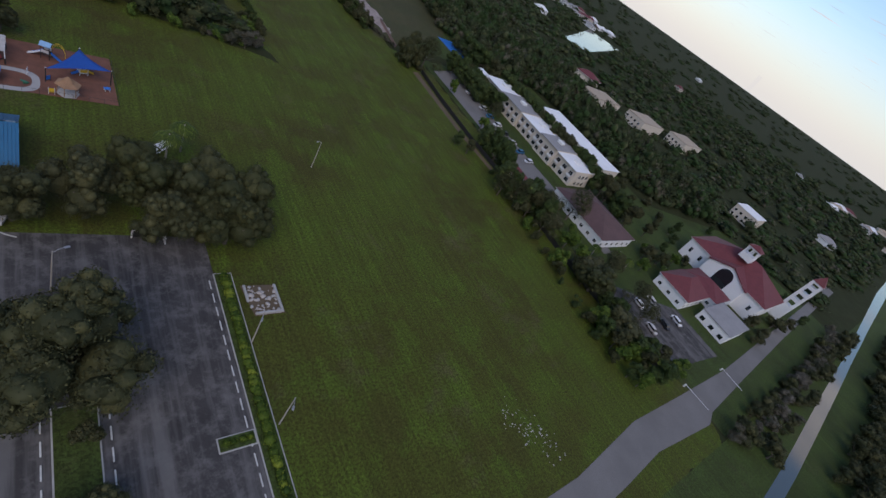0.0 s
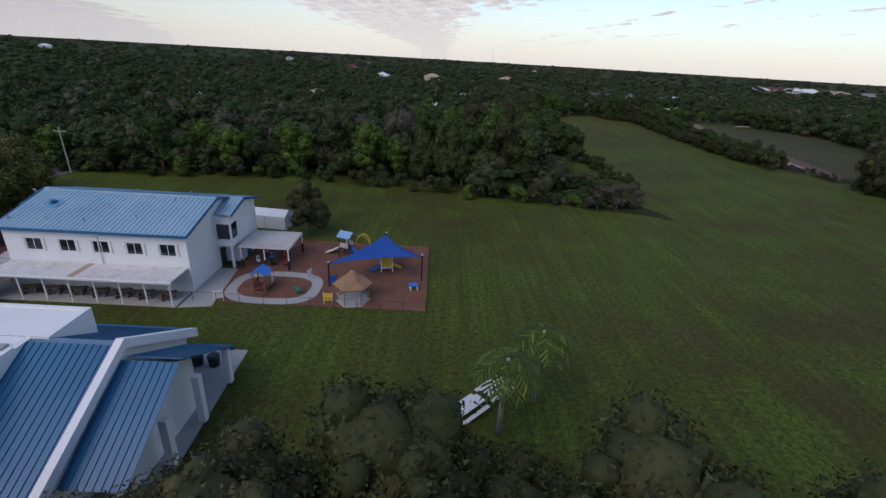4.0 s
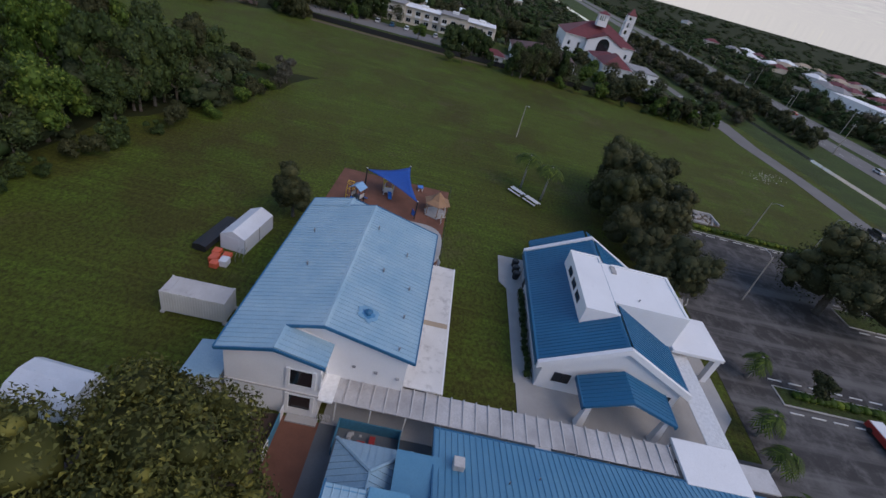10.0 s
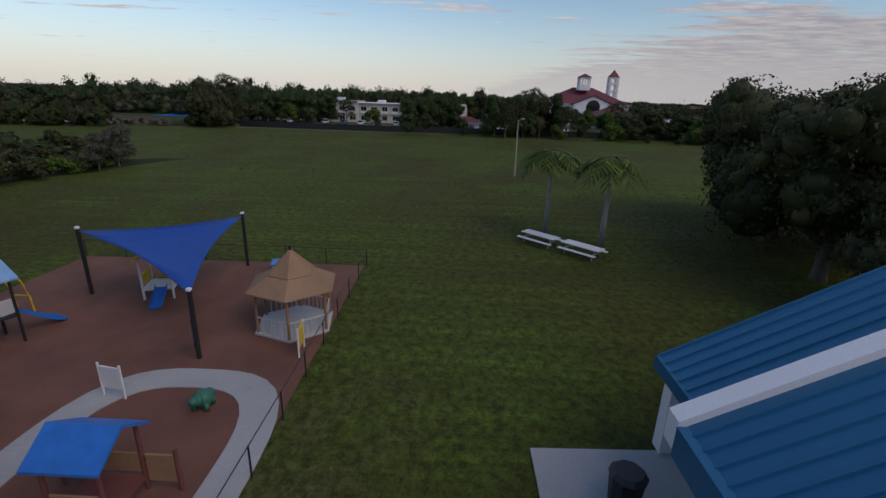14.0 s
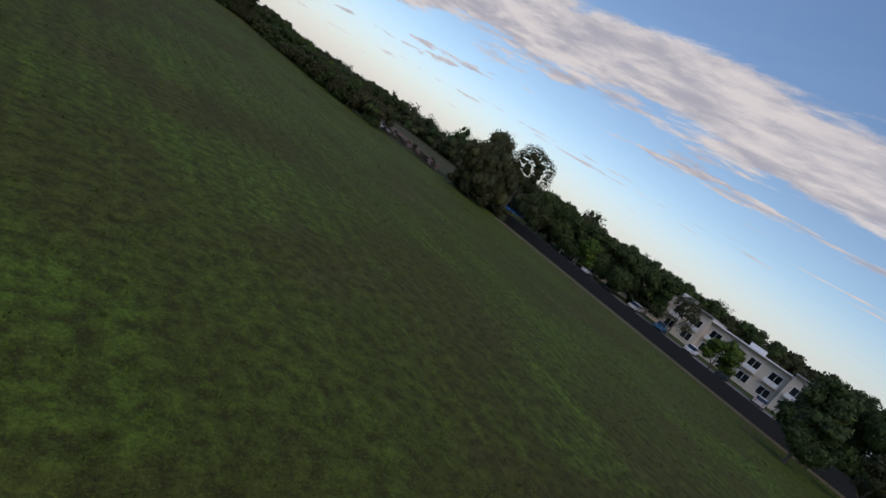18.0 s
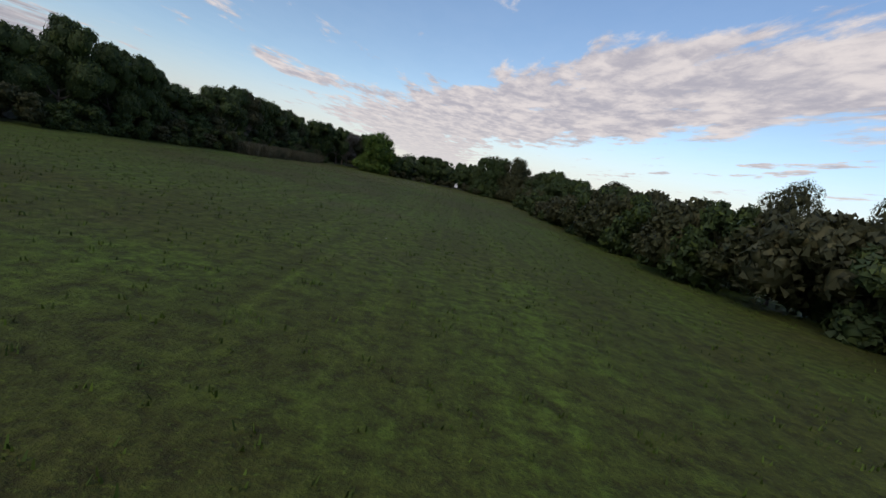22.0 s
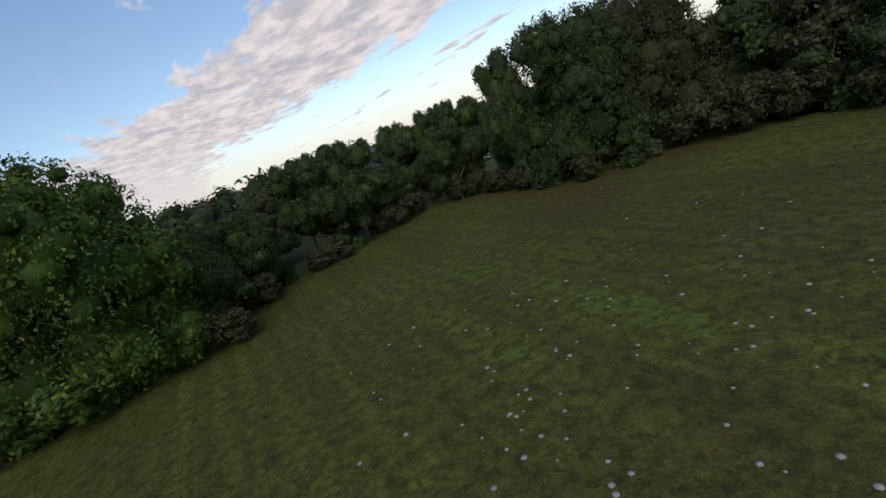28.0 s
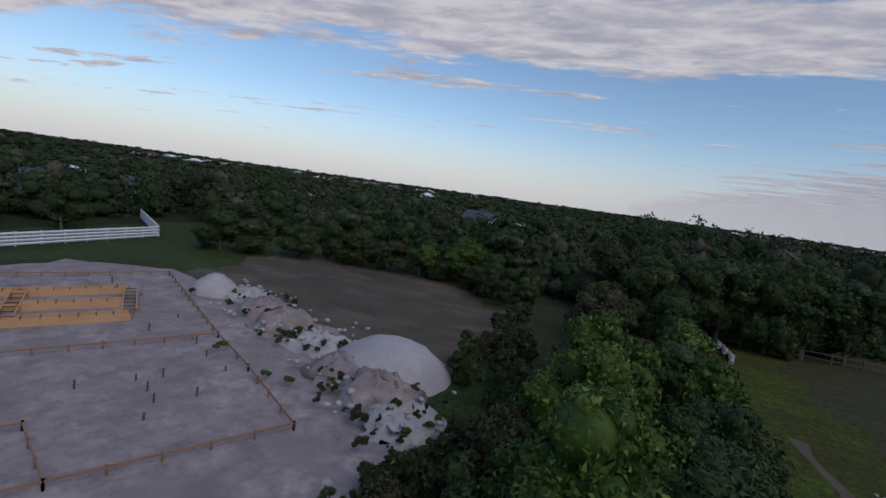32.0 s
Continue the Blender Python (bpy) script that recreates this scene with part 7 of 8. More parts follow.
for k, (x, y, s) in enumerate(((-19.2, -0.9, 0.7), (-18.5, -1.9, 0.6), (-18.2, -0.6, 0.55), (-19.8, -2.2, 0.5), (-17.6, -1.4, 0.5))):
    solid("barrier_block", cube(x - s, x + s, y - 0.45, y + 0.45, 0, 0.55 + 0.15 * (k % 3), 0.06), ORANGE if k % 3 != 2 else TENT, "orange plastic barrier block stacked on the lawn", "barrier", "barriers on the lawn")
rack = thing("metal_rack", "grey tubular metal rack lying by the tent", "rack", (-20.2, 0.4, 0), 10)
for y in (-0.4, 0, 0.4):
    part("bar", rod((-1.2, y, 0.75), (1.2, y, 0.75), 0.03, 6), STEEL, rack)
for x in (-1.1, 1.1):
    for y in (-0.4, 0.4):
        part("leg", rod((x, y, 0), (x, y, 0.78), 0.03, 6), STEEL, rack)

ctn = thing("shipping_container", "white weathered shipping container on blocks", "container", (-10.8, 0.5, 0.2), 91)
part("body", cube(-3.03, 3.03, -1.19, 1.19, 0, 2.45), CTN, ctn)
part("roof", cube(-3.0, 3.0, -1.16, 1.16, 2.45, 2.47), GALV, ctn, "rust-streaked roof")
for k in range(24):
    for s in (-1, 1):
        part("corrugation", cube(-2.9 + k * 0.25, -2.78 + k * 0.25, s * 1.2 - 0.025, s * 1.2 + 0.025, 0.12, 2.35), CTN, ctn)
for k in range(12):
    part("roof_rib", cube(-2.85 + k * 0.5, -2.72 + k * 0.5, -1.14, 1.14, 2.47, 2.5), GALV, ctn)
for sx in (-2.97, 2.97):
    for sy in (-1.15, 1.15):
        part("corner_post", cube(sx - 0.08, sx + 0.08, sy - 0.08, sy + 0.08, 0, 2.5), CTN, ctn)
        part("block", cube(sx - 0.2, sx + 0.2, sy - 0.2, sy + 0.2, -0.2, 0), CONCRETE, ctn)
tent2 = thing("garden_tent", "white tarpaulin shelter with rounded roof on the lawn", "tent", (1.1, -4.1, 0), 86)
tent2.scale = (0.98, 0.8, 0.95)
part("cover", prism(bmesh.new(), [(-2.3, 0), (2.3, 0), (2.3, 1.8), (1.6, 2.4), (0, 2.7), (-1.6, 2.4), (-2.3, 1.8)], "x", -2.6, 2.6), TENT, tent2)
part("door_flap", cube(-2.64, -2.6, -1.0, 1.0, 0.05, 2.0), TENT, tent2)
tent3 = thing("garden_tent", "white open-sided tarpaulin shelter by the trees", "tent", (12.1, -4.6, 0), 1.5)
part("cover", prism(bmesh.new(), [(-1.5, 2.0), (0, 2.6), (1.5, 2.0), (1.5, 2.06), (0, 2.67), (-1.5, 2.06)], "x", -2.95, 2.95), TENT, tent3)
for sx in (-2.85, 0.0, 2.85):
    for sy in (-1.45, 1.45):
        part("leg", rod((sx, sy, 0), (sx, sy, 2.02), 0.04, 6), STEEL, tent3)
lean = thing("lean_to_shed", "pale blue lean-to shed against the school wall", "shed", (-3.6, 5.2, 0))
part("wall", cube(-1.8, 1.8, -1.3, 1.7, 0, 2.1), TENT, lean)
part("roof", prism(bmesh.new(), [(-1.6, 2.1), (1.75, 2.75), (1.75, 2.85), (-1.6, 2.2)], "x", -2.0, 2.0), ROOF_PALE, lean)
lean2 = thing("lean_to_shed", "small grey shed behind the school", "shed", (1.15, 4.65, 0))
part("wall", cube(-1.0, 1.0, -0.9, 1.2, 0, 1.9, 0.04), TENT, lean2)
part("roof", prism(bmesh.new(), [(-1.1, 1.9), (0.15, 2.3), (1.35, 1.9), (1.35, 1.96), (0.15, 2.37), (-1.1, 1.96)], "x", -1.1, 1.1), TENT, lean2)
solid("blue_tub", tube(bmesh.new(), [(2.1, 2.3, 0), (2.1, 2.3, 0.6)], [0.28, 0.33], 10), BLUE_PLASTIC, "blue plastic tub on the lawn", "tub", "tubs on the lawn")

sheet("dark_mat", [(5.0, -3.4), (9.0, -3.2), (9.1, -6.4), (5.2, -6.6)], 0.05, BLACK, "black ground before the open shelter", "ground cloth", 0.04)
for k, (x, y, w) in enumerate(((6.9, -4.9, 0.9), (6.1, -5.0, 0.7), (5.6, -4.4, 0.6), (6.3, -5.9, 0.5))):
    cr = thing("pallet", "pale wooden pallet lying on the black ground", "pallet", (x, y, 0.055), 20 * k, "pallets")
    for i in range(4):
        part("slat", cube(-w / 2, w / 2, -w / 2 + i * w / 3.6, -w / 2 + i * w / 3.6 + 0.1, 0.08, 0.11), PALE_BARK, cr)
    for i in (-1, 1):
        part("bearer", cube(i * w / 2.3 - 0.04, i * w / 2.3 + 0.04, -w / 2, w / 2, 0, 0.08), PALE_BARK, cr)
tb = thing("folding_table", "small pale folding table on the bare soil", "table", (17.0, -2.6, 0), 10)
part("top", cube(-0.7, 0.7, -0.4, 0.4, 0.68, 0.73, 0.01), WHITE_PVC, tb)
for sx in (-0.62, 0.62):
    for sy in (-0.33, 0.33):
        part("leg", rod((sx, sy, 0), (sx, sy, 0.68), 0.02, 5), STEEL, tb)

# ---- car-park edge: rubble pad, white frame, rubble strip ----
pad = sheet("rubble_pad", [(-62.0, 72.6), (-67.4, 72.9), (-68.2, 79.2), (-63.0, 79.2)], 0.12, BROWN, "sunken pad full of broken concrete rubble", "concrete pad", 0.12)
rng_r = np.random.default_rng(5)
def stone_mesh(seed, mat, name="stone"):
    rng = np.random.default_rng(seed)
    v, f = ICO1
    v = v * (1 + rng.uniform(-0.3, 0.25, (len(v), 1))) * (1, 0.75, 0.5)
    return raw_mesh(name, v, f, np.zeros((0, 4), int), mat)


STONES = [stone_mesh(300 + i, m) for i, m in enumerate((LIME, CONCRETE, LIME))]
for k in range(70):
    x, y, s = rng_r.uniform(-67.5, -62.8), rng_r.uniform(73.0, 78.9), rng_r.uniform(0.12, 0.55)
    ob = new("rubble_piece", STONES[k % 3])
    ob.location, ob.scale, ob.rotation_euler = (x, y, 0.12 + s * 0.2), (s, s, s), (0, 0, rng_r.uniform(0, 6))
    tagged(ob, "broken piece of pale concrete rubble", "rubble", "rubble on the pad")
for x0, x1, y0, y1 in ((-67.9, -67.5, 73.0, 79.1), (-67.5, -63.1, 78.7, 79.1), (-62.7, -62.3, 72.8, 76.3)):
    solid("low_wall", cube(x0, x1, y0, y1, 0.1, 0.55, 0.05), CONCRETE, "remains of a low concrete block wall", "wall", "pad walls")
for k in range(110):
    f = rng_r.random()
    x, y = -103 - 8 * f + rng_r.normal(0, 1.6), 108 + 10 * f + rng_r.normal(0, 2.2)
    s = rng_r.uniform(0.06, 0.24)
    ob = new("rubble_piece", STONES[k % 3])
    ob.location, ob.scale, ob.rotation_euler = (x, y, s * 0.2), (s, s, s), (0, 0, rng_r.uniform(0, 6))
    tagged(ob, "pale stone lying in the grass", "stone", "stones in the field")
fr = thing("bin_enclosure", "white-framed bin enclosure under the oaks", "enclosure", (-49.6, 60.7, 0.05), 8)
part("rail", cube(-2.2, 2.2, -0.08, 0.08, 1.65, 1.8), WHITE_PVC, fr)
for x in (-2.15, 2.15):
    part("post", cube(x - 0.09, x + 0.09, -0.09, 0.09, 0, 1.8), WHITE_PVC, fr)
part("gate_panel", cube(-2.0, 2.0, -0.04, 0.02, 0.15, 1.6), BLACK, fr)
part("side_panel", cube(-2.2, -2.12, 0.1, 2.4, 0.1, 1.7), WHITE_PVC, fr)
solid("kerb_curve", tube(bmesh.new(), [(-25.7, 53.2, 0.08), (-28.4, 55.9, 0.08), (-30.6, 58.5, 0.08), (-32.2, 60.1, 0.08), (-33.6, 60.8, 0.08)], [0.12] * 5, 6), KERB, "pale curved kerb at the drive", "kerb", kind="structure")


# ---- vehicles ----
def car(kind, x, y, rz, paint, label, bed=False, z=0.05):
    c = thing(kind, label, kind.replace("_", " "), (x, y, z), rz)
    L, W = (5.5, 1.95) if bed else (4.5, 1.8)
    hood = 0.95 if not bed else 1.05
    prof = [(-L / 2, 0.35), (L / 2, 0.35), (L / 2, 0.75), (L / 2 - 0.9, hood - 0.02), (-L / 2, hood)]
    part("body", prism(bmesh.new(), prof, "y", -W / 2, W / 2), paint, c)
    x0, x1 = (-0.1, 1.6) if bed else (-1.7, 1.0)
    top = [(x0, hood - 0.05), (x1 + 0.55, hood - 0.05), (x1, hood + 0.55), (x0 + 0.25, hood + 0.58)]
    part("cabin", prism(bmesh.new(), top, "y", -W / 2 + 0.12, W / 2 - 0.12), GLASS, c, "dark windows")
    part("roof", cube(x0 + 0.3, x1 - 0.05, -W / 2 + 0.16, W / 2 - 0.16, hood + 0.54, hood + 0.62, 0.03), paint, c)
    if bed:
        part("bed_cover", cube(-L / 2 + 0.08, -0.15, -W / 2 + 0.1, W / 2 - 0.1, hood, hood + 0.08, 0.02), WHITE_PVC, c, "white bed cover")
    for sx in (-L / 2 + 0.95, L / 2 - 0.95):
        for sy in (-W / 2 + 0.05, W / 2 - 0.05):
            part("wheel", tube(bmesh.new(), [(sx, sy - 0.11, 0.34), (sx, sy + 0.11, 0.34)], [0.34, 0.34], 14), BLACK, c)
    for sy in (-W / 2 + 0.3, W / 2 - 0.3):
        part("headlight", cube(L / 2 - 0.06, L / 2 + 0.02, sy - 0.17, sy + 0.17, 0.58, 0.72, 0.02), GLASS, c)
        part("tail_light", cube(-L / 2 - 0.02, -L / 2 + 0.05, sy - 0.1, sy + 0.1, 0.6, 0.85, 0.02), RED, c)
    return c


car("pickup_truck", -13.0, 76.8, 4, RED, "red pickup truck with a white bed cover, parked", True)
car("car", 33.2, 67.2, 100, BLACK, "black car driving on the lane")
car("car", -30.2, 57.2, 160, GALV, "silver car parked beside the chapel")
for k, (x, y, m, n) in enumerate(((-150, 182, WHITE_PVC, "white"), (-95, 186, WHITE_PVC, "white"), (-62, 178, GALV, "silver"), (12, 203, BLACK, "black"), (120, 205, WHITE_PVC, "white"), (-240, 202, RED, "red"))):
    car("car", x, y, 0 if y < 192 else 180, m, f"{n} car on the wide main road", z=0.07)
car("car", -81, 128, 10, BLACK, "black car on the service road", z=0.06)
for k in range(9):
    m, n = ((WHITE_PVC, "white"), (BLACK, "black"), (GALV, "silver"), (TRIM_BLUE, "blue"))[k % 4]
    car("car", -187.5 + (0.3 if k % 2 else 0), -30 + k * 6.2, 5 if k % 3 else 185, m, f"{n} car in a parking bay before the long building")
for k in range(6):
    m, n = ((BLACK, "black"), (GALV, "silver"), (WHITE_PVC, "white"))[k % 3]
    car("car", -172 - k * 4.6, 92 + (k % 2) * 9, 80, m, f"{n} car in the small car park by the church")

# ---- long white building, club house and church beyond the field ----
def block(name, label, x0, x1, y0, y1, h, wall, roof, face="+x", floors=2, step=4.0, group=""):
    b = thing(name, label, "building", group=group)
    part("wall", cube(x0, x1, y0, y1, 0, h), wall, b)
    part("roof", cube(x0 - 0.3, x1 + 0.3, y0 - 0.3, y1 + 0.3, h, h + 0.25, 0.05), roof, b)
    for s in range(floors):
        z = 1.6 + s * 3.1
        if face in "+x-x":
            y = y0 + step / 2
            while y < y1 - 1:
                window(b, (x1 if face == "+x" else x0, y, z), face, 1.7, 1.5, None, False, 0.08)
                y += step
        else:
            x = x0 + step / 2
            while x < x1 - 1:
                window(b, (x, y1 if face == "+y" else y0, z), face, 1.7, 1.5, None, False, 0.08)
                x += step
    return b


v1 = thing("long_building", "long two-storey cream building with flat pale roof", "building")
for k, (y0, y1, dx, h) in enumerate(((-38, -22, 0.0, 6.9), (-22, -6, 1.2, 7.6), (-6, 10, 0.0, 7.0), (10, 22, 1.2, 7.8), (22, 35, 0.0, 7.2))):
    x1 = -197.5 + dx
    part("wall", cube(-211, x1, y0, y1, 0, h), VILLA, v1)
    part("roof", cube(-211.5, x1 + 0.9, y0 - 0.05, y1 + 0.05, h, h + 0.3, 0.05), GREY_ROOF if k % 2 else MEMBRANE, v1, "flat pale roof")
    n = int((y1 - y0) / 3.9)
    for i in range(n):
        y = y0 + (y1 - y0) * (i + 0.5) / n
        for z in (1.7, 5.0):
            window(v1, (x1, y, z), "+x", 2.0, 1.6, None, True, 0.08)
        part("balcony", cube(x1, x1 + 0.8, y - 1.3, y + 1.3, 3.3, 3.45), VILLA, v1)
        part("balcony_rail", cube(x1 + 0.72, x1 + 0.8, y - 1.3, y + 1.3, 3.45, 4.3), WHITE_TRIM, v1)
    part("roof_unit", cube(-205, -202.6, (y0 + y1) / 2 - 1.5, (y0 + y1) / 2 + 1.5, h + 0.3, h + 1.3, 0.1), WHITE_TRIM, v1, "white roof unit")
part("end_windows_wall", cube(-208, -200, 35, 35.3, 0.2, 6.9), VILLA, v1)
for x in (-206.5, -203.9, -201.3):
    for z in (1.7, 5.0):
        window(v1, (x, 35.3, z), "+y", 1.4, 1.5)
v1.location = (-5, -3, 0)
porch = thing("entrance_porch", "white flat-roofed entrance porch on tall columns", "porch")
part("roof", cube(-199, -189.5, -47, -37.5, 6.1, 6.6, 0.05), MEMBRANE, porch)
for x in (-198.2, -190.2):
    for y in (-46.2, -38.3):
        part("column", cube(x - 0.35, x + 0.35, y - 0.35, y + 0.35, 0, 6.1), WHITE_TRIM, porch)
porch.location = (-6, -1.5, 0)
block("rear_building", "second long cream building with a flat roof", -243, -229, -22, 27, 7.4, VILLA, MEMBRANE, "+x", 2, 4.2)


def hip_house(name, label, x0, x1, y0, y1, h, top, wall, roof, over=0.6, wins=True, group=""):
    b = thing(name, label, "building", group=group)
    part("wall", cube(x0, x1, y0, y1, 0, h), wall, b)
    w, d = x1 - x0, y1 - y0
    r = min(w, d) / 2
    a0, a1 = ((x0 + r, (y0 + y1) / 2), (x1 - r, (y0 + y1) / 2)) if w >= d else (((x0 + x1) / 2, y0 + r), ((x0 + x1) / 2, y1 - r))
    bm = bmesh.new()
    o = [bm.verts.new((x, y, h)) for x, y in ((x0 - over, y0 - over), (x1 + over, y0 - over), (x1 + over, y1 + over), (x0 - over, y1 + over))]
    p, q = bm.verts.new((*a0, top)), bm.verts.new((*a1, top))
    if w >= d:
        fs = ((o[0], o[1], q, p), (o[1], o[2], q), (o[2], o[3], p, q), (o[3], o[0], p))
    else:
        fs = ((o[0], o[1], p), (o[1], o[2], q, p), (o[2], o[3], q), (o[3], o[0], p, q))
    for f in fs:
        bm.faces.new(f)
    bm.faces.new(o[::-1])
    bmesh.ops.recalc_face_normals(bm, faces=bm.faces)
    part("roof", bm, roof, b)
    part("eave_board", cube(x0 - over, x1 + over, y0 - over, y1 + over, h - 0.18, h - 0.005), WHITE_TRIM, b)
    if wins:
        n = max(1, int(d / 3.5))
        for k in range(n):
            window(b, (x1, y0 + d * (k + 0.5) / n, min(1.7, h * 0.55)), "+x", 1.3, 1.1)
        n = max(1, int(w / 3.5))
        for k in range(n):
            window(b, (x0 + w * (k + 0.5) / n, y1, min(1.7, h * 0.55)), "+y", 1.3, 1.1)
    return b


hip_house("club_house", "white club house with a large dark brown hipped roof", -207, -184, 40, 67, 4.2, 7.6, STUCCO, DARK_TILE)
hip_house("pool_house", "small white pool house with a red hipped roof", -171, -165.5, 26.5, 35.5, 3.1, 4.8, STUCCO, RED_TILE)
hip_house("parish_hall", "white parish hall with a red hipped roof", -223, -204, 84, 97, 4.6, 9.0, STUCCO, RED_TILE)
hip_house("parish_office", "white parish office with red roof by the church", -241, -226, 84, 100, 4.0, 6.8, STUCCO, RED_TILE)
block("flat_annex", "white flat-roofed annex of the church", -232, -212, 101, 113, 4.2, STUCCO, GREY_ROOF, "+x", 1)
church = hip_house("church", "large white church with a broad dark red roof", -277, -249, 71, 109, 8.8, 16.4, STUCCO, RED_TILE, 0.8, False)
part("front_gable", gable_walls(-249, -246, 82.5, 100.5, 8.6, 91.5, 12.6), STUCCO, church)
prism(bm := bmesh.new(), [(81.8, 8.5), (91.5, 12.6), (101.2, 8.5), (101.2, 8.9), (91.5, 13.05), (81.8, 8.9)], "x", -257, -245.4)
part("gable_roof", bm, RED_TILE, church)
arch = [(88.3, 3.0), (94.7, 3.0)] + [(91.5 + 3.2 * math.cos(a), 7.6 + 3.2 * math.sin(a)) for a in np.linspace(0, math.pi, 11)]
part("arched_window", prism(bmesh.new(), arch, "x", -246.05, -245.9), GLASS, church, "dark arched window")
for k in range(7):
    if not 80 < 74.0 + k * 5.3 < 103:
        window(church, (-249, 74.0 + k * 5.3, 4.6), "+x", 1.2, 2.2)
for k in range(6):
    window(church, (-275 + k * 4.6, 109, 4.6), "+y", 1.2, 1.2)
cup = thing("cupola", "white open cupola with a small red pyramid roof", "cupola", (-258, 89, 16.6))
part("base", cube(-2.6, 2.6, -2.6, 2.6, -1.5, 1.0), STUCCO, cup)
for sx in (-2.3, 0, 2.3):
    for sy in (-2.3, 0, 2.3):
        if sx or sy:
            part("pillar", cube(sx - 0.25, sx + 0.25, sy - 0.25, sy + 0.25, 1.0, 3.8), STUCCO, cup)
part("lintel", cube(-2.7, 2.7, -2.7, 2.7, 3.8, 4.4, 0.05), STUCCO, cup)
bm = bmesh.new()
bmesh.ops.create_cone(bm, cap_ends=True, segments=4, radius1=4.3, radius2=0.05, depth=1.7)
bmesh.ops.rotate(bm, cent=(0, 0, 0), matrix=Matrix.Rotation(radians(45), 3, "Z"), verts=bm.verts)
bmesh.ops.translate(bm, vec=(0, 0, 5.25), verts=bm.verts)
part("roof", bm, RED_TILE, cup)
tower = thing("bell_tower", "tall square white bell tower with openings and red cap", "tower", (-284, 111, 0))
tower.scale = (1, 1, 1.08)
for sx in (-1.9, 1.9):
    for sy in (-1.9, 1.9):
        part("corner_pier", cube(sx - 0.55, sx + 0.55, sy - 0.55, sy + 0.55, 0, 20.5), STUCCO, tower)
for z0, z1 in ((0, 7.5), (10.0, 11.2), (13.6, 14.8), (17.2, 18.4), (20.0, 20.9)):
    part("wall_band", cube(-2.3, 2.3, -2.3, 2.3, z0, z1), STUCCO, tower)
bm = bmesh.new()
bmesh.ops.create_cone(bm, cap_ends=True, segments=4, radius1=3.6, radius2=0.05, depth=3.6)
bmesh.ops.rotate(bm, cent=(0, 0, 0), matrix=Matrix.Rotation(radians(45), 3, "Z"), verts=bm.verts)
bmesh.ops.translate(bm, vec=(0, 0, 22.6), verts=bm.verts)
part("roof", bm, RED_TILE, tower)

# dark screened fence along the field, and the pink board fence
fence = thing("field_fence", "black screened metal fence along the field", "fence")
FL = [(-162.5, -37), (-160.8, -15), (-160.2, 10), (-162.0, 40), (-160, 80), (-163, 112)]
for (xa, ya), (xb, yb) in zip(FL, FL[1:]):
    n = int(math.hypot(xb - xa, yb - ya) / 3.0)
    for k in range(n):
        f, g = k / n, (k + 1) / n
        p, q = Vector((xa + (xb - xa) * f, ya + (yb - ya) * f, 0)), Vector((xa + (xb - xa) * g, ya + (yb - ya) * g, 0))
        part("post", rod(p, p + Vector((0, 0, 1.9)), 0.04, 6), BLACK, fence)
        bm = bmesh.new()
        d = (q - p).normalized().cross(Vector((0, 0, 1))) * 0.015
        vs = [bm.verts.new(v) for v in (p + d + Vector((0, 0, 0.05)), q + d + Vector((0, 0, 0.05)), q + d + Vector((0, 0, 1.75)), p + d + Vector((0, 0, 1.75)))]
        f1 = bm.faces.new(vs)
        e = bmesh.ops.extrude_face_region(bm, geom=[f1])
        bmesh.ops.translate(bm, vec=-2 * d, verts=[v for v in e["geom"] if isinstance(v, bmesh.types.BMVert)])
        part("screen", bm, BLACK, fence)
sheet("bare_strip", [(-161, -37), (-157.5, -36), (-157, 10), (-158.5, 30), (-160.5, 30), (-159.6, 10), (-160.2, -15)], 0.03, BROWN, "bare brown strip along the fence", "soil")
board = thing("board_fence", "weathered pinkish board fence", "fence")
pa, pb = Vector((-163, -84, 0)), Vector((-158.2, -56, 0))
n = 140
me_board = mesh_of("board", cube(-0.095, 0.095, -0.015, 0.015, 0.05, 1.4), PINK)
for k in range(n):
    ob = shared("board", me_board, board, pa.lerp(pb, k / n), math.atan2((pb - pa).y, (pb - pa).x), (1, 1, 0.93 + 0.1 * (k * 37 % 11) / 11))
for k in range(10):
    p = pa.lerp(pb, k / 9)
    part("post", cube(p.x - 0.06, p.x + 0.06, p.y - 0.06, p.y + 0.06, 0, 1.5), PINK, board)
gate = thing("black_gate", "black metal gate at the end of the board fence", "gate")
for k in range(18):
    p = Vector((-158.2, -55.5, 0)).lerp(Vector((-162.4, -43.5, 0)), k / 17)
    part("bar", rod(p, p + Vector((0, 0, 1.6)), 0.025, 5), BLACK, gate)
for z in (0.25, 1.45):
    part("rail", rod((-158.2, -55.5, z), (-162.4, -43.5, z), 0.03, 5), BLACK, gate)
for x, y, rz in ((-170, 119, 10), (-197, 120, 5)):
    g = thing("barrier_gate", "white boom gate across the road", "gate", (x, y, 0.05), rz, "boom gates")
    part("post", cube(-0.2, 0.2, -0.2, 0.2, 0, 1.1, 0.03), WHITE_PVC, g)
    part("boom", rod((0, 0, 0.95), (0.5, 8.0, 0.95), 0.06), WHITE_PVC, g)

# ---- suburb: houses, shops and poles ----


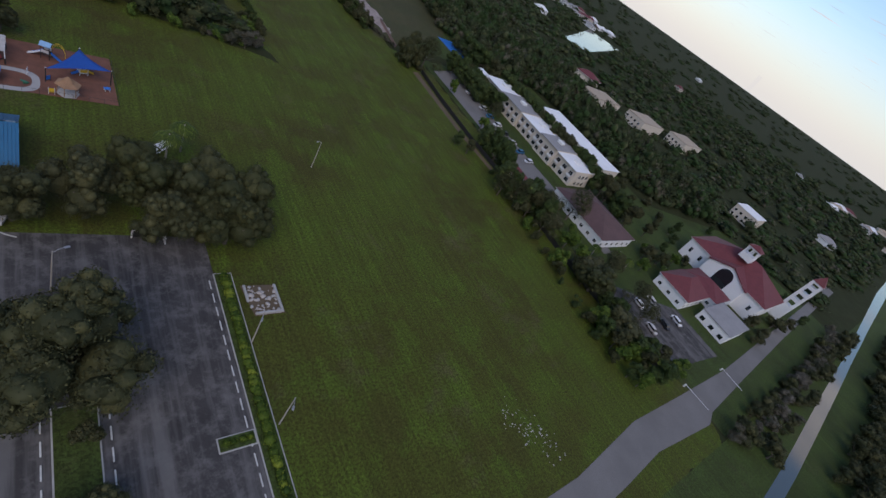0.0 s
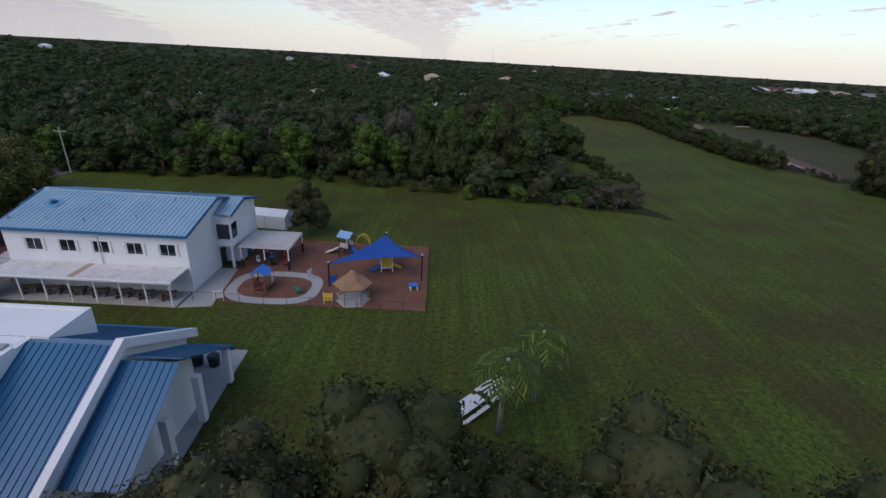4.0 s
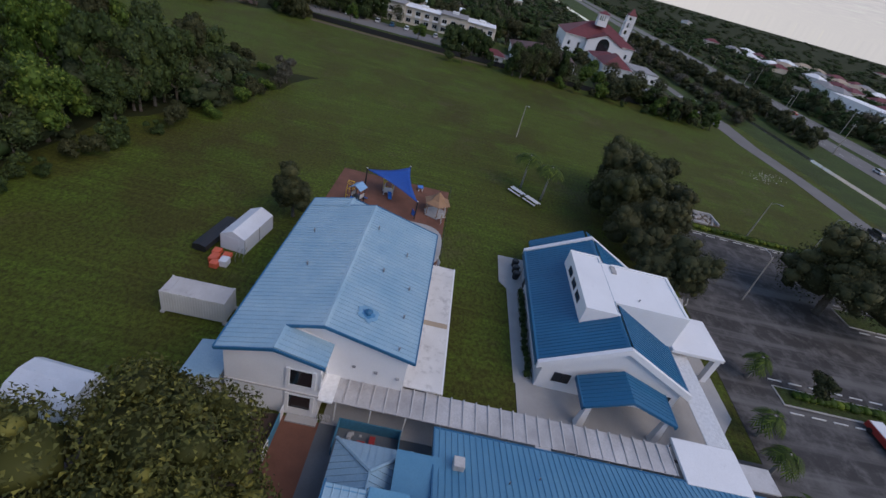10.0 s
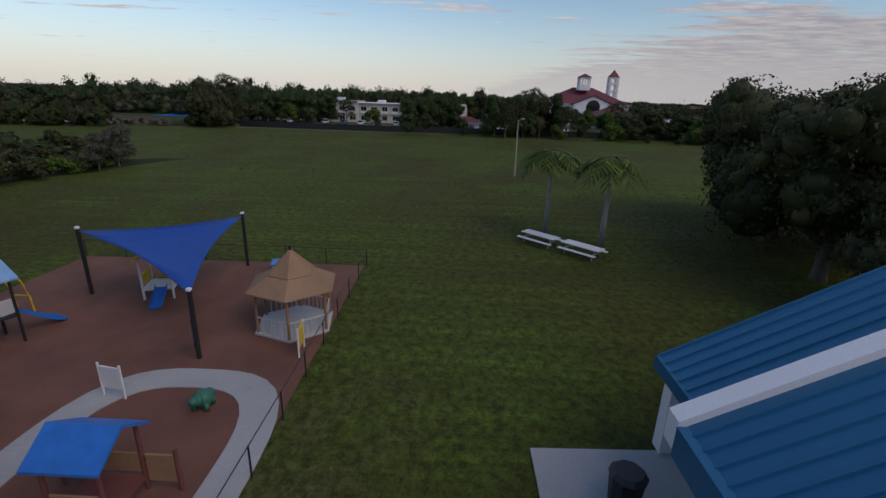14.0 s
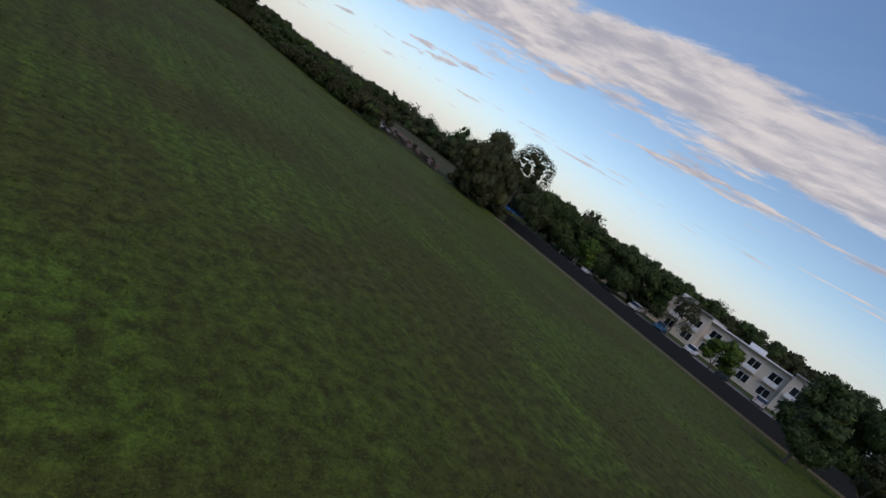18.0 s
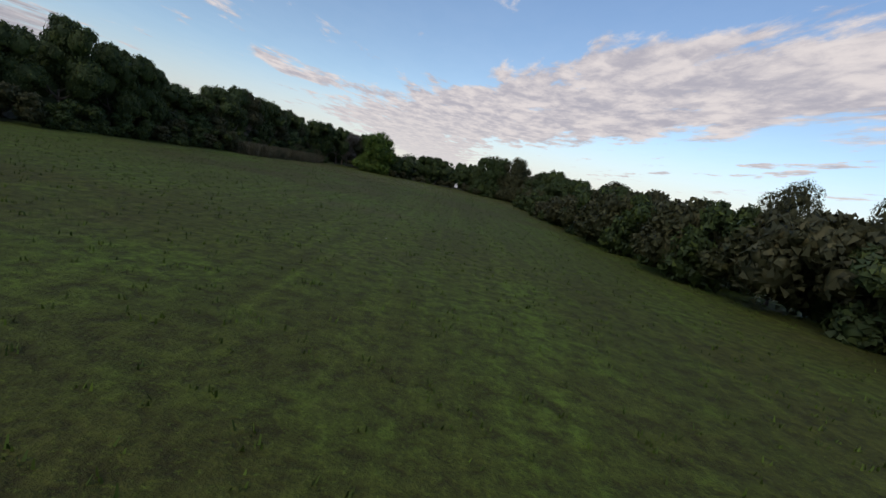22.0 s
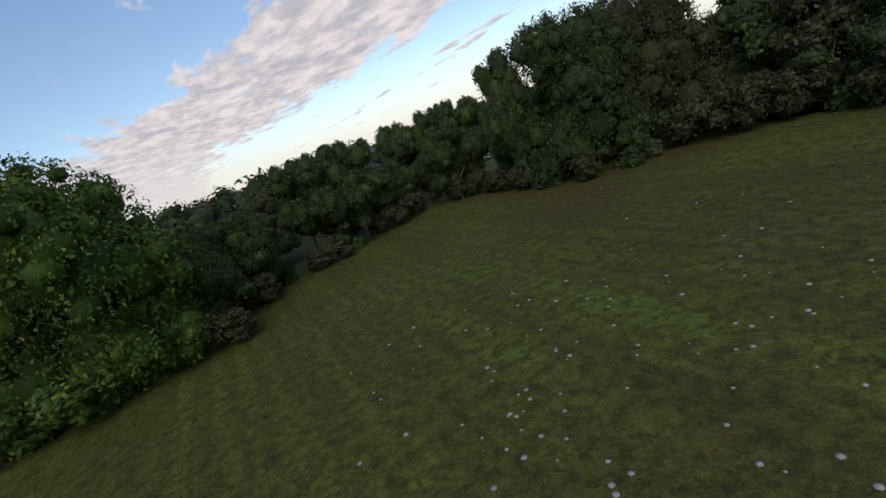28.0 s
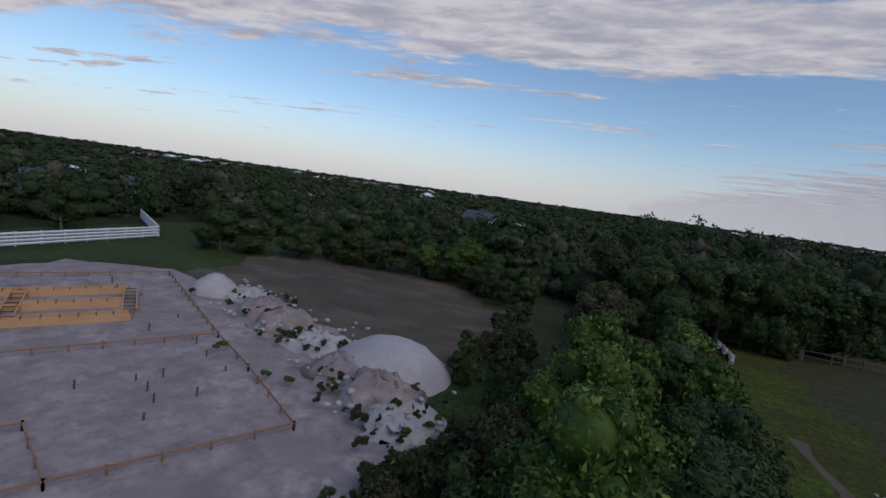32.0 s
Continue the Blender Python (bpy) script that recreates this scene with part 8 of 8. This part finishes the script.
def small_house(wall, roof, label, w=13, d=9, h=3.0, top=5.2):
    b = hip_house("house", label, -w / 2, w / 2, -d / 2, d / 2, h, top, wall, roof, 0.6, False, "suburb houses")
    for y in (-d / 4, d / 4):
        part("window", cube(w / 2 - 0.02, w / 2 + 0.06, y - 0.8, y + 0.8, 1.1, 2.3), GLASS, b, "dark window")
    part("window", cube(-1.2, 1.2, d / 2 - 0.02, d / 2 + 0.06, 0.9, 2.3), GLASS, b, "dark window")
    return b


KINDS = [small_house(STUCCO, MEMBRANE, "low white house with a pale roof among trees"), small_house(VILLA, TAN_ROOF, "cream house with a tan hipped roof among trees"), small_house(STUCCO, GREY_ROOF, "white house with a grey hipped roof among trees"), small_house(VILLA, RED_TILE, "cream house with a red tiled roof among trees")]
spots = HOUSE_SPOTS
for k, (x, y) in enumerate(spots):
    src = KINDS[k % 4]
    m = pose(x, y, 0, 0, 0, rng_h.choice([0, 90, 20, 110]))
    if k < 4:
        src.matrix_basis = m
    else:
        c = copy_thing(src, m)
        c.scale = (1, 1, 1) if k < 14 else tuple([1.15 + 0.5 * rng_h.random()] * 2 + [1.45])
for k, (x, y, w, d, h, wall, roof, label) in enumerate(((-130, 292, 30, 16, 6, STUCCO, TAN_ROOF, "white shop with tan roof beyond the main road"), (-30, 345, 46, 20, 8, PINK, MEMBRANE, "long pink and white shop front"), (40, 350, 60, 22, 7, MINT, MEMBRANE, "long mint-green shop front"), (125, 352, 70, 22, 8, VILLA, TAN_ROOF, "long cream shop front"), (-230, 330, 60, 20, 6, STUCCO, GREY_ROOF, "row of low white shops"), (-330, 310, 60, 18, 6, STUCCO, MEMBRANE, "row of low white shops with pale roofs"), (220, 340, 60, 22, 7, STUCCO, MEMBRANE, "low white shop front"), (-100, 340, 36, 18, 6, STUCCO, GREY_ROOF, "low white shop with parking"))):
    block("shop_building", label, x - w / 2, x + w / 2, y - d / 2, y + d / 2, h, wall, roof, "-y", 1, 6.0, "shops beyond the road")
sheet("shop_parking", rect(-400, 280, 262, 322), 0.04, ROAD, "wide pale car park before the shops", "parking lot")
sheet("far_parking", rect(52, 148, 66, 168), 0.04, ASPHALT, "large asphalt car park among trees", "parking lot")
for k in range(44):
    x, y = rng_h.uniform(-340, 240), rng_h.choice([268, 280, 292, 304, 316])
    car("car", x, y, 90, (WHITE_PVC, BLACK, GALV, RED)[k % 4], ("white", "black", "silver", "red")[k % 4] + " car parked before the shops") if k < 22 else None
gr = thing("arena_building", "big white building with a broad green roof", "building", (310, 118, 0), 35)
part("wall", cube(-26, 26, -17, 17, 0, 9.5), STUCCO, gr)
prism(bm := bmesh.new(), [(-18, 9.5), (0, 17), (18, 9.5), (18, 9.9), (0, 17.5), (-18, 9.9)], "x", -27, 27)
part("roof", bm, GREEN_ROOF, gr)
for k in range(6):
    window(gr, (-22 + k * 8.5, -17, 4.5), "-y", 3.0, 3.0)
block("white_hall", "low white hall with flat roof", 270, 300, 60, 82, 7, STUCCO, MEMBRANE, "-x", 2, 5)
for k in range(3):
    block("apartment_block", "cream apartment block with pale flat roof", -360 - k * 48, -328 - k * 48, -80 + k * 16, -62 + k * 16, 8, VILLA, TAN_ROOF, "+x", 2, 4, "apartment blocks")
block("apartment_block", "cream and white building beyond the trees", -404, -384, 40, 56, 8, VILLA, MEMBRANE, "+x", 2, 4, "apartment blocks")
sheet("far_lake", [(-700, -390), (-738, -346), (-512, -228), (-486, -248)], 0.05, WATER, "pale lake among the trees", "lake")


def utility_pole(x, y, h, rz, label, transformer=False):
    p = thing("utility_pole", label, "utility pole", (x, y, 0), rz, "utility poles")
    part("pole", tube(bmesh.new(), [(0, 0, -0.3), (0.15, 0.1, h)], [0.17, 0.11], 8), POLE, p)
    part("crossarm", cube(-1.1, 1.3, 0.02, 0.14, h - 0.9, h - 0.75), POLE, p)
    for s in (-1.0, 0.2, 1.1):
        part("insulator", tube(bmesh.new(), [(s, 0.08, h - 0.75), (s, 0.08, h - 0.45)], [0.06, 0.04], 6), STEEL, p)
    if transformer:
        for s in (-0.45, 0.55):
            part("transformer", tube(bmesh.new(), [(s, 0.3, h - 2.6), (s, 0.3, h - 1.6)], [0.27, 0.27], 10), GALV, p)
    return p


for k in range(14):
    utility_pole(-330 + k * 42, 171.5, 13, 0, "tall pole beside the main road")
for k in range(12):
    utility_pole(-310 + k * 46, 214, 12, 0, "tall pole beside the main road")
utility_pole(40.5, 20.5, 11, 30, "pole with two grey transformers beside the lane", True)
utility_pole(38.5, 26.5, 7.5, 0, "plain wooden pole beside the lane")
utility_pole(50, 51, 10, 0, "pole among the trees beside the lane")
utility_pole(24, -24, 9, 0, "pole at the edge of the woods")
solid("bare_pole", tube(bmesh.new(), [(-60, -27, -0.2), (-60.05, -27.05, 8.5)], [0.09, 0.06], 7), PALE_BARK, "thin pale pole standing at the edge of the woods", "pole")
arch_h = hip_house("white_cottage", "small white cottage with arches beyond the lane", 66, 73, 36, 41, 3.0, 4.2, STUCCO, GREY_ROOF)
hip_house("red_roof_house", "house with a dark red roof among the trees", 92, 104, 34, 44, 3.2, 5.6, VILLA, RED_TILE)
for k in range(16):
    x, y, s = 37.5 + rng_h.normal(0, 1.2) + (k % 4), 36 - k * 0.65, rng_h.uniform(0.3, 0.8)
    ob = new("boulder", STONES[k % 3])
    ob.location, ob.scale, ob.rotation_euler = (x + 1.5, y, s * 0.3), (s, s, s), (0, 0, k)
    tagged(ob, "pale boulder edging the lane garden", "boulder", "boulders by the lane")
sheet("lane_garden", ragged([(38.4, 28), (41, 25), (43, 32), (41, 38), (38.6, 38)], 4, 1.2, 0.35), 0.04, LIME, "pale stony garden bed beside the lane", "garden bed")
for x0, y0, x1, y1 in ((101, 20, 103, 5), (103, 5, 101, -8)):
    w = thing("white_fence", "white rail fence beyond the trees", "fence")
    for k in range(7):
        x, y = x0 + (x1 - x0) * k / 6, y0 + (y1 - y0) * k / 6
        part("post", cube(x - 0.07, x + 0.07, y - 0.07, y + 0.07, 0, 1.3), WHITE_PVC, w)
    for z in (0.4, 0.8, 1.2):
        part("rail", rod((x0, y0, z), (x1, y1, z), 0.05, 5), WHITE_PVC, w)

# ---- building site, hedgerow end and shelter ----
known = set(bpy.data.objects)
def heap(cx, cy, rx, ry, h, seed, rings=7, seg=18, rough=0.05):
    rng = np.random.default_rng(seed)
    bm = bmesh.new()
    rows = []
    for i in range(rings):
        f = i / rings
        rows.append([bm.verts.new((cx + rx * (1 - f) * math.cos(a) * (1 + rng.normal(0, rough)), cy + ry * (1 - f) * math.sin(a) * (1 + rng.normal(0, rough)), h * (1 - (1 - f) ** 1.9) + rng.normal(0, rough) - (0.15 if i == 0 else 0))) for a in (2 * math.pi * k / seg for k in range(seg))])
    tip = bm.verts.new((cx, cy, h))
    for a, b in zip(rows, rows[1:]):
        for k in range(seg):
            bm.faces.new((a[k], a[(k + 1) % seg], b[(k + 1) % seg], b[k]))
    for k in range(seg):
        bm.faces.new((rows[-1][k], rows[-1][(k + 1) % seg], tip))
    bmesh.ops.recalc_face_normals(bm, faces=bm.faces)
    return bm


solid("sand_mound", heap(-190.2, -202.2, 4.4, 4.6, 2.3, 1), LIME, "smooth rounded mound of pale sand", "mound", "spoil heaps", smooth=True)
solid("limerock_mound", heap(-196.5, -223.5, 2.1, 2.6, 1.9, 2), LIME, "white limerock heap at the edge of the pad", "mound", "spoil heaps", smooth=True)
berm_line = [(-197.5, -220.5), (-195.0, -216.5), (-192.8, -212.5), (-191.0, -208.5), (-187.6, -204.2), (-186.0, -201.0), (-184.2, -198.8)]
for k, (x, y) in enumerate(berm_line):
    solid("spoil_mound", heap(x, y, 2.5, 2.7, 0.8 + 0.4 * (k % 3), 10 + k, 8, 22, 0.16), SAND if k % 3 else LIME, "weedy heap of pale spoil and rocks", "mound", "spoil heaps", smooth=True)
rng_s = np.random.default_rng(31)
for k in range(230):
    i = int(rng_s.integers(len(berm_line)))
    x, y, s = berm_line[i][0] + rng_s.normal(0, 1.7), berm_line[i][1] + rng_s.normal(0, 1.7), rng_s.uniform(0.08, 0.34)
    ob = new("spoil_rock", STONES[k % 3])
    ob.location, ob.scale, ob.rotation_euler = (x, y, rng_s.uniform(0.1, 0.9)), (s, s, s), (0, 0, rng_s.uniform(0, 6))
    tagged(ob, "pale rock lying on the spoil heaps", "rock", "rocks on the spoil heaps")
for k in range(110):
    i = int(rng_s.integers(len(berm_line)))
    plant(BUSHES[k % 3], berm_line[i][0] + rng_s.normal(0.8, 1.6), berm_line[i][1] + rng_s.normal(0, 1.7), "dark weeds growing on the spoil heaps", "weeds", rng_s.uniform(0.09, 0.22), rng_s.uniform(0, 360), 0.8, "weeds on the heaps", 0.4)


def string_line(pts, label="thin timber edge board laid out on the sand"):
    for (xa, ya), (xb, yb) in zip(pts, pts[1:]):
        f = thing("edge_board", label, "board", group="edge boards on the pad")
        d = Vector((xb - xa, yb - ya, 0)).normalized()
        s = Vector((-d.y, d.x, 0)) * 0.035
        bm = bmesh.new()
        prism(bm, [((Vector((xa, ya, 0)) + s)[0], (Vector((xa, ya, 0)) + s)[1]), ((Vector((xb, yb, 0)) + s)[0], (Vector((xb, yb, 0)) + s)[1]), ((Vector((xb, yb, 0)) - s)[0], (Vector((xb, yb, 0)) - s)[1]), ((Vector((xa, ya, 0)) - s)[0], (Vector((xa, ya, 0)) - s)[1])], "z", 0.38, 0.48)
        part("board", bm, TAN_WOOD, f)
        n = max(2, int(math.hypot(xb - xa, yb - ya) / 1.6))
        for k in range(n + 1):
            x, y = xa + (xb - xa) * k / n, ya + (yb - ya) * k / n
            part("stake", cube(x - 0.04, x + 0.04, y - 0.04, y + 0.04, 0.0, 0.55), TAN_WOOD, f)


string_line([(-164.5, -212.8), (-172.7, -207.7), (-180.6, -202.8), (-184.6, -209.1), (-187.7, -214.5), (-198, -231)])
string_line([(-187.7, -214.5), (-177.9, -220.7), (-166, -228)])
string_line([(-172.7, -207.7), (-174.6, -212.2), (-168, -216)])
string_line([(-198, -231), (-184, -240), (-170, -248)])


def form_board(xa, ya, xb, yb):
    f = thing("form_box", "new orange lumber footing form", "formwork", group="footing forms")
    d = Vector((xb - xa, yb - ya, 0))
    s = Vector((-d.y, d.x, 0)).normalized()
    for side in (-0.45, 0.45):
        o = s * side
        t = s * 0.04
        p, q = Vector((xa, ya, 0)) + o, Vector((xb, yb, 0)) + o
        part("board", prism(bmesh.new(), [tuple((p + t)[:2]), tuple((q + t)[:2]), tuple((q - t)[:2]), tuple((p - t)[:2])], "z", 0.05, 0.6), FORM_WOOD, f)
    n = max(2, int(d.length / 1.0))
    for k in range(n + 1):
        c = Vector((xa, ya, 0)) + d * (k / n)
        part("tie", rod(tuple(c + s * 0.5 + Vector((0, 0, 0.55))), tuple(c - s * 0.5 + Vector((0, 0, 0.55))), 0.045, 5), BROWN, f)


form_board(-191.3, -227.9, -177, -237.3)
form_board(-186.8, -221.9, -172.5, -231.2)
form_board(-191.0, -227.3, -187.1, -222.4)
form_board(-185.3, -231.6, -181.3, -226.0)
form_board(-188.6, -225.0, -174.8, -234.0)
form_board(-176.5, -236.8, -172.7, -231.4)
for k in range(58):
    x, y = rng_s.uniform(-193, -164), rng_s.uniform(-236, -205)
    if not in_poly(x, y, [(-166, -212), (-181, -203.5), (-197, -230), (-175, -242), (-164, -230)]):
        continue
    h = rng_s.uniform(0.35, 0.7)
    solid("marker_stake", cube(x - 0.035, x + 0.035, y - 0.035, y + 0.035, 0, h), BROWN, "short dark stake standing in the sand", "stake", "stakes on the pad")
for k in range(40):
    x, y = rng_s.uniform(-186, -155), rng_s.uniform(-200.5, -196.5)
    s = rng_s.uniform(0.12, 0.4)
    ob = new("spoil_rock", STONES[k % 3])
    ob.location, ob.scale, ob.rotation_euler = (x, y, s * 0.1), (s, s, s * 0.6), (0, 0, rng_s.uniform(0, 6))
    tagged(ob, "pale rubble along the edge of the pad", "rock", "rubble along the pad")


def rail_fence(pts, label, h=1.3, step=2.4, rails=3, solid_panel=False):
    f = thing("white_fence", label, "fence")
    for (xa, ya), (xb, yb) in zip(pts, pts[1:]):
        n = max(1, int(math.hypot(xb - xa, yb - ya) / step))
        for k in range(n + 1):
            x, y = xa + (xb - xa) * k / n, ya + (yb - ya) * k / n
            part("post", cube(x - 0.07, x + 0.07, y - 0.07, y + 0.07, 0, h + 0.1), WHITE_PVC, f)
        for r in range(rails):
            z = h * (r + 0.7) / rails
            part("rail", rod((xa, ya, z), (xb, yb, z), 0.06 if not solid_panel else 0.16, 5), WHITE_PVC, f)


rail_fence([(-163.6, -191.0), (-162.5, -194.6), (-159.0, -203.5), (-155.9, -211.0), (-150.9, -221.6)], "white three-rail vinyl fence beside the hedgerow")
bfence = thing("wire_fence", "dark weathered post fence before the woods", "fence")
for k in range(13):
    y = -176 + k * 2.8
    part("post", cube(-219.62, -219.48, y - 0.07, y + 0.07, 0, 1.3), BARK, bfence)
for z in (0.5, 1.1):
    part("rail", rod((-219.55, -176, z), (-219.55, -142.4, z), 0.05, 5), BARK, bfence)
stand(BROADS[:3] + LUSH[1:], along([(-217, -184), (-221, -160)], 3.6) + along([(-222, -188), (-228, -160)], 4.2), (8.5, 10.5), "dark tree at the far side of the lawn", group="trees beyond the lawn", wide=(1.0, 1.25), jit=1.0, sink=0.8)
stand(BROADS + LUSH[1:], along([(-214, -240), (-221, -226), (-224, -205), (-214, -194)], 4.0), (4.6, 6.6), "leafy tree beyond the bare soil", group="scrub beyond the soil", wide=(0.8, 1.05), jit=1.0, sink=0.5)
stand(BROADS[:3] + LUSH[1:], [(-157, -232), (-161, -236), (-166, -242), (-158, -243), (-170, -250), (-163, -252), (-176, -258), (-186, -258), (-194, -262), (-204, -258)], (6.6, 8.6), "dark tree in the yards behind the rail fence", group="yard trees", wide=(0.8, 1.05), sink=0.4)
rail_fence([(-180, -250), (-213, -250.5)], "long white vinyl fence beyond the building pad", 1.6, 2.4, 4, True)
rail_fence([(-213, -250.5), (-224, -268)], "long white vinyl fence beyond the building pad", 1.6, 2.4, 4, True)
sh = thing("picnic_shelter", "white flat-roofed picnic shelter on slim posts", "shelter", (-175.3, -177.6, 0), 14)
sh.scale = (0.6, 0.6, 0.62)
part("roof", prism(bmesh.new(), [(-1.4, 2.6), (1.4, 2.85), (1.4, 2.97), (-1.4, 2.72)], "x", -2.0, 2.0), TENT, sh)
for sx in (-1.8, 1.8):
    for sy in (-1.2, 1.2):
        part("post", rod((sx * 1.08, sy * 1.1, 0), (sx, sy, 2.7), 0.06, 6), WHITE_PVC, sh)
part("table", cube(-0.9, 0.9, -0.35, 0.35, 0.68, 0.75, 0.02), GALV, sh)
for s in (-0.7, 0.7):
    part("bench", cube(-0.9, 0.9, s - 0.14, s + 0.14, 0.4, 0.46, 0.01), GALV, sh)
    part("table_leg", cube(s - 0.05, s + 0.05, -0.6, 0.6, 0, 0.68), GALV, sh)
for k in range(7):
    x = -211 - k * 1.2
    solid("felled_log", rod((x, -176.2 + 0.3 * (k % 2), 0.25 + 0.15 * (k % 3)), (x - 2.6, -175.4, 0.3), 0.22, 8), PALE_BARK, "pale felled log at the edge of the lawn", "log", "logs by the lawn")
for k in range(14):
    s = rng_s.uniform(0.15, 0.4)
    ob = new("spoil_rock", STONES[1])
    ob.location, ob.scale = (-189 + rng_s.normal(0, 1.4), -173.5 + rng_s.normal(0, 0.8), s * 0.3), (s, s, s)
    tagged(ob, "clod of soil and rock by the dirt patch", "rock", "clods by the dirt patch")
solid("mud_band", prism(bmesh.new(), ragged([(-192.3, -171.6), (-188, -173.2), (-172.6, -174), (-161.5, -166), (-162, -150), (-175, -146), (-190.5, -156), (-189.2, -165)], 19, 2.6, 0.35), "z", 0.0, 0.045), BROWN, "dark mud round the dirt patch", "mud", kind="structure")
moved_from(known)

# ---- reeds, tufts and litter in the meadow ----
def blades(places, rng, lo, hi, width, mat, name, label, category, lean=0.25, per=5):
    n = len(places) * per
    base = np.repeat(np.asarray(places, float), per, axis=0) + rng.normal(0, 1, (n, 2)) * width * 3
    h = rng.uniform(lo, hi, n)
    a = rng.uniform(0, 2 * math.pi, n)
    t = np.stack([np.cos(a), np.sin(a)], 1) * width
    tip = base + np.stack([np.cos(a + 1.4), np.sin(a + 1.4)], 1) * (h * lean * rng.uniform(0.2, 1.4, n))[:, None]
    z = np.zeros(n)
    v = np.stack([np.c_[base - t, z - 0.02], np.c_[base + t, z - 0.02], np.c_[tip + t * 0.3, h], np.c_[tip - t * 0.3, h]], 1).reshape(-1, 3)
    me = raw_mesh(name, v, np.zeros((0, 3), int), np.arange(n * 4).reshape(-1, 4), mat)
    return tagged(new(name, me), label, category, kind="stuff")


rng_g = np.random.default_rng(41)
reed_at = []
while len(reed_at) < 3400:
    f = rng_g.random()
    x, y = -94.6 + 0.8 * f + rng_g.normal(0, 0.8) + 0.5 * math.sin(f * 31), -126 - 41 * f
    if math.sin(f * 47) + math.sin(f * 113 + 1) > -1.1:
        reed_at.append((x, y + rng_g.normal(0, 0.8)))
blades(reed_at, rng_g, 0.5, 2.1, 0.03, REED, "reeds", "band of brownish reeds along the meadow", "reeds", 0.5, 9)
tufts = []
while len(tufts) < 26000:
    x, y = rng_g.uniform(-160, -50), rng_g.uniform(-185, 60)
    if (in_poly(x, y, [(-158, -36), (-158, 60), (-50, 60), (-50, 25), (-92, -12), (-100, -20), (-96, -120), (-98, -182), (-142, -182), (-148, -80)])):
        tufts.append((x, y))
blades(tufts, rng_g, 0.04, 0.13, 0.022, TUFT, "grass_tufts", "short tufts of brighter grass and weeds in the field", "grass", 0.6, 4)
specks = []
for k in range(70):
    x, y = (rng_g.normal(-117, 9), rng_g.normal(-161, 12)) if k < 40 else (rng_g.uniform(-150, -60), rng_g.uniform(-170, 50))
    specks.append((x, y, 0.02, rng_g.uniform(0.02, 0.045), 0.35, rng_g.uniform(0, 6)))
for k in range(220):
    specks.append((rng_g.normal(-121, 6), rng_g.normal(-159, 7), 0.025, rng_g.uniform(0.03, 0.085), 0.25, rng_g.uniform(0, 6)))
v0, f0 = ICO1
tagged(new("litter", scatter_mesh("litter", [(v0, f0, np.zeros((0, 4), int))], specks, PALE_BARK)), "pale leaves and stones scattered in the grass", "litter", kind="stuff")

# small white house beyond the rail fence
cot = thing("small_house", "small white house with a dark grey gable roof", "house", (-134.2, -221.4, 0), 48)
part("wall", gable_walls(-4.6, 4.6, -2.9, 2.9, 2.7, 0, 4.2), STUCCO, cot)
part("roof", prism(bmesh.new(), [(-3.4, 2.5), (0, 4.25), (3.4, 2.5), (3.4, 2.62), (0, 4.42), (-3.4, 2.62)], "x", -5.0, 5.0), DARK_SHINGLE, cot, "dark grey shingle roof")
for x in (-3.0, -0.6, 1.6, 3.4):
    window(cot, (x, 2.9, 1.5), "+y", 0.9, 1.3)
for y in (-1.2, 1.2):
    window(cot, (-4.6, y, 1.5), "-x", 0.9, 1.3)
    window(cot, (4.6, y, 1.5), "+x", 0.9, 1.3)
white = copy_thing(cot, pose(-184, -281, 0, 0, 0, 70))
white.scale = (1.3, 1.3, 1.9)
tagged(white, "white gabled house beyond the building pad", "house")
far_white = copy_thing(cot, pose(-167, -298, 0, 0, 0, -20))
far_white.scale = (1.6, 1.3, 1.5)
tagged(far_white, "long white house standing among dark trees", "house")
for x, y, turn, sx, sz in ((-213, -299, 40, 1.6, 1.3), (-236, -302, 12, 1.8, 1.2), (-196, -288, 64, 1.3, 1.2), (-300, -222, 20, 1.3, 1.6), (-312, -231, 75, 1.0, 1.5)):
    yard_house = copy_thing(cot, pose(x, y, 0, 0, 0, turn))
    yard_house.scale = (sx, 1.2, sz)
    tagged(yard_house, "pale house with a grey gable roof among trees", "house", "houses behind the vinyl fence")
